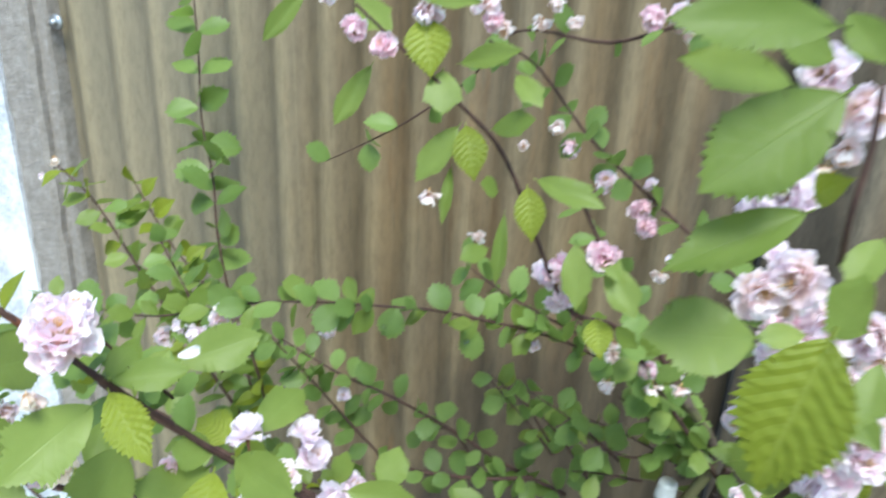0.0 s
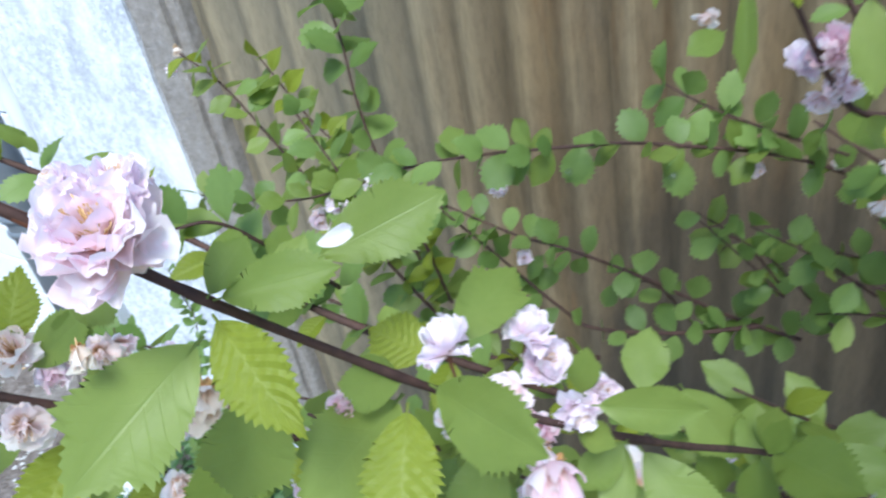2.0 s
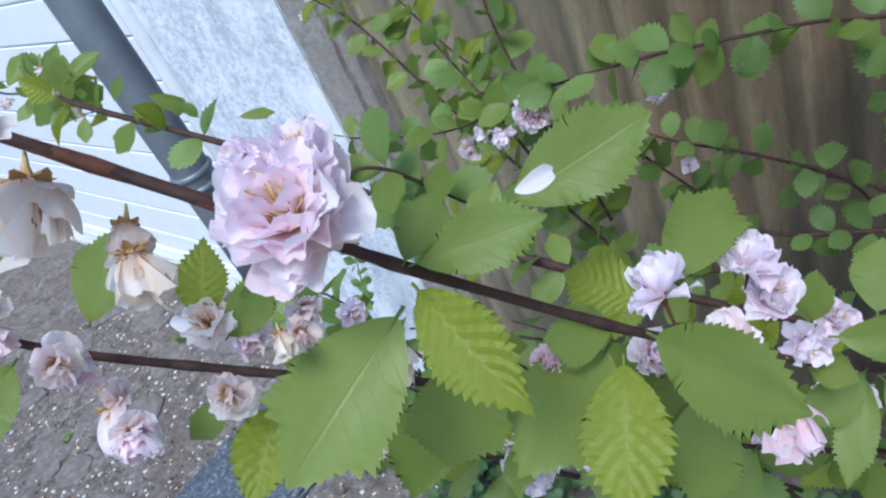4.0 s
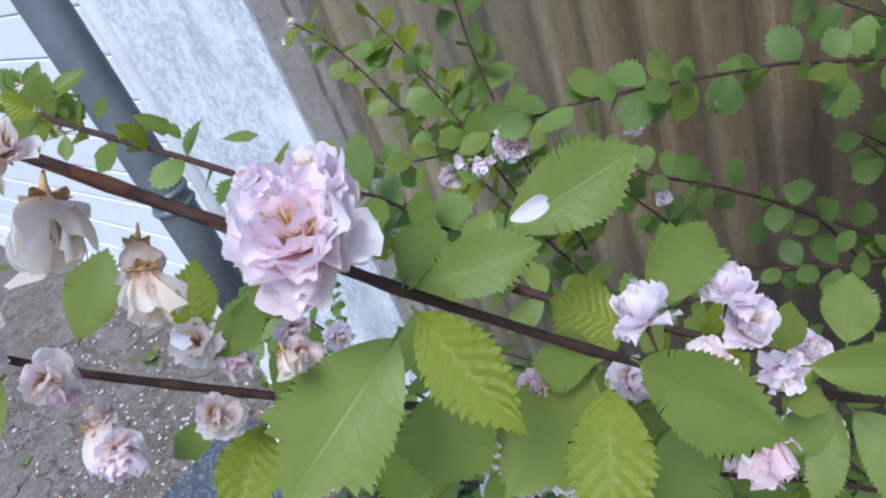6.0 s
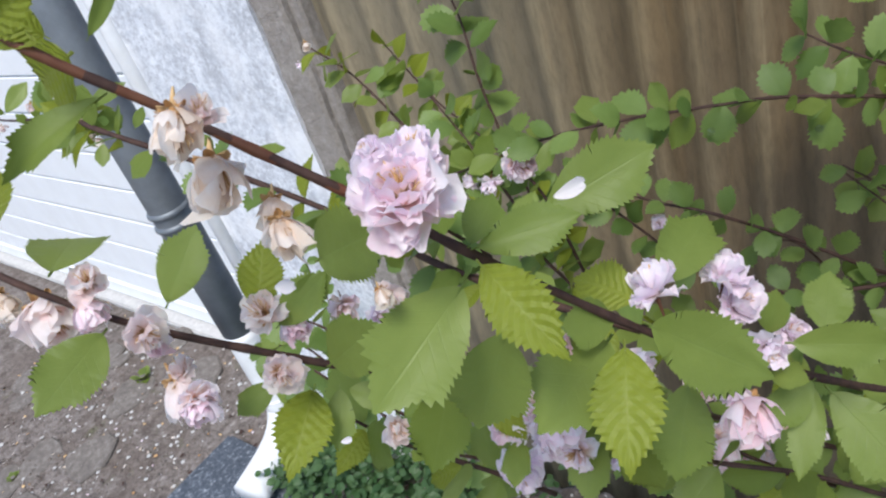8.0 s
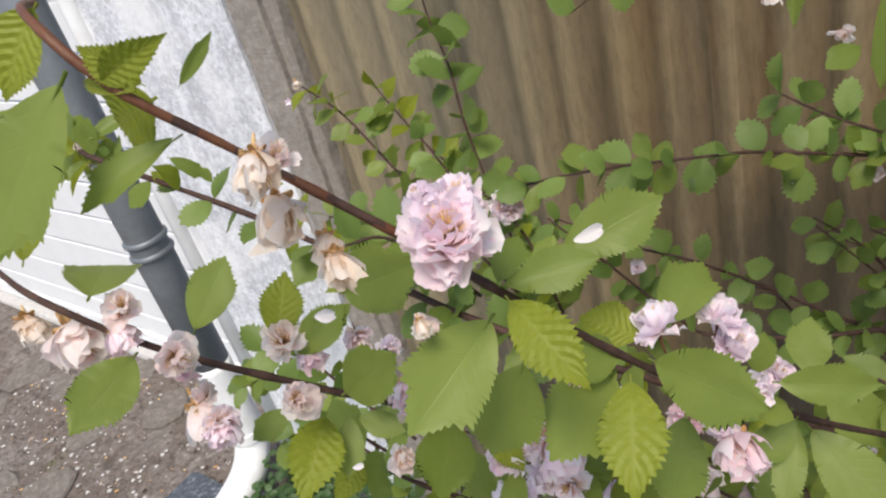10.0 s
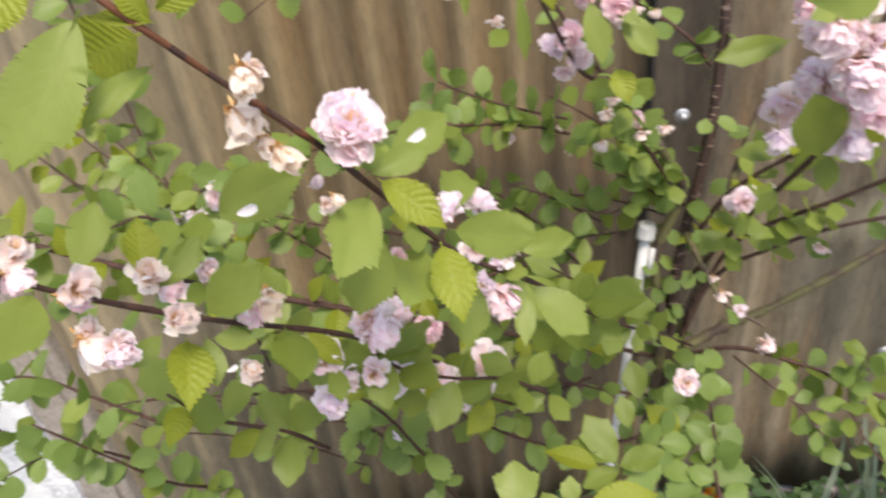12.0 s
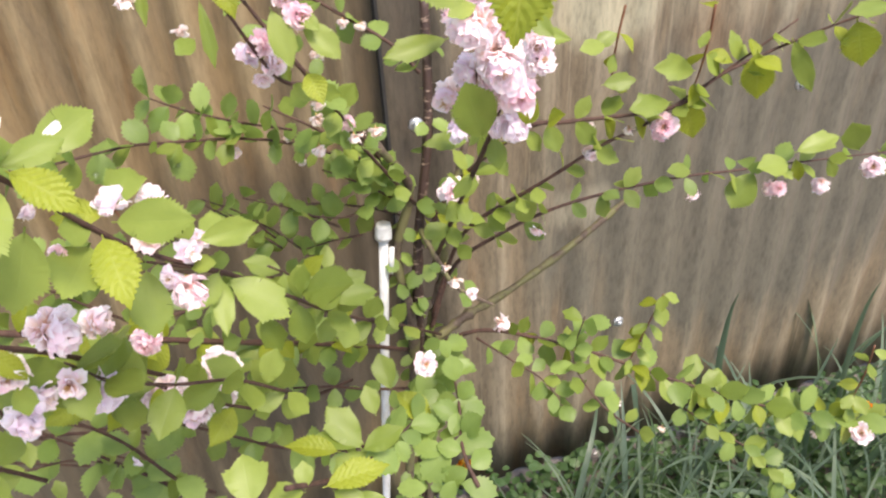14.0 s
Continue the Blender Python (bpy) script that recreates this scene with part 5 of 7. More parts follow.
leaf(at_M, "round", (0.1674, 0.7250, 0.9442), (0.1924, 0.7412, 0.9676), (-0.08, -0.31, 0.95), 1.0, 85)
leaf(at_M, "round", (0.2013, 0.7728, 0.9102), (0.2296, 0.7578, 0.9040), (-0.07, -0.40, 0.91), .9, 86)
leaf(at_M, "round", (0.2190, 0.8428, 0.8849), (0.2679, 0.8458, 0.9050), (-0.05, -0.43, 0.90), .9, 87)
leaf(at_M, "round", (0.2037, 0.8597, 0.8997), (0.1761, 0.8741, 0.9101), (-0.17, -0.42, 0.89), .9, 88)
leaf(at_M, "big", (0.0788, 0.4709, 1.0941), (0.0429, 0.4760, 1.0969), (0.04, -0.25, 0.97), 1.0, 89)
leaf(at_M, "big", (0.0337, 0.4448, 1.1581), (0.0536, 0.4278, 1.1465), (-0.07, -0.27, 0.96), 1.1, 90)
leaf(at_M, "round", (0.0930, 0.5129, 1.0721), (0.0935, 0.5295, 1.0867), (-0.04, -0.29, 0.96), 1.0, 91)
blossom(at_A, "pink", (-0.0680, 0.3401, 1.5224), 0.0129, (0.37, -0.35, 0.86), 92, 0.98)
blossom(at_A, "pale", (-0.0673, 0.3462, 1.5283), 0.0077, (0.32, -0.10, 0.94), 93, 1.11)
blossom(at_A, "pale", (-0.0710, 0.3401, 1.5346), 0.0035, (-0.37, -0.60, 0.71), 94, 1.23)
blossom(at_A, "pale", (-0.0395, 0.3969, 1.4509), 0.0097, (-0.35, 0.39, 0.85), 95, 1.18)
blossom(at_A, "pale", (-0.0265, 0.4208, 1.4385), 0.0089, (0.21, 0.27, 0.94), 96, 0.98)
blossom(at_A, "pale", (-0.0251, 0.4235, 1.4256), 0.0098, (0.61, -0.26, 0.75), 97, 1.10)
blossom(at_A, "dry", (-0.0900, 0.3136, 1.5565), 0.0084, (0.28, -0.67, -0.68), 98, 1.16)
blossom(at_A, "dry", (-0.0969, 0.3211, 1.5412), 0.0105, (0.39, -0.65, -0.65), 99, 1.03)
blossom(at_A, "rag", (-0.0897, 0.3191, 1.5550), 0.0054, (0.55, -0.18, 0.81), 100, 1.22)
blossom(at_A, "dry", (-0.0882, 0.3238, 1.5262), 0.0081, (0.64, -0.49, -0.59), 101, 1.09)
blossom(at_A, "dry", (-0.0937, 0.3278, 1.5286), 0.0064, (0.30, -0.75, -0.59), 102, 1.16)
blossom(at_A, "rag", (-0.0813, 0.3370, 1.4982), 0.0053, (0.80, -0.59, 0.07), 103, 1.07)
blossom(at_A, "dry", (-0.0753, 0.3298, 1.5044), 0.0037, (0.63, -0.60, -0.49), 104, 1.25)
blossom(at_A, "deep", (-0.0643, 0.3792, 1.4425), 0.0047, (-0.10, -0.54, 0.83), 105, 1.18)
blossom(at_A, "drop", (-0.0212, 0.4134, 1.3876), 0.0136, (0.39, -0.88, -0.27), 106, 1.12)
blossom(at_A, "pale", (-0.0263, 0.4190, 1.3935), 0.0076, (-0.51, -0.83, 0.24), 107, 0.99)
blossom(at_A, "pink", (-0.0299, 0.4079, 1.4244), 0.0089, (0.33, -0.38, 0.87), 108, 1.08)
blossom(at_A, "pale", (-0.0188, 0.4350, 1.3975), 0.0086, (0.59, -0.81, 0.05), 109, 0.96)
blossom(at_A, "pale", (-0.0130, 0.4438, 1.3972), 0.0071, (0.54, -0.40, 0.74), 110, 1.13)
blossom(at_B, "drop", (-0.2191, 0.3240, 1.4860), 0.0145, (0.86, -0.27, -0.43), 111, 1.21)
blossom(at_B, "dry", (-0.2349, 0.3191, 1.4930), 0.0103, (0.60, -0.47, -0.65), 112, 1.00)
blossom(at_B, "rag", (-0.1942, 0.3299, 1.4956), 0.0082, (0.58, -0.16, 0.80), 113, 1.10)
blossom(at_B, "drop", (-0.1945, 0.3252, 1.4900), 0.0084, (0.57, -0.40, -0.72), 114, 1.09)
blossom(at_B, "rag", (-0.1780, 0.3280, 1.4796), 0.0105, (0.92, -0.38, 0.14), 115, 1.07)
blossom(at_B, "drop", (-0.1828, 0.3314, 1.4733), 0.0089, (0.95, -0.15, -0.26), 116, 1.16)
blossom(at_B, "drop", (-0.1831, 0.3298, 1.4493), 0.0129, (0.69, -0.38, -0.61), 117, 1.23)
blossom(at_B, "rag", (-0.1843, 0.3350, 1.4534), 0.0071, (0.11, -0.06, 0.99), 118, 1.16)
blossom(at_B, "rag", (-0.1584, 0.3504, 1.4433), 0.0107, (0.81, -0.46, 0.37), 119, 1.09)
blossom(at_B, "drop", (-0.1663, 0.3699, 1.4471), 0.0089, (0.79, -0.50, -0.36), 120, 1.24)
blossom(at_B, "dry", (-0.1331, 0.3909, 1.4192), 0.0125, (0.59, -0.69, -0.42), 121, 1.05)
blossom(at_B, "drop", (-0.1403, 0.3870, 1.4170), 0.0104, (0.44, -0.80, -0.41), 122, 1.17)
blossom(at_B, "pale", (-0.1567, 0.4011, 1.4247), 0.0062, (0.93, -0.35, 0.06), 123, 1.15)
blossom(at_B, "pink", (-0.1542, 0.3859, 1.4446), 0.0072, (0.65, -0.64, -0.42), 124, 1.18)
blossom(at_B, "pink", (-0.0869, 0.3958, 1.3941), 0.0136, (0.65, -0.68, -0.34), 125, 1.21)
blossom(at_B, "pink", (-0.0872, 0.4699, 1.3386), 0.0113, (0.95, -0.22, 0.23), 126, 1.02)
blossom(at_B, "deep", (-0.0711, 0.5288, 1.2734), 0.0120, (-0.31, -0.95, 0.10), 127, 1.14)
blossom(at_B, "pink", (-0.0353, 0.5633, 1.1995), 0.0194, (0.71, -0.60, 0.36), 128, 1.07)
blossom(at_B, "pale", (-0.0442, 0.5962, 1.1525), 0.0184, (-0.11, -0.98, -0.19), 129, 1.15)
blossom(at_B, "pink", (-0.0717, 0.5300, 1.2210), 0.0150, (0.42, -0.90, -0.08), 130, 1.24)
blossom(at_B, "pink", (-0.0606, 0.5668, 1.1639), 0.0157, (-0.20, -0.97, -0.11), 131, 1.14)
blossom(at_B, "pale", (-0.0966, 0.4642, 1.2913), 0.0162, (0.70, -0.72, -0.02), 132, 0.95)
blossom(at_B, "pink", (-0.0951, 0.4208, 1.3368), 0.0095, (-0.28, -0.93, 0.22), 133, 1.09)
blossom(at_B, "pale", (-0.1259, 0.4148, 1.3262), 0.0121, (0.69, -0.71, -0.16), 134, 1.16)
blossom(at_B, "pale", (-0.1184, 0.4308, 1.3262), 0.0099, (0.88, -0.44, -0.15), 135, 1.21)
blossom(at_B, "pink", (-0.1196, 0.4143, 1.3596), 0.0114, (0.19, -0.98, 0.11), 136, 1.15)
blossom(at_B, "pale", (-0.0956, 0.4801, 1.2749), 0.0109, (0.61, -0.77, -0.20), 137, 1.19)
blossom(at_B, "pale", (-0.0841, 0.5328, 1.2147), 0.0105, (-0.15, -0.99, -0.08), 138, 0.96)
blossom(at_B, "rag", (-0.1478, 0.3774, 1.3880), 0.0087, (0.76, -0.58, 0.28), 139, 1.23)
blossom(at_B, "rag", (-0.1694, 0.3644, 1.4556), 0.0108, (0.34, -0.41, 0.84), 140, 1.17)
blossom(at_B, "pink", (-0.1729, 0.3284, 1.4506), 0.0078, (0.61, -0.63, -0.47), 141, 1.13)
blossom(at_D, "pink", (-0.2785, 0.7421, 1.2896), 0.0170, (0.82, -0.57, -0.06), 142, 1.22)
blossom(at_D, "pale", (-0.3059, 0.7363, 1.2729), 0.0126, (0.20, -0.86, -0.48), 143, 1.22)
blossom(at_D, "pale", (-0.3339, 0.7521, 1.2623), 0.0112, (-0.22, -0.95, -0.21), 144, 0.98)
blossom(at_P, "pink", (0.1859, 0.5194, 1.4723), 0.0177, (-0.90, -0.40, -0.15), 145, 1.19)
blossom(at_P, "pink", (0.1984, 0.5170, 1.4483), 0.0204, (-0.15, -0.89, -0.42), 146, 1.18)
blossom(at_P, "pink", (0.1905, 0.5378, 1.4315), 0.0155, (-0.98, -0.19, -0.07), 147, 1.01)
blossom(at_P, "deep", (0.2113, 0.5250, 1.4240), 0.0187, (0.06, -0.91, -0.40), 148, 1.17)
blossom(at_P, "pink", (0.1811, 0.5585, 1.4088), 0.0162, (-0.87, -0.34, -0.36), 149, 1.13)
blossom(at_P, "pale", (0.2196, 0.5499, 1.3870), 0.0192, (-0.01, -0.86, -0.51), 150, 1.01)
blossom(at_P, "pale", (0.1954, 0.5916, 1.3683), 0.0130, (-0.53, -0.60, -0.60), 151, 1.19)
blossom(at_P, "deep", (0.2018, 0.5478, 1.4065), 0.0161, (-0.47, -0.83, -0.31), 152, 0.99)
blossom(at_P, "pink", (0.1981, 0.5258, 1.4918), 0.0174, (-0.28, -0.96, -0.08), 153, 1.13)
blossom(at_P, "pink", (0.2169, 0.5252, 1.4471), 0.0129, (0.41, -0.90, -0.15), 154, 1.08)
blossom(at_P, "deep", (0.1798, 0.5359, 1.4772), 0.0126, (-1.00, -0.09, -0.03), 155, 1.03)
blossom(at_P, "pink", (0.2050, 0.5177, 1.4625), 0.0117, (0.09, -1.00, -0.01), 156, 1.12)
leaf(at_E, "young", (-0.04404, 0.6285, 1.6004), (-0.03249, 0.6090, 1.5702), (0.26, -0.89, 0.38), 1.2, 0)
leaf(at_E, "big", (-0.03045, 0.6285, 1.5696), (-0.02399, 0.6090, 1.5463), (0.24, -0.87, 0.43), 1.3, 1)
leaf(at_E, "big", (-0.07733, 0.6279, 1.5690), (-0.09586, 0.6080, 1.5315), (0.31, -0.85, 0.43), 0.5, 2)
leaf(at_E, "big", (-0.01776, 0.6285, 1.5357), (-0.04028, 0.6085, 1.5011), (0.21, -0.85, 0.48), 0.7, 3)
leaf(at_E, "young", (-0.01388, 0.6285, 1.5367), (-0.001412, 0.6090, 1.5085), (0.20, -0.85, 0.48), 1.0, 4)
leaf(at_E, "big", (0.03389, 0.6290, 1.5062), (0.0779, 0.6100, 1.5024), (0.12, -0.84, 0.53), 0.6, 5)
leaf(at_E, "young", (0.02915, 0.6289, 1.5012), (0.03869, 0.6093, 1.4729), (0.12, -0.84, 0.54), 1.0, 6)
leaf(at_E, "big", (0.06428, 0.6291, 1.4685), (0.07121, 0.6095, 1.4292), (0.06, -0.81, 0.58), 0.75, 7)
leaf(at_E, "big", (0.08511, 0.6293, 1.4578), (0.1083, 0.6099, 1.4307), (0.03, -0.80, 0.59), 0.8, 8)
leaf(at_E, "big", (0.01602, 0.6286, 1.4820), (0.01723, 0.6089, 1.4377), (0.15, -0.82, 0.56), 0.35, 9)
leaf(at_E, "big", (-0.0208, 0.6287, 1.5737), (0.02074, 0.6097, 1.5878), (0.22, -0.88, 0.43), 0.5, 10)
leaf(at_E, "big", (-0.02187, 0.6283, 1.5086), (-0.02095, 0.6086, 1.4743), (0.21, -0.83, 0.52), 0.35, 11)
leaf(at_E, "young", (0.08336, 0.6291, 1.4167), (0.09068, 0.6096, 1.3974), (0.03, -0.77, 0.64), 1.1, 12)
leaf(at_E, "big", (0.01545, 0.6291, 1.5701), (0.03525, 0.6097, 1.5589), (0.15, -0.89, 0.43), 0.8, 13)
leaf(at_E, "big", (0.002783, 0.6287, 1.5349), (0.03163, 0.6096, 1.5489), (0.17, -0.86, 0.49), 0.7, 14)
leaf(at_E, "big", (0.01077, 0.6286, 1.4950), (0.003557, 0.6091, 1.5056), (0.16, -0.83, 0.54), 1.0, 15)
leaf(at_E, "big", (0.007031, 0.6284, 1.4549), (-0.006643, 0.6087, 1.4524), (0.16, -0.79, 0.59), 0.9, 16)
leaf(at_E, "big", (-0.09014, 0.6280, 1.6079), (-0.05857, 0.6088, 1.5939), (0.34, -0.86, 0.37), 0.8, 17)
leaf(at_E, "big", (-0.1214, 0.6276, 1.6126), (-0.1442, 0.6077, 1.5800), (0.39, -0.85, 0.36), 0.45, 18)
leaf(at_E, "big", (-0.05205, 0.6284, 1.6144), (-0.006234, 0.6095, 1.6145), (0.28, -0.89, 0.36), 0.5, 19)
leaf(at_E, "big", (0.08192, 0.6293, 1.4667), (0.09493, 0.6099, 1.4535), (0.03, -0.81, 0.58), 0.8, 20)
blossom(at_E, "deep", (-0.08104, 0.6085, 1.5937), 0.009, (0.22, -0.77, -0.59), 0, 0.94)
blossom(at_E, "deep", (-0.06217, 0.6087, 1.5829), 0.01, (-0.16, -0.77, 0.61), 1, 0.84)
blossom(at_E, "pink", (-0.04223, 0.6286, 1.6055), 0.01, (0.67, -0.38, -0.64), 2, 1.08)
blossom(at_E, "pink", (-0.01476, 0.6679, 1.6085), 0.011, (-0.31, -0.80, 0.51), 3, 0.98)
blossom(at_E, "deep", (-0.009623, 0.6679, 1.5975), 0.008, (0.21, -0.78, -0.60), 4, 0.87)
blossom(at_E, "pink", (-0.1, 0.6084, 1.6105), 0.007, (0.63, -0.57, 0.53), 5, 1.11)
blossom(at_E, "rag", (-0.002834, 0.6709, 1.5945), 0.0099, (0.12, -0.61, -0.78), 6, 1.01)
blossom(at_E, "pale", (0.04228, 0.6677, 1.4229), 0.012, (0.46, -0.67, 0.58), 7, 0.91)
blossom(at_E, "pink", (0.05064, 0.6677, 1.4040), 0.009, (-0.14, -0.86, -0.50), 8, 0.8)
blossom(at_E, "rag", (0.01496, 0.8560, 1.4903), 0.0099, (0.07, -0.65, -0.76), 9, 1.04)
blossom(at_E, "rag", (0.01057, 0.7087, 1.5083), 0.0066, (0.10, -0.65, -0.75), 10, 0.94)
blossom(at_E, "rag", (0.09659, 0.7303, 1.3354), 0.011, (0.00, -0.71, -0.70), 11, 0.84)
blossom(at_E, "deep", (0.1256, 0.7462, 1.3202), 0.01, (0.31, -0.81, -0.49), 12, 1.08)
blossom(at_E, "rag", (0.1329, 0.7491, 1.3011), 0.0099, (-0.04, -0.72, -0.70), 13, 0.98)
blossom(at_E, "rag", (0.1562, 0.7504, 1.3034), 0.011, (-0.07, -0.71, -0.70), 14, 0.87)
blossom(at_E, "rag", (0.09687, 0.7486, 1.2957), 0.0099, (0.00, -0.72, -0.70), 15, 1.11)
blossom(at_F, "deep", (0.02601, 0.9116, 1.4576), 0.011, (-0.36, -0.70, -0.62), 0, 1.01)
blossom(at_F, "pink", (0.06212, 0.9119, 1.4249), 0.013, (0.01, -0.65, 0.76), 1, 0.91)
blossom(at_F, "deep", (0.09886, 0.9122, 1.4043), 0.014, (0.37, -0.81, -0.45), 2, 0.8)
blossom(at_F, "deep", (0.1112, 0.9122, 1.3835), 0.013, (-0.49, -0.73, 0.47), 3, 1.04)
blossom(at_F, "pale", (0.1050, 0.9124, 1.4304), 0.008, (0.53, -0.62, -0.57), 4, 0.94)
blossom(at_F, "rag", (0.1310, 0.9151, 1.3335), 0.011, (-0.04, -0.69, -0.72), 5, 0.84)
blossom(at_G, "deep", (0.08785, 0.8447, 1.5927), 0.012, (-0.28, -0.83, -0.49), 0, 1.08)
blossom(at_G, "pink", (0.1064, 0.8450, 1.5939), 0.013, (0.53, -0.79, 0.31), 1, 0.98)
blossom(at_G, "rag", (0.02248, 0.8468, 1.5848), 0.011, (0.06, -0.62, -0.79), 2, 0.87)
blossom(at_G, "rag", (0.005415, 0.8467, 1.6007), 0.011, (0.07, -0.61, -0.79), 3, 1.11)
blossom(at_G, "rag", (-0.007743, 0.8465, 1.5825), 0.011, (0.08, -0.61, -0.79), 4, 1.01)
blossom(at_G, "rag", (0.1214, 0.8470, 1.5790), 0.0088, (-0.03, -0.62, -0.78), 5, 0.91)
leaf(at_H, "big", (0.1432, 0.3875, 1.6300), (0.1014, 0.3719, 1.6311), (-0.19, -0.91, 0.36), 0.55, 0)
leaf(at_H, "big", (0.1381, 0.4067, 1.6121), (0.1062, 0.3915, 1.6193), (-0.15, -0.90, 0.41), 0.62, 1)
leaf(at_H, "big", (0.1502, 0.3969, 1.6137), (0.1159, 0.3802, 1.5859), (-0.21, -0.89, 0.41), 0.85, 2)
leaf(at_H, "big", (0.1477, 0.3954, 1.5797), (0.1102, 0.3791, 1.5629), (-0.18, -0.83, 0.52), 0.6, 3)
leaf(at_H, "big", (0.1451, 0.4131, 1.5288), (0.1083, 0.3976, 1.5310), (-0.14, -0.76, 0.63), 1.15, 4)
leaf(at_H, "young", (0.1535, 0.3645, 1.5581), (0.1403, 0.3474, 1.5156), (-0.21, -0.76, 0.62), 0.95, 5)
leaf(at_H, "big", (0.1702, 0.3942, 1.5460), (0.1552, 0.3798, 1.5635), (-0.24, -0.76, 0.61), 1.1, 6)
leaf(at_H, "big", (0.1707, 0.4054, 1.5716), (0.1601, 0.3897, 1.5601), (-0.25, -0.81, 0.53), 0.8, 7)
leaf(at_H, "big", (0.1526, 0.4371, 1.6170), (0.1317, 0.4221, 1.6243), (-0.19, -0.90, 0.39), 0.8, 8)
leaf(at_H, "big", (0.1792, 0.4038, 1.5327), (0.1737, 0.3880, 1.5173), (-0.25, -0.74, 0.63), 0.8, 9)
leaf(at_H, "big", (0.1487, 0.4177, 1.6318), (0.1581, 0.4024, 1.6206), (-0.19, -0.92, 0.34), 0.8, 10)
leaf(at_H, "big", (0.1802, 0.4325, 1.5024), (0.1916, 0.4172, 1.4923), (-0.22, -0.72, 0.66), 0.8, 11)
leaf(at_H, "young", (0.1514, 0.4154, 1.5779), (0.1555, 0.4009, 1.5886), (-0.18, -0.84, 0.51), 0.9, 12)
blossom(at_H, "pale", (0.1420, 0.4547, 1.5650), 0.01, (0.38, -0.93, 0.02), 0, 0.84)
blossom(at_H, "pale", (0.1520, 0.4550, 1.5681), 0.012, (-0.47, -0.88, 0.04), 1, 1.08)
blossom(at_H, "dry", (0.1618, 0.4584, 1.5731), 0.0101, (-0.14, -0.64, -0.75), 2, 0.98)
blossom(at_H, "pink", (0.1437, 0.4335, 1.5369), 0.011, (0.43, -0.89, 0.17), 3, 0.87)
blossom(at_H, "pink", (0.1586, 0.4340, 1.5441), 0.0115, (-0.64, -0.77, -0.02), 4, 1.11)
blossom(at_H, "pale", (0.1524, 0.4439, 1.5446), 0.01, (0.24, -0.89, 0.38), 5, 1.01)
blossom(at_H, "rag", (0.1557, 0.4366, 1.5360), 0.011, (-0.14, -0.68, -0.72), 6, 0.91)
blossom(at_H, "pink", (0.1554, 0.4569, 1.6101), 0.01, (-0.55, -0.83, 0.07), 7, 0.8)
blossom(at_H, "pink", (0.1675, 0.4567, 1.6003), 0.012, (0.45, -0.84, -0.31), 8, 1.04)
blossom(at_H, "rag", (0.1667, 0.4579, 1.5842), 0.0077, (-0.15, -0.63, -0.76), 9, 0.94)
blossom(at_H, "pink", (0.1982, 0.4516, 1.4768), 0.011, (-0.39, -0.92, -0.08), 10, 0.84)
blossom(at_H, "pink", (0.1974, 0.4511, 1.4658), 0.01, (0.22, -0.85, 0.48), 11, 1.08)
blossom(at_H, "pink", (0.1917, 0.4534, 1.5187), 0.01, (-0.81, -0.55, -0.19), 12, 0.98)
blossom(at_H, "rag", (0.1948, 0.4560, 1.5076), 0.011, (-0.22, -0.67, -0.71), 13, 0.87)
blossom(at_P, "pink", (0.2203, 0.7080, 1.2386), 0.016, (-0.51, -0.43, 0.74), 8, 0.8)
blossom(at_P, "rag", (0.2453, 0.7113, 1.2478), 0.0088, (-0.24, -0.67, -0.70), 9, 1.04)
blossom(at_I, "deep", (0.4764, 0.7257, 1.2579), 0.017, (-0.47, -0.58, -0.67), 10, 0.94)
blossom(at_I, "pink", (0.3978, 0.7540, 1.2590), 0.009, (0.07, -0.50, -0.87), 11, 0.84)
blossom(at_I, "pink", (0.4008, 0.7490, 1.2302), 0.01, (-0.14, -0.86, -0.49), 12, 1.08)
blossom(at_I, "rag", (0.4369, 0.7321, 1.2582), 0.0088, (-0.37, -0.60, -0.71), 13, 0.98)
blossom(at_J, "pink", (0.6262, 0.8530, 1.0677), 0.013, (0.38, -0.77, -0.51), 14, 0.87)
blossom(at_J, "deep", (0.7463, 0.8286, 1.0666), 0.014, (-0.50, -0.22, -0.84), 15, 1.11)
blossom(at_J, "pink", (0.8299, 0.8236, 1.0557), 0.014, (-0.59, -0.52, -0.62), 16, 1.01)
blossom(at_J, "pink", (0.9039, 0.8091, 1.0772), 0.019, (0.04, -0.61, -0.79), 17, 0.91)
blossom(at_J, "pink", (0.3776, 0.8358, 1.0768), 0.011, (-0.50, -0.54, -0.68), 18, 0.8)
blossom(at_L, "pink", (0.3016, 0.7856, 0.9786), 0.014, (0.58, -0.54, -0.61), 19, 1.04)
blossom(at_L, "pink", (0.8067, 0.6133, 0.7539), 0.02, (-0.60, -0.52, -0.60), 20, 0.94)
blossom(at_L, "rag", (0.7467, 0.6347, 0.7441), 0.0088, (-0.58, -0.47, -0.67), 21, 0.84)
blossom(at_L, "rag", (0.5004, 0.6725, 0.8136), 0.0077, (-0.45, -0.60, -0.66), 22, 1.08)
blossom(at_L, "pale", (0.4489, 0.7089, 0.8508), 0.008, (-0.65, -0.21, -0.73), 23, 0.98)
blossom(at_M, "pink", (0.1590, 0.6380, 1.0790), 0.015, (0.06, -0.86, 0.51), 24, 0.87)
blossom(at_E, "deep", (0.08304, 0.6293, 1.4618), 0.012, (0.18, -0.98, -0.03), 25, 1.11)
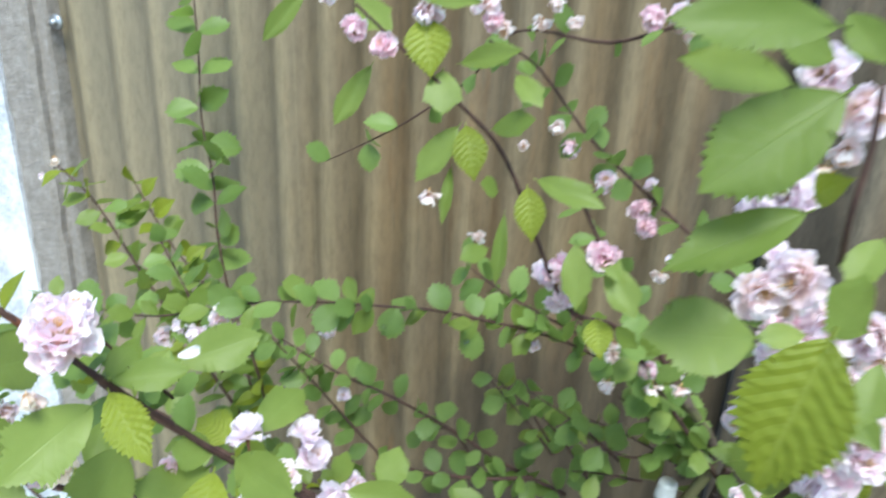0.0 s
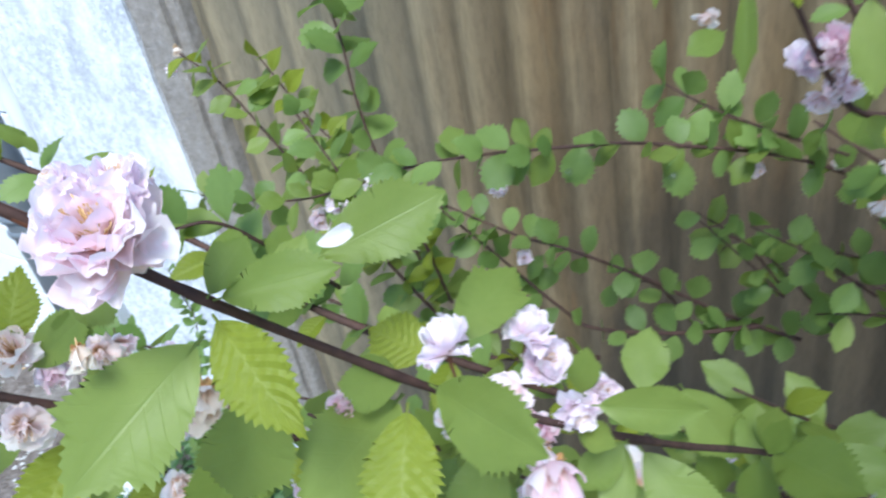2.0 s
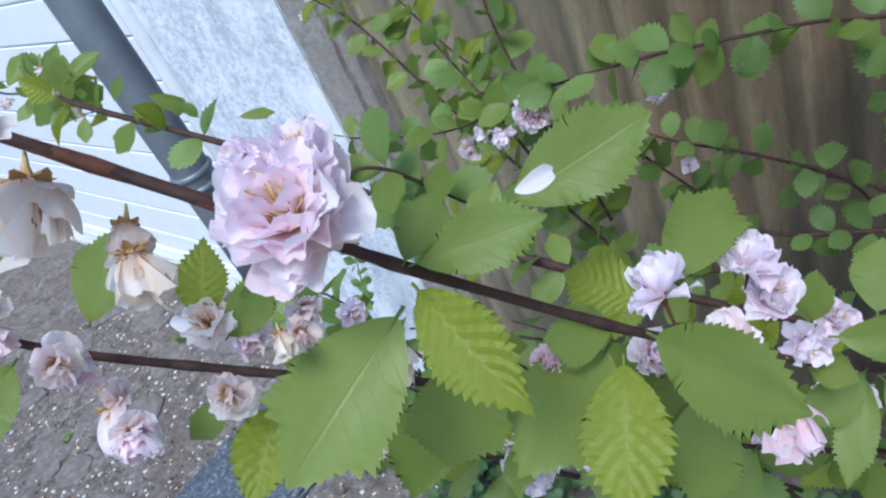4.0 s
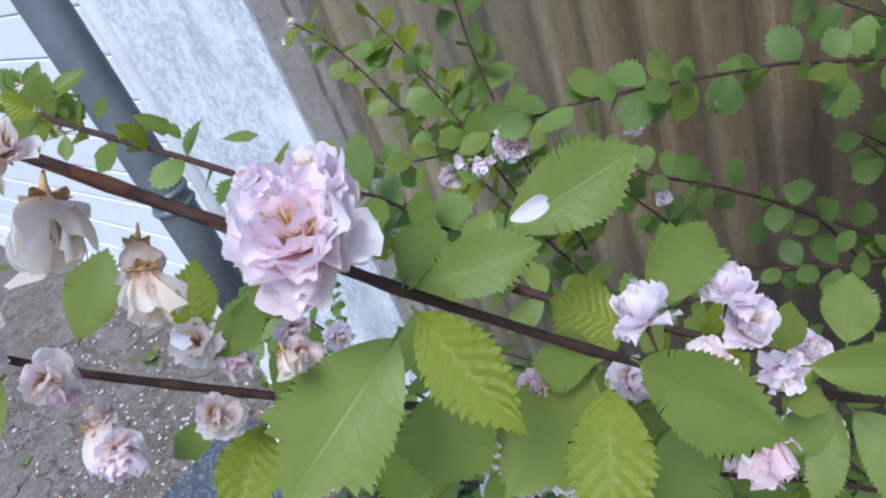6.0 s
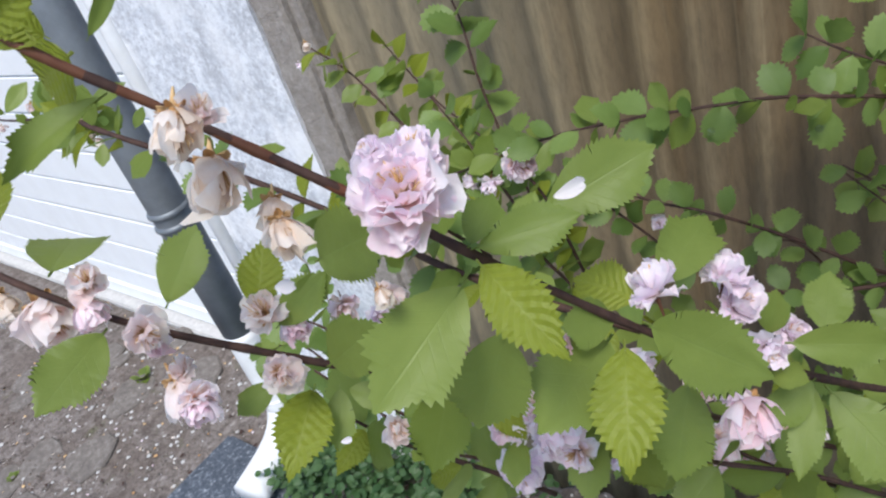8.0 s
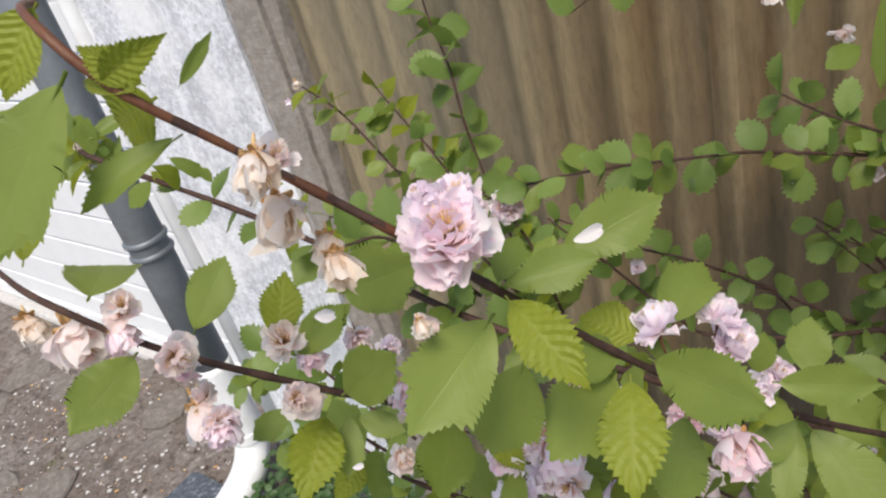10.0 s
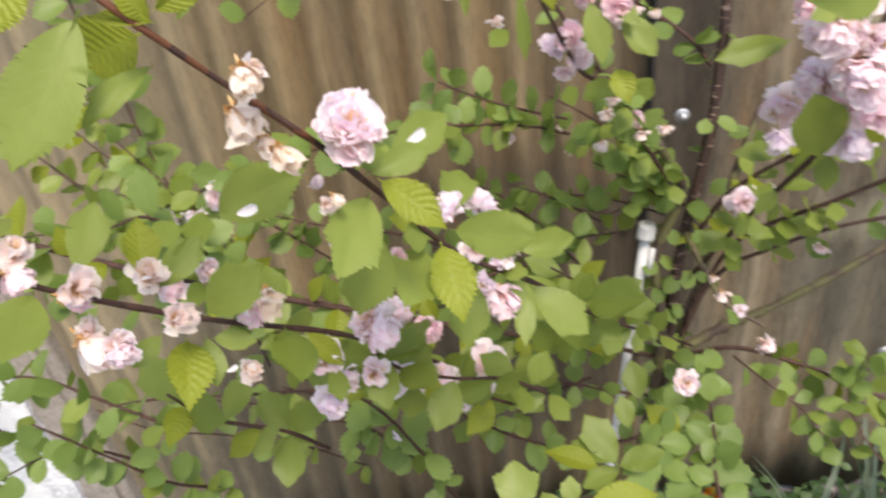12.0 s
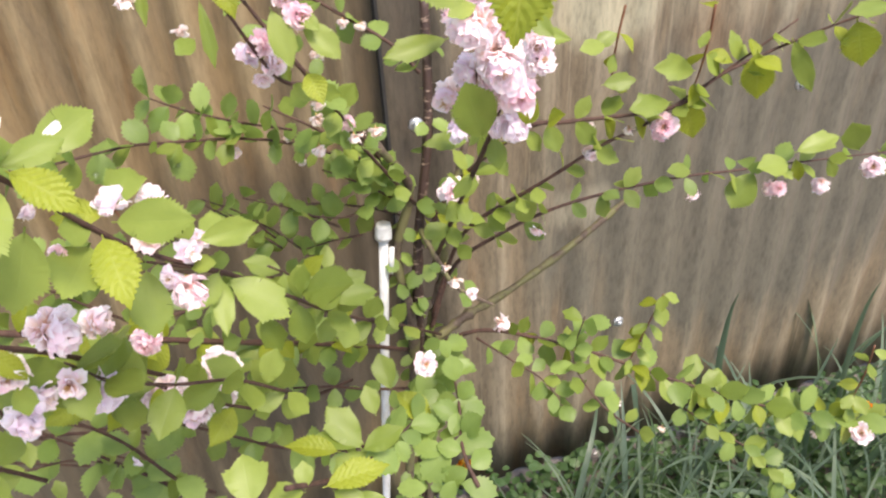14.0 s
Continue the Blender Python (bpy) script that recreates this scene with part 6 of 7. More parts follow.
blossom(at_E, "deep", (0.05527, 0.6532, 1.4366), 0.012, (-0.73, -0.67, 0.07), 26, 1.01)
blossom(at_E, "pink", (0.05966, 0.6532, 1.4196), 0.011, (0.68, -0.73, 0.08), 27, 0.91)
blossom(at_E, "rag", (-0.001101, 0.6303, 1.4627), 0.0077, (0.02, -0.66, -0.75), 28, 0.8)
blossom(at_E, "rag", (-0.03139, 0.6115, 1.4931), 0.0088, (0.06, -0.65, -0.76), 29, 1.04)
blossom(at_E, "rag", (0.09628, 0.7002, 1.3614), 0.0088, (-0.08, -0.68, -0.73), 30, 0.94)
blossom(at_F, "rag", (0.1793, 0.8866, 1.3691), 0.0099, (-0.13, -0.65, -0.74), 31, 0.84)
blossom(at_F, "pale", (0.1353, 0.8637, 1.3704), 0.007, (0.24, -0.97, -0.10), 32, 1.08)
blossom(at_F, "rag", (0.1554, 0.8669, 1.3815), 0.0088, (-0.12, -0.66, -0.75), 33, 0.98)
blossom(at_D, "rag", (0.0762, 0.8817, 1.2529), 0.0088, (-0.06, -0.69, -0.72), 34, 0.87)
blossom(at_D, "pale", (0.0137, 0.8616, 1.2532), 0.008, (0.57, -0.75, 0.33), 35, 1.11)
blossom(at_D, "rag", (-0.0097, 0.8541, 1.2710), 0.0066, (0.02, -0.69, -0.72), 36, 1.01)
blossom(at_D, "rag", (0.0889, 0.8953, 1.2126), 0.0077, (-0.06, -0.70, -0.71), 37, 0.91)
blossom(at_D, "rag", (0.1388, 0.9022, 1.2340), 0.0099, (-0.11, -0.69, -0.72), 38, 0.8)
blossom(at_D, "pale", (0.1382, 0.9025, 1.2537), 0.006, (-0.57, -0.74, 0.35), 39, 1.04)
blossom(at_D, "rag", (0.1664, 0.8984, 1.2329), 0.0077, (-0.13, -0.69, -0.72), 40, 0.94)
blossom(at_A, "rag", (0.09351, 0.7095, 1.0998), 0.011, (-0.08, -0.73, -0.68), 41, 0.84)
blossom(at_A, "pale", (0.02041, 0.6076, 1.1905), 0.006, (-0.46, -0.87, -0.17), 42, 1.08)
blossom(at_A, "pink", (0.03842, 0.6273, 1.1780), 0.006, (0.44, -0.71, 0.55), 43, 0.98)
blossom(at_N, "pale", (-0.1203, 0.5665, 1.1192), 0.006, (-0.56, -0.82, -0.13), 44, 0.87)
blossom(at_Q, "rag", (0.2370, 0.7687, 1.0785), 0.011, (-0.21, -0.70, -0.68), 45, 1.11)
blossom(at_Q, "rag", (0.2319, 0.7882, 1.0878), 0.0088, (-0.20, -0.70, -0.68), 46, 1.01)
blossom(at_Q, "pale", (0.2557, 0.7562, 1.0601), 0.009, (-0.53, -0.63, 0.57), 47, 0.91)
blossom(at_M, "orange", (0.1879, 0.6083, 0.9372), 0.014, (-0.18, -0.64, 0.75), 0, 0.8)
blossom(at_L, "orange", (0.7977, 0.6133, 0.8059), 0.012, (-0.62, -0.45, 0.64), 0, 1.04)
leaf(at_P, "big", (0.1859, 0.5132, 1.3909), (0.1714, 0.5036, 1.4371), (-0.27, -0.73, 0.63), 1.0, 16)
leaf(at_P, "big", (0.1781, 0.5622, 1.4492), (0.1288, 0.5519, 1.4470), (-0.26, -0.80, 0.55), 0.6, 17)
leaf(at_P, "big", (0.2053, 0.5139, 1.4652), (0.2471, 0.5046, 1.4560), (-0.33, -0.78, 0.54), 0.45, 18)
leaf(at_P, "young", (0.2274, 0.5142, 1.4795), (0.2262, 0.5044, 1.4688), (-0.36, -0.77, 0.52), 1.6, 19)
leaf(at_P, "big", (0.2081, 0.5524, 1.3718), (0.2093, 0.5426, 1.3462), (-0.28, -0.72, 0.63), 1.0, 20)
leaf(at_P, "young", (0.2262, 0.5332, 1.3857), (0.2269, 0.5236, 1.4121), (-0.32, -0.72, 0.62), 1.0, 21)
leaf(at_P, "big", (0.2108, 0.5333, 1.4446), (0.2399, 0.5239, 1.4352), (-0.32, -0.77, 0.56), 0.6, 22)
leaf(at_P, "big", (0.2091, 0.6109, 1.3439), (0.1654, 0.6006, 1.3517), (-0.26, -0.73, 0.63), 0.6, 23)
leaf(at_P, "big", (0.1832, 0.5137, 1.4850), (0.1613, 0.5037, 1.4840), (-0.30, -0.80, 0.52), 0.8, 24)
leaf(at_I, "young", (0.4982, 0.7212, 1.2893), (0.5119, 0.7114, 1.2357), (-0.47, -0.65, 0.60), 0.9, 25)
leaf(at_I, "young", (0.5586, 0.6930, 1.3400), (0.5626, 0.6830, 1.2853), (-0.53, -0.63, 0.56), 1.1, 26)
leaf(at_I, "young", (0.6408, 0.6545, 1.3717), (0.6547, 0.6445, 1.3210), (-0.61, -0.59, 0.54), 1.1, 27)
leaf(at_I, "big", (0.5836, 0.6738, 1.3540), (0.6156, 0.6639, 1.2934), (-0.56, -0.61, 0.55), 0.5, 28)
leaf(at_I, "big", (0.5052, 0.7215, 1.3174), (0.4553, 0.7112, 1.3352), (-0.48, -0.66, 0.58), 0.8, 29)
leaf(at_I, "big", (0.4807, 0.7210, 1.2861), (0.4252, 0.7106, 1.2928), (-0.45, -0.65, 0.61), 0.7, 30)
leaf(at_I, "big", (0.4103, 0.7496, 1.3073), (0.4468, 0.7403, 1.3111), (-0.40, -0.70, 0.59), 0.9, 31)
leaf(at_I, "big", (0.4110, 0.7498, 1.3514), (0.3771, 0.7396, 1.3553), (-0.41, -0.72, 0.56), 0.8, 32)
leaf(at_I, "big", (0.6719, 0.6448, 1.3841), (0.6112, 0.6351, 1.3894), (-0.63, -0.57, 0.52), 0.5, 33)
leaf(at_J, "big", (0.7084, 0.8287, 1.0976), (0.6712, 0.8188, 1.0519), (-0.50, -0.56, 0.66), 1.1, 34)
leaf(at_J, "big", (0.7577, 0.8190, 1.1049), (0.6998, 0.8093, 1.1183), (-0.53, -0.55, 0.65), 1.0, 35)
leaf(at_J, "young", (0.7665, 0.8190, 1.1119), (0.7750, 0.8091, 1.0742), (-0.54, -0.55, 0.64), 0.8, 36)
leaf(at_J, "big", (0.7545, 0.8094, 1.1283), (0.8183, 0.7997, 1.1496), (-0.54, -0.55, 0.64), 0.7, 37)
leaf(at_J, "big", (0.8690, 0.8093, 1.1083), (0.8351, 0.7998, 1.1586), (-0.58, -0.52, 0.63), 1.0, 38)
leaf(at_J, "big", (0.6085, 0.8386, 1.1163), (0.5641, 0.8286, 1.1303), (-0.45, -0.60, 0.66), 0.8, 39)
leaf(at_J, "big", (0.3730, 0.8455, 1.0855), (0.3528, 0.8357, 1.1266), (-0.29, -0.65, 0.70), 1.1, 40)
leaf(at_J, "big", (0.4788, 0.8566, 1.0953), (0.4851, 0.8468, 1.0627), (-0.36, -0.63, 0.68), 1.0, 41)
leaf(at_B, "big", (-0.002672, 0.5591, 1.2910), (0.02917, 0.5495, 1.2526), (0.04, -0.70, 0.71), 0.9, 8)
leaf(at_B, "big", (0.009032, 0.5687, 1.2417), (0.01924, 0.5589, 1.2081), (0.02, -0.67, 0.74), 1.0, 9)
leaf(at_B, "big", (-0.007346, 0.5681, 1.1655), (0.005741, 0.5587, 1.2020), (0.04, -0.61, 0.79), 1.0, 13)
leaf(at_B, "big", (0.009631, 0.6072, 1.1233), (0.02461, 0.5978, 1.1618), (0.02, -0.61, 0.79), 1.0, 15)
leaf(at_C, "big", (-1.0692, 0.7581, 1.3714), (-1.0466, 0.7989, 1.3997), (0.69, -0.43, 0.54), 0.7, 0)
leaf(at_C, "big", (-1.0692, 0.7581, 1.3714), (-1.0716, 0.7427, 1.3891), (0.89, -0.43, 0.54), 0.9, 1)
leaf(at_C, "young", (-1.1564, 0.7836, 1.3656), (-1.1493, 0.7895, 1.3878), (1.10, -0.42, 0.53), 1.0, 2)
leaf(at_C, "big", (-0.9656, 0.7297, 1.3590), (-0.9711, 0.6968, 1.3522), (0.78, -0.44, 0.58), 0.9, 3)
leaf(at_C, "big", (-0.8226, 0.6786, 1.3884), (-0.8277, 0.6496, 1.3848), (0.96, -0.47, 0.61), 1.25, 4)
leaf(at_C, "young", (-0.7970, 0.6696, 1.4104), (-0.7919, 0.6720, 1.4305), (0.66, -0.47, 0.59), 0.9, 5)
leaf(at_C, "big", (-0.7480, 0.6491, 1.4134), (-0.7455, 0.6277, 1.3990), (0.85, -0.48, 0.61), 0.9, 6)
leaf(at_C, "big", (-0.7034, 0.6291, 1.4242), (-0.6882, 0.6543, 1.4511), (1.04, -0.49, 0.62), 0.7, 7)
leaf(at_C, "big", (-0.7035, 0.6291, 1.4282), (-0.7035, 0.6273, 1.4547), (0.74, -0.49, 0.62), 0.8, 8)
leaf(at_C, "big", (-0.6069, 0.5867, 1.4383), (-0.5950, 0.6030, 1.4580), (0.92, -0.51, 0.66), 1.2, 9)
leaf(at_C, "big", (-0.5164, 0.5480, 1.4585), (-0.4957, 0.5766, 1.4662), (0.59, -0.54, 0.68), 0.6, 10)
leaf(at_C, "big", (-0.5232, 0.5490, 1.4574), (-0.5169, 0.5568, 1.4730), (0.79, -0.54, 0.68), 1.2, 11)
leaf(at_C, "big", (-0.4779, 0.5519, 1.4382), (-0.4712, 0.5635, 1.4506), (0.97, -0.56, 0.70), 0.8, 12)
leaf(at_C, "big", (-0.4521, 0.5611, 1.4351), (-0.4372, 0.5769, 1.4100), (0.66, -0.57, 0.70), 0.6, 13)
leaf(at_C, "big", (-0.4000, 0.5797, 1.4005), (-0.3828, 0.5975, 1.3926), (0.83, -0.60, 0.74), 0.5, 14)
leaf(at_C, "big", (-0.5456, 0.5569, 1.4373), (-0.5484, 0.5341, 1.4296), (0.60, -0.53, 0.69), 0.8, 15)
leaf(at_C, "big", (-0.5216, 0.5488, 1.4294), (-0.5180, 0.5350, 1.4157), (0.78, -0.53, 0.72), 0.9, 16)
leaf(at_C, "young", (-0.6523, 0.6080, 1.4084), (-0.6545, 0.5803, 1.3991), (1.03, -0.50, 0.67), 0.7, 17)
leaf(at_C, "big", (-0.6726, 0.6160, 1.4245), (-0.6713, 0.5966, 1.4113), (0.74, -0.49, 0.64), 0.8, 18)
leaf(at_C, "big", (-0.6785, 0.6201, 1.4275), (-0.6754, 0.6201, 1.4472), (0.94, -0.49, 0.63), 0.8, 19)
leaf(at_C, "round", (-0.5074, 0.5483, 1.4436), (-0.5024, 0.5490, 1.4522), (0.58, -0.54, 0.70), 1.2, 20)
leaf(at_C, "big", (-0.9741, 0.7321, 1.3645), (-0.9743, 0.7244, 1.3839), (0.88, -0.44, 0.57), 0.9, 21)
leaf(at_C, "big", (-0.8947, 0.7057, 1.3822), (-0.8915, 0.7084, 1.4065), (1.07, -0.45, 0.59), 0.8, 22)
leaf(at_C, "young", (-0.4723, 0.5556, 1.4264), (-0.4629, 0.5604, 1.4089), (0.67, -0.56, 0.72), 0.8, 23)
leaf(at_C, "big", (-0.4291, 0.5714, 1.4075), (-0.4300, 0.5676, 1.4228), (0.84, -0.58, 0.73), 0.8, 24)
blossom(at_C, "rag", (-1.2344, 0.8089, 1.3261), 0.0120, (0, -0.4, -0.8), 0)
blossom(at_C, "rag", (-1.1526, 0.7825, 1.3417), 0.0097, (0, -0.4, -0.8), 1)
blossom(at_C, "rag", (-0.8779, 0.6990, 1.4060), 0.0105, (0, -0.4, -0.8), 2)
blossom(at_C, "rag", (-0.7804, 0.6618, 1.4240), 0.0105, (0, -0.4, -0.8), 3)
blossom(at_C, "rag", (-0.6199, 0.5933, 1.4554), 0.0075, (0, -0.4, -0.8), 4)
blossom(at_C, "rag", (-0.5489, 0.5590, 1.4508), 0.0075, (0, -0.4, -0.8), 5)
blossom(at_C, "rag", (-0.5911, 0.5809, 1.4222), 0.0075, (0, -0.4, -0.8), 6)
blossom(at_C, "rag", (-0.7963, 0.6680, 1.3811), 0.0067, (0, -0.4, -0.8), 7)
blossom(at_C, "rag", (-0.5255, 0.5499, 1.4324), 0.0060, (0, -0.4, -0.8), 8)
blossom(at_C, "rag", (-0.9158, 0.7132, 1.3668), 0.0060, (0, -0.4, -0.8), 9)
blossom(at_D, "pink", (-0.3678, 0.7627, 1.2392), 0.013, (0.68, -0.70, -0.22), 1, 0.84)
blossom(at_D, "pink", (-0.3408, 0.7688, 1.2520), 0.014, (-0.27, -0.77, 0.58), 2, 1.08)
blossom(at_D, "pale", (-0.1996, 0.8119, 1.2558), 0.01, (0.85, -0.46, -0.24), 2, 0.98)
blossom(at_D, "pale", (-0.2066, 0.8704, 1.1326), 0.01, (0.11, -0.67, 0.74), 1, 0.87)
blossom(at_L4, "pale", (-0.1428, 0.8001, 1.0460), 0.008, (-0.21, -0.98, -0.00), 1, 1.11)
blossom(at_V, "dry", (-0.7033, 0.9950, 1.3292), 0.011, (0.45, -0.48, -0.75), 1, 1.01)
blossom(at_V, "pale", (-0.7215, 0.9929, 1.3042), 0.009, (-0.09, -0.74, -0.67), 1, 0.91)
blossom(at_L, "pink", (0.7893, 0.5987, 0.7664), 0.018, (-0.60, -0.44, 0.67), 334)
blossom(at_P, "pink", (0.2186, 0.6983, 1.2439), 0.015, (-0.27, -0.85, 0.46), 335)
blossom(at_J, "pink", (0.8943, 0.7994, 1.0816), 0.017, (-0.69, -0.59, 0.41), 336)
blossom(at_J, "deep", (0.7487, 0.8188, 1.0679), 0.013, (-0.62, -0.65, 0.45), 337)
blossom(at_I, "deep", (0.4718, 0.7159, 1.2612), 0.016, (-0.52, -0.76, 0.39), 338)

# ---- plants on the ground ----
def blade_mesh(name, seed):
    """A long narrow leaf, one long, rising along +z and bending over along +x."""
    rnd = random.Random(seed)
    bm = bmesh.new()
    uv = bm.loops.layers.uv.new("leaf")
    bend, rows = rnd.uniform(0.15, 1.9), []
    p, ang = Vector((0, 0, 0)), 0.08
    for i in range(11):
        v = i / 10
        w = 0.0135 * (1 - v ** 4) * (0.75 + 0.25 * math.sin(v * 3)) + 0.0015
        rows.append([(bm.verts.new(p + Vector((0.25 * w * (1 - abs(j)), j * w, 0))), j, v) for j in (-1, 0, 1)])
        ang += bend * 0.1 * (0.4 + 1.4 * v)
        p = p + Vector((math.sin(ang), rnd.uniform(-0.02, 0.02), math.cos(ang))) * 0.1
    for a, b in zip(rows, rows[1:]):
        for k in range(2):
            q = (a[k], a[k + 1], b[k + 1], b[k])
            f = bm.faces.new([s[0] for s in q])
            for loop, s in zip(f.loops, q):
                loop[uv].uv = (s[1] * 0.5 + 0.5, s[2])
    me = bpy.data.meshes.new(name)
    bm.to_mesh(me)
    bm.free()
    me.materials.append(LEAF_BLADE)
    me.shade_smooth()
    return me


BLADES = [blade_mesh("blade", s) for s in range(10)]
rnd = random.Random(11)
for cx, cy, count, tall in ((0.62, 1.02, 26, 0.40), (0.88, 1.06, 24, 0.44), (1.12, 1.0, 26, 0.46), (0.98, 0.86, 22, 0.38), (1.36, 0.98, 24, 0.48), (0.78, 0.90, 24, 0.36), (0.55, 0.88, 24, 0.34), (1.1, 1.16, 6, 0.60), (1.4, 1.16, 8, 0.66), (0.8, 1.17, 4, 0.52), (1.2, 0.8, 26, 0.40), (1.45, 0.8, 24, 0.43), (0.95, 0.74, 20, 0.32)):
    clump = tagged(new("daffodil_clump"), "clump of blue-green strap leaves without blooms", "daffodil leaves", "daffodil clumps")
    clump.location = (cx, cy, 0)
    for k in range(count):
        ob = new("blade", rnd.choice(BLADES))
        ob.parent = clump
        s = tall * rnd.uniform(0.6, 1.15)
        ob.matrix_basis = pose(rnd.gauss(0, 0.06), rnd.gauss(0, 0.04), -0.005, rnd.uniform(-14, 14), rnd.uniform(-10, 16), rnd.uniform(0, 360)) @ Matrix.Diagonal((s, s * rnd.uniform(0.7, 1.1), s, 1))

COVER = [leaf_mesh("leaf_cover", "round", s + 60, LEAF_COVER) for s in range(4)]
rnd = random.Random(5)
low = Foliage()
for k in range(4200):
    x, y = rnd.uniform(-1.5, 1.6), rnd.uniform(0.66, 1.22)
    if x < -1.0 and y < 0.95 - 0.3 * (x + 1.0):
        continue
    h = (0.05 + 0.24 * max(0, noise.noise((x * 3.1, y * 3.1, 7)) + 0.35)) * rnd.random() ** 0.6
    a = rnd.uniform(0, 6.28)
    p = Vector((x, y, h))
    ln = rnd.uniform(0.018, 0.034)
    low.add(rnd.choice(COVER), leaf_pose(p, p + Vector((math.cos(a), math.sin(a), rnd.uniform(-0.3, 0.5))).normalized() * ln, (rnd.uniform(-0.4, 0.4), rnd.uniform(-0.7, 0.1), 0.8)))
for k in range(900):
    x, y = rnd.uniform(-1.5, -0.85), rnd.uniform(0.98, 1.205)
    h = (0.10 + 0.2 * max(0, noise.noise((x * 4, y * 4, 2)) + 0.3)) * rnd.random() ** 0.5
    a, p, ln = rnd.uniform(0, 6.28), Vector((x, y, h)), rnd.uniform(0.018, 0.034)
    low.add(rnd.choice(COVER), leaf_pose(p, p + Vector((math.cos(a), -abs(math.sin(a)), rnd.uniform(-0.3, 0.5))).normalized() * ln, (rnd.uniform(-0.4, 0.4), rnd.uniform(-0.7, 0.1), 0.8)))
for k in range(2200):
    x, y = rnd.uniform(0.1, 1.9), rnd.uniform(0.86, 1.25)
    h = 0.012 + 0.09 * rnd.random() ** 2
    a, p, ln = rnd.uniform(0, 6.28), Vector((x, y, h)), rnd.uniform(0.018, 0.034)
    low.add(rnd.choice(COVER), leaf_pose(p, p + Vector((math.cos(a), math.sin(a), rnd.uniform(-0.2, 0.4))).normalized() * ln, (rnd.uniform(-0.5, 0.5), rnd.uniform(-0.7, 0.2), 0.7)))
low.done("ground_cover", None)
tagged(bpy.data.objects["ground_cover"], "low dark green leafy ground cover below the bush", "ground cover", "", "stuff")


# ---- fallen petals and litter ----
def scatter(name, label, count, mats, area, size, seed):
    rnd = random.Random(seed)
    bm = bmesh.new()
    for k in range(count):
        x, y = rnd.uniform(area[0], area[1]), rnd.uniform(area[2], area[3])
        s, a = size * rnd.uniform(0.5, 1.4), rnd.uniform(0, 6.28)
        c, d = math.cos(a) * s, math.sin(a) * s
        z = relief(x, y) + 0.004
        vs = [bm.verts.new((x + u * c - w * d * 0.6, y + u * d + w * c * 0.6, z + rnd.uniform(0, 0.5) * s)) for u, w in ((-1, 0), (-0.4, -0.8), (0.5, -0.7), (1, 0), (0.5, 0.8), (-0.4, 0.7))]
        f = bm.faces.new(vs)
        f.material_index = rnd.randrange(len(mats))
    return tagged(mesh_object(name, bm, mats), label, "litter", "", "stuff")


scatter("fallen_petals", "fallen pale pink petals on the soil", 260, [PETAL_PALE, PETAL], (-3.0, 1.8, 0.0, 1.9), 0.006, 1)
scatter("dry_litter", "dry brown leaf scraps on the soil", 2600, [BARK, STAMEN, SOIL, PETAL_DRY], (-3.2, 1.8, 0.0, 1.9), 0.007, 2)


def loose_petal(place, face, size):
    bm = bmesh.new()
    petal(bm, Vector((0.6, 0, 0.02)), Vector((1, 0, 0)), Vector((0, 0, 1)), 1.0, 0.5, 0.15, random.Random(4), 0.06)
    ob = tagged(mesh_object("fallen_petal", bm, PETAL_PALE), "white fallen petal lying on a leaf", "petal", "petals on leaves")
    q = Vector(face).normalized().to_track_quat("Z", "Y").to_matrix().to_4x4()
    ob.matrix_world = Matrix.Translation(place) @ q @ Matrix.Scale(size, 4) @ Matrix.Translation((-1.1, 0, 0))
    return ob


def clods(count, area, seed):
    """Small crumbs of soil and grit, four to twelve millimetres across."""
    rnd = random.Random(seed)
    bm = bmesh.new()
    for k in range(count):
        x, y = rnd.uniform(area[0], area[1]), rnd.uniform(area[2], area[3])
        r = 0.004 * rnd.random() ** 2 * 2.2 + 0.002
        z = relief(x, y) + r * 0.3
        ring = [bm.verts.new((x + r * rnd.uniform(0.7, 1.2) * math.cos(i * 1.2566), y + r * rnd.uniform(0.7, 1.2) * math.sin(i * 1.2566), z + rnd.uniform(-0.2, 0.2) * r)) for i in range(5)]
        top = bm.verts.new((x, y, z + r * rnd.uniform(0.5, 0.9)))
        slot = rnd.choice((0, 0, 1, 2))
        for i in range(5):
            f = bm.faces.new((ring[i], ring[(i + 1) % 5], top))
            f.material_index = slot
    return tagged(mesh_object("soil_crumbs", bm, [SOIL, COBBLE, THRESHOLD], None, "", False), "crumbs of soil and pale grit on the ground", "soil crumbs", "", "stuff")


clods(5200, (-3.2, -0.6, 0.3, 1.6), 12)

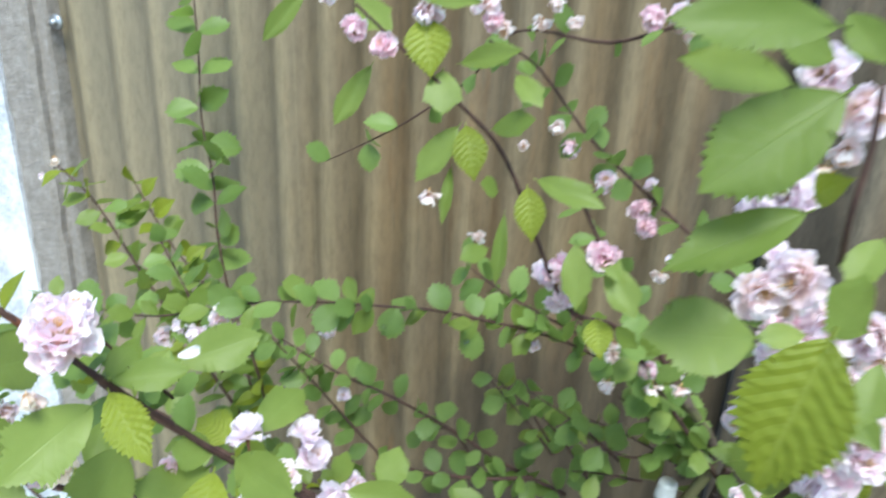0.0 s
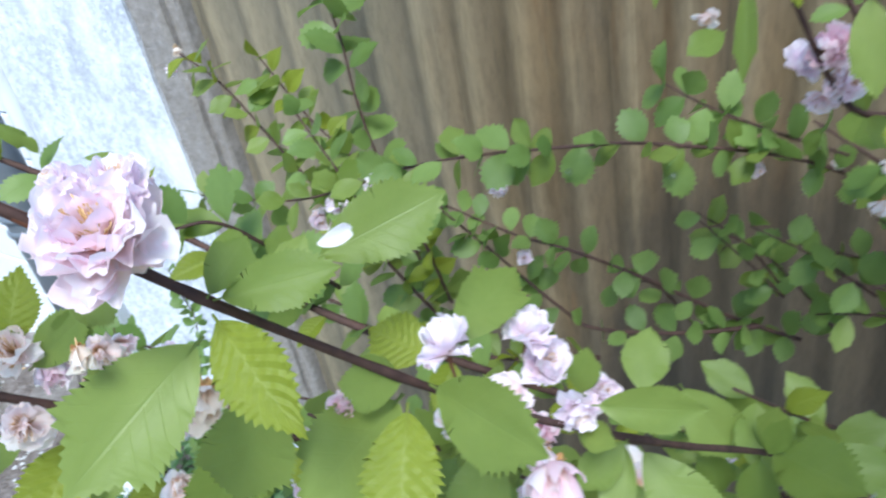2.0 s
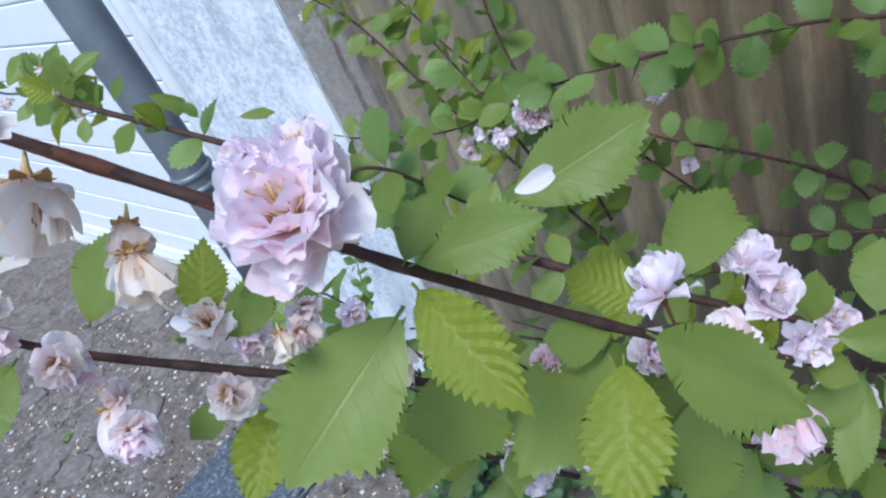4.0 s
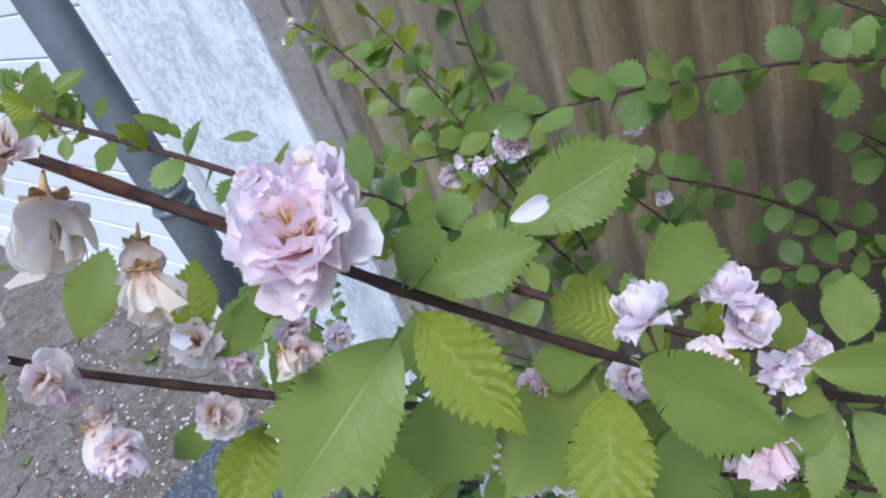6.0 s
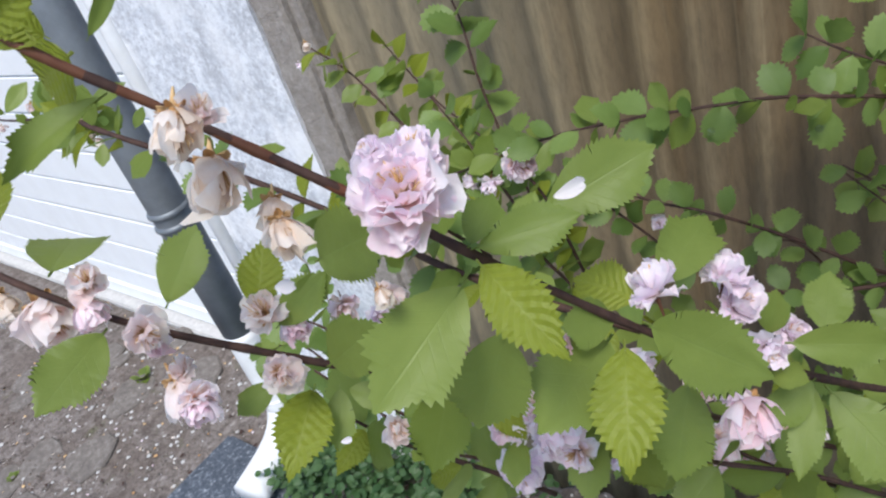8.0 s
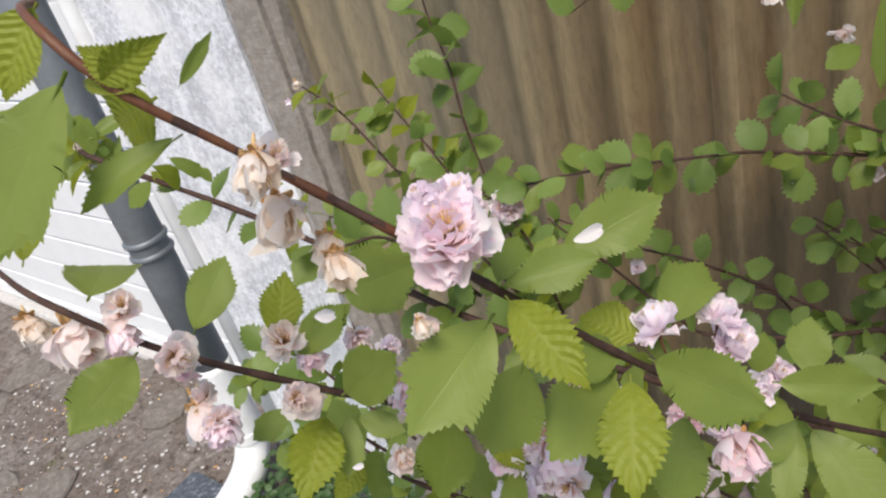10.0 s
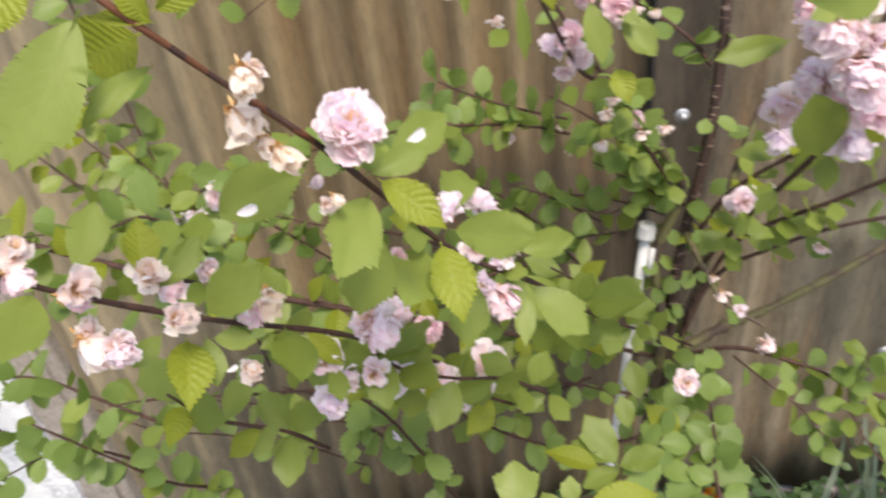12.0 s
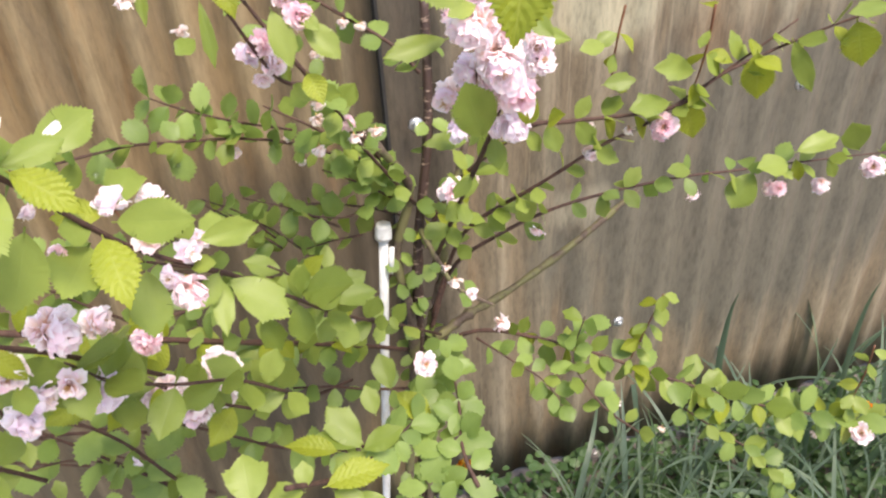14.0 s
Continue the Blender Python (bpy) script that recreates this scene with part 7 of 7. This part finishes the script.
# flat stones trodden into the soil
rnd = random.Random(8)
paving = tagged(new("flat_stones"), "irregular flat stones trodden into the soil", "stones", "", "structure")
for k in range(95):
    x, y = rnd.uniform(-3.2, -0.75), rnd.uniform(0.25, 1.85)
    if (-1.98 < x < -1.35 and 0.6 < y < 1.24) or (x > -1.6 and y > 1.0) or y > 1.36 - 0.146 * (x + 1.4):
        continue
    n, r = rnd.randint(7, 10), rnd.uniform(0.05, 0.12)
    bm = bmesh.new()
    ring = [Vector((math.cos(2 * math.pi * i / n + rnd.uniform(-0.2, 0.2)) * r * rnd.uniform(0.75, 1.15), math.sin(2 * math.pi * i / n) * r * rnd.uniform(0.7, 1.0), 0)) for i in range(n)]
    top = [bm.verts.new(v * 0.93 + Vector((0, 0, 0.008 + rnd.uniform(-0.002, 0.002)))) for v in ring]
    rim = [bm.verts.new(v + Vector((0, 0, 0.003))) for v in ring]
    foot = [bm.verts.new(v + Vector((0, 0, -0.02))) for v in ring]
    bm.faces.new(top)
    for lo, hi in ((rim, top), (foot, rim)):
        for i in range(n):
            bm.faces.new((lo[i], lo[(i + 1) % n], hi[(i + 1) % n], hi[i]))
    ob = part("stone", bm, COBBLE, paving, "", False)
    ob.matrix_basis = pose(x, y, relief(x, y), rnd.uniform(-2.5, 2.5), rnd.uniform(-2.5, 2.5), rnd.uniform(0, 360))

def water_drop(place, face, size):
    bm = bmesh.new()
    bmesh.ops.create_icosphere(bm, subdivisions=3, radius=size)
    for v in bm.verts:
        v.co.z = v.co.z * (0.5 if v.co.z > 0 else 0.2)
        v.co.x *= 1.0 + 0.15 * math.sin(v.co.y * 500)
    ob = tagged(mesh_object("water_drop", bm, WATER), "clear round water drop lying on a leaf", "water drop", "drops on leaves")
    ob.matrix_world = Matrix.Translation(place) @ Vector(face).normalized().to_track_quat("Z", "Y").to_matrix().to_4x4()
    return ob


water_drop((-0.1103, 0.7448, 1.3108), (0.2, -0.75, 0.6), 0.003)
water_drop((-0.0434, 0.7976, 1.2804), (0.2, -0.75, 0.6), 0.003)
loose_petal((-0.0486, 0.3772, 1.5003), (0.34, -0.64, 0.69), 0.0085)
loose_petal((-0.1072, 0.3320, 1.5015), (0.1, -0.8, 0.5), 0.008)
loose_petal((-0.1414, 0.3495, 1.4130), (0.2, -0.6, 0.8), 0.005)


def weed(x, y, size, seed):
    rnd = random.Random(seed)
    w = tagged(new("weed"), "small fresh green weed rosette growing in the bare soil", "weed", "weeds in the soil")
    w.location = (x, y, relief(x, y))
    for k in range(16):
        a, up = k * 2.4 + rnd.uniform(-0.3, 0.3), rnd.uniform(0.25, 1.0)
        tip = Vector((math.cos(a), math.sin(a), up)).normalized() * size * rnd.uniform(0.6, 1.1)
        leaf(w, "big", tip * 0.15, tip, (0, 0, 1), 1.0, k)


weed(-2.48, 1.30, 0.06, 1)
weed(-1.85, 1.30, 0.035, 2)
weed(-2.62, 0.78, 0.03, 3)
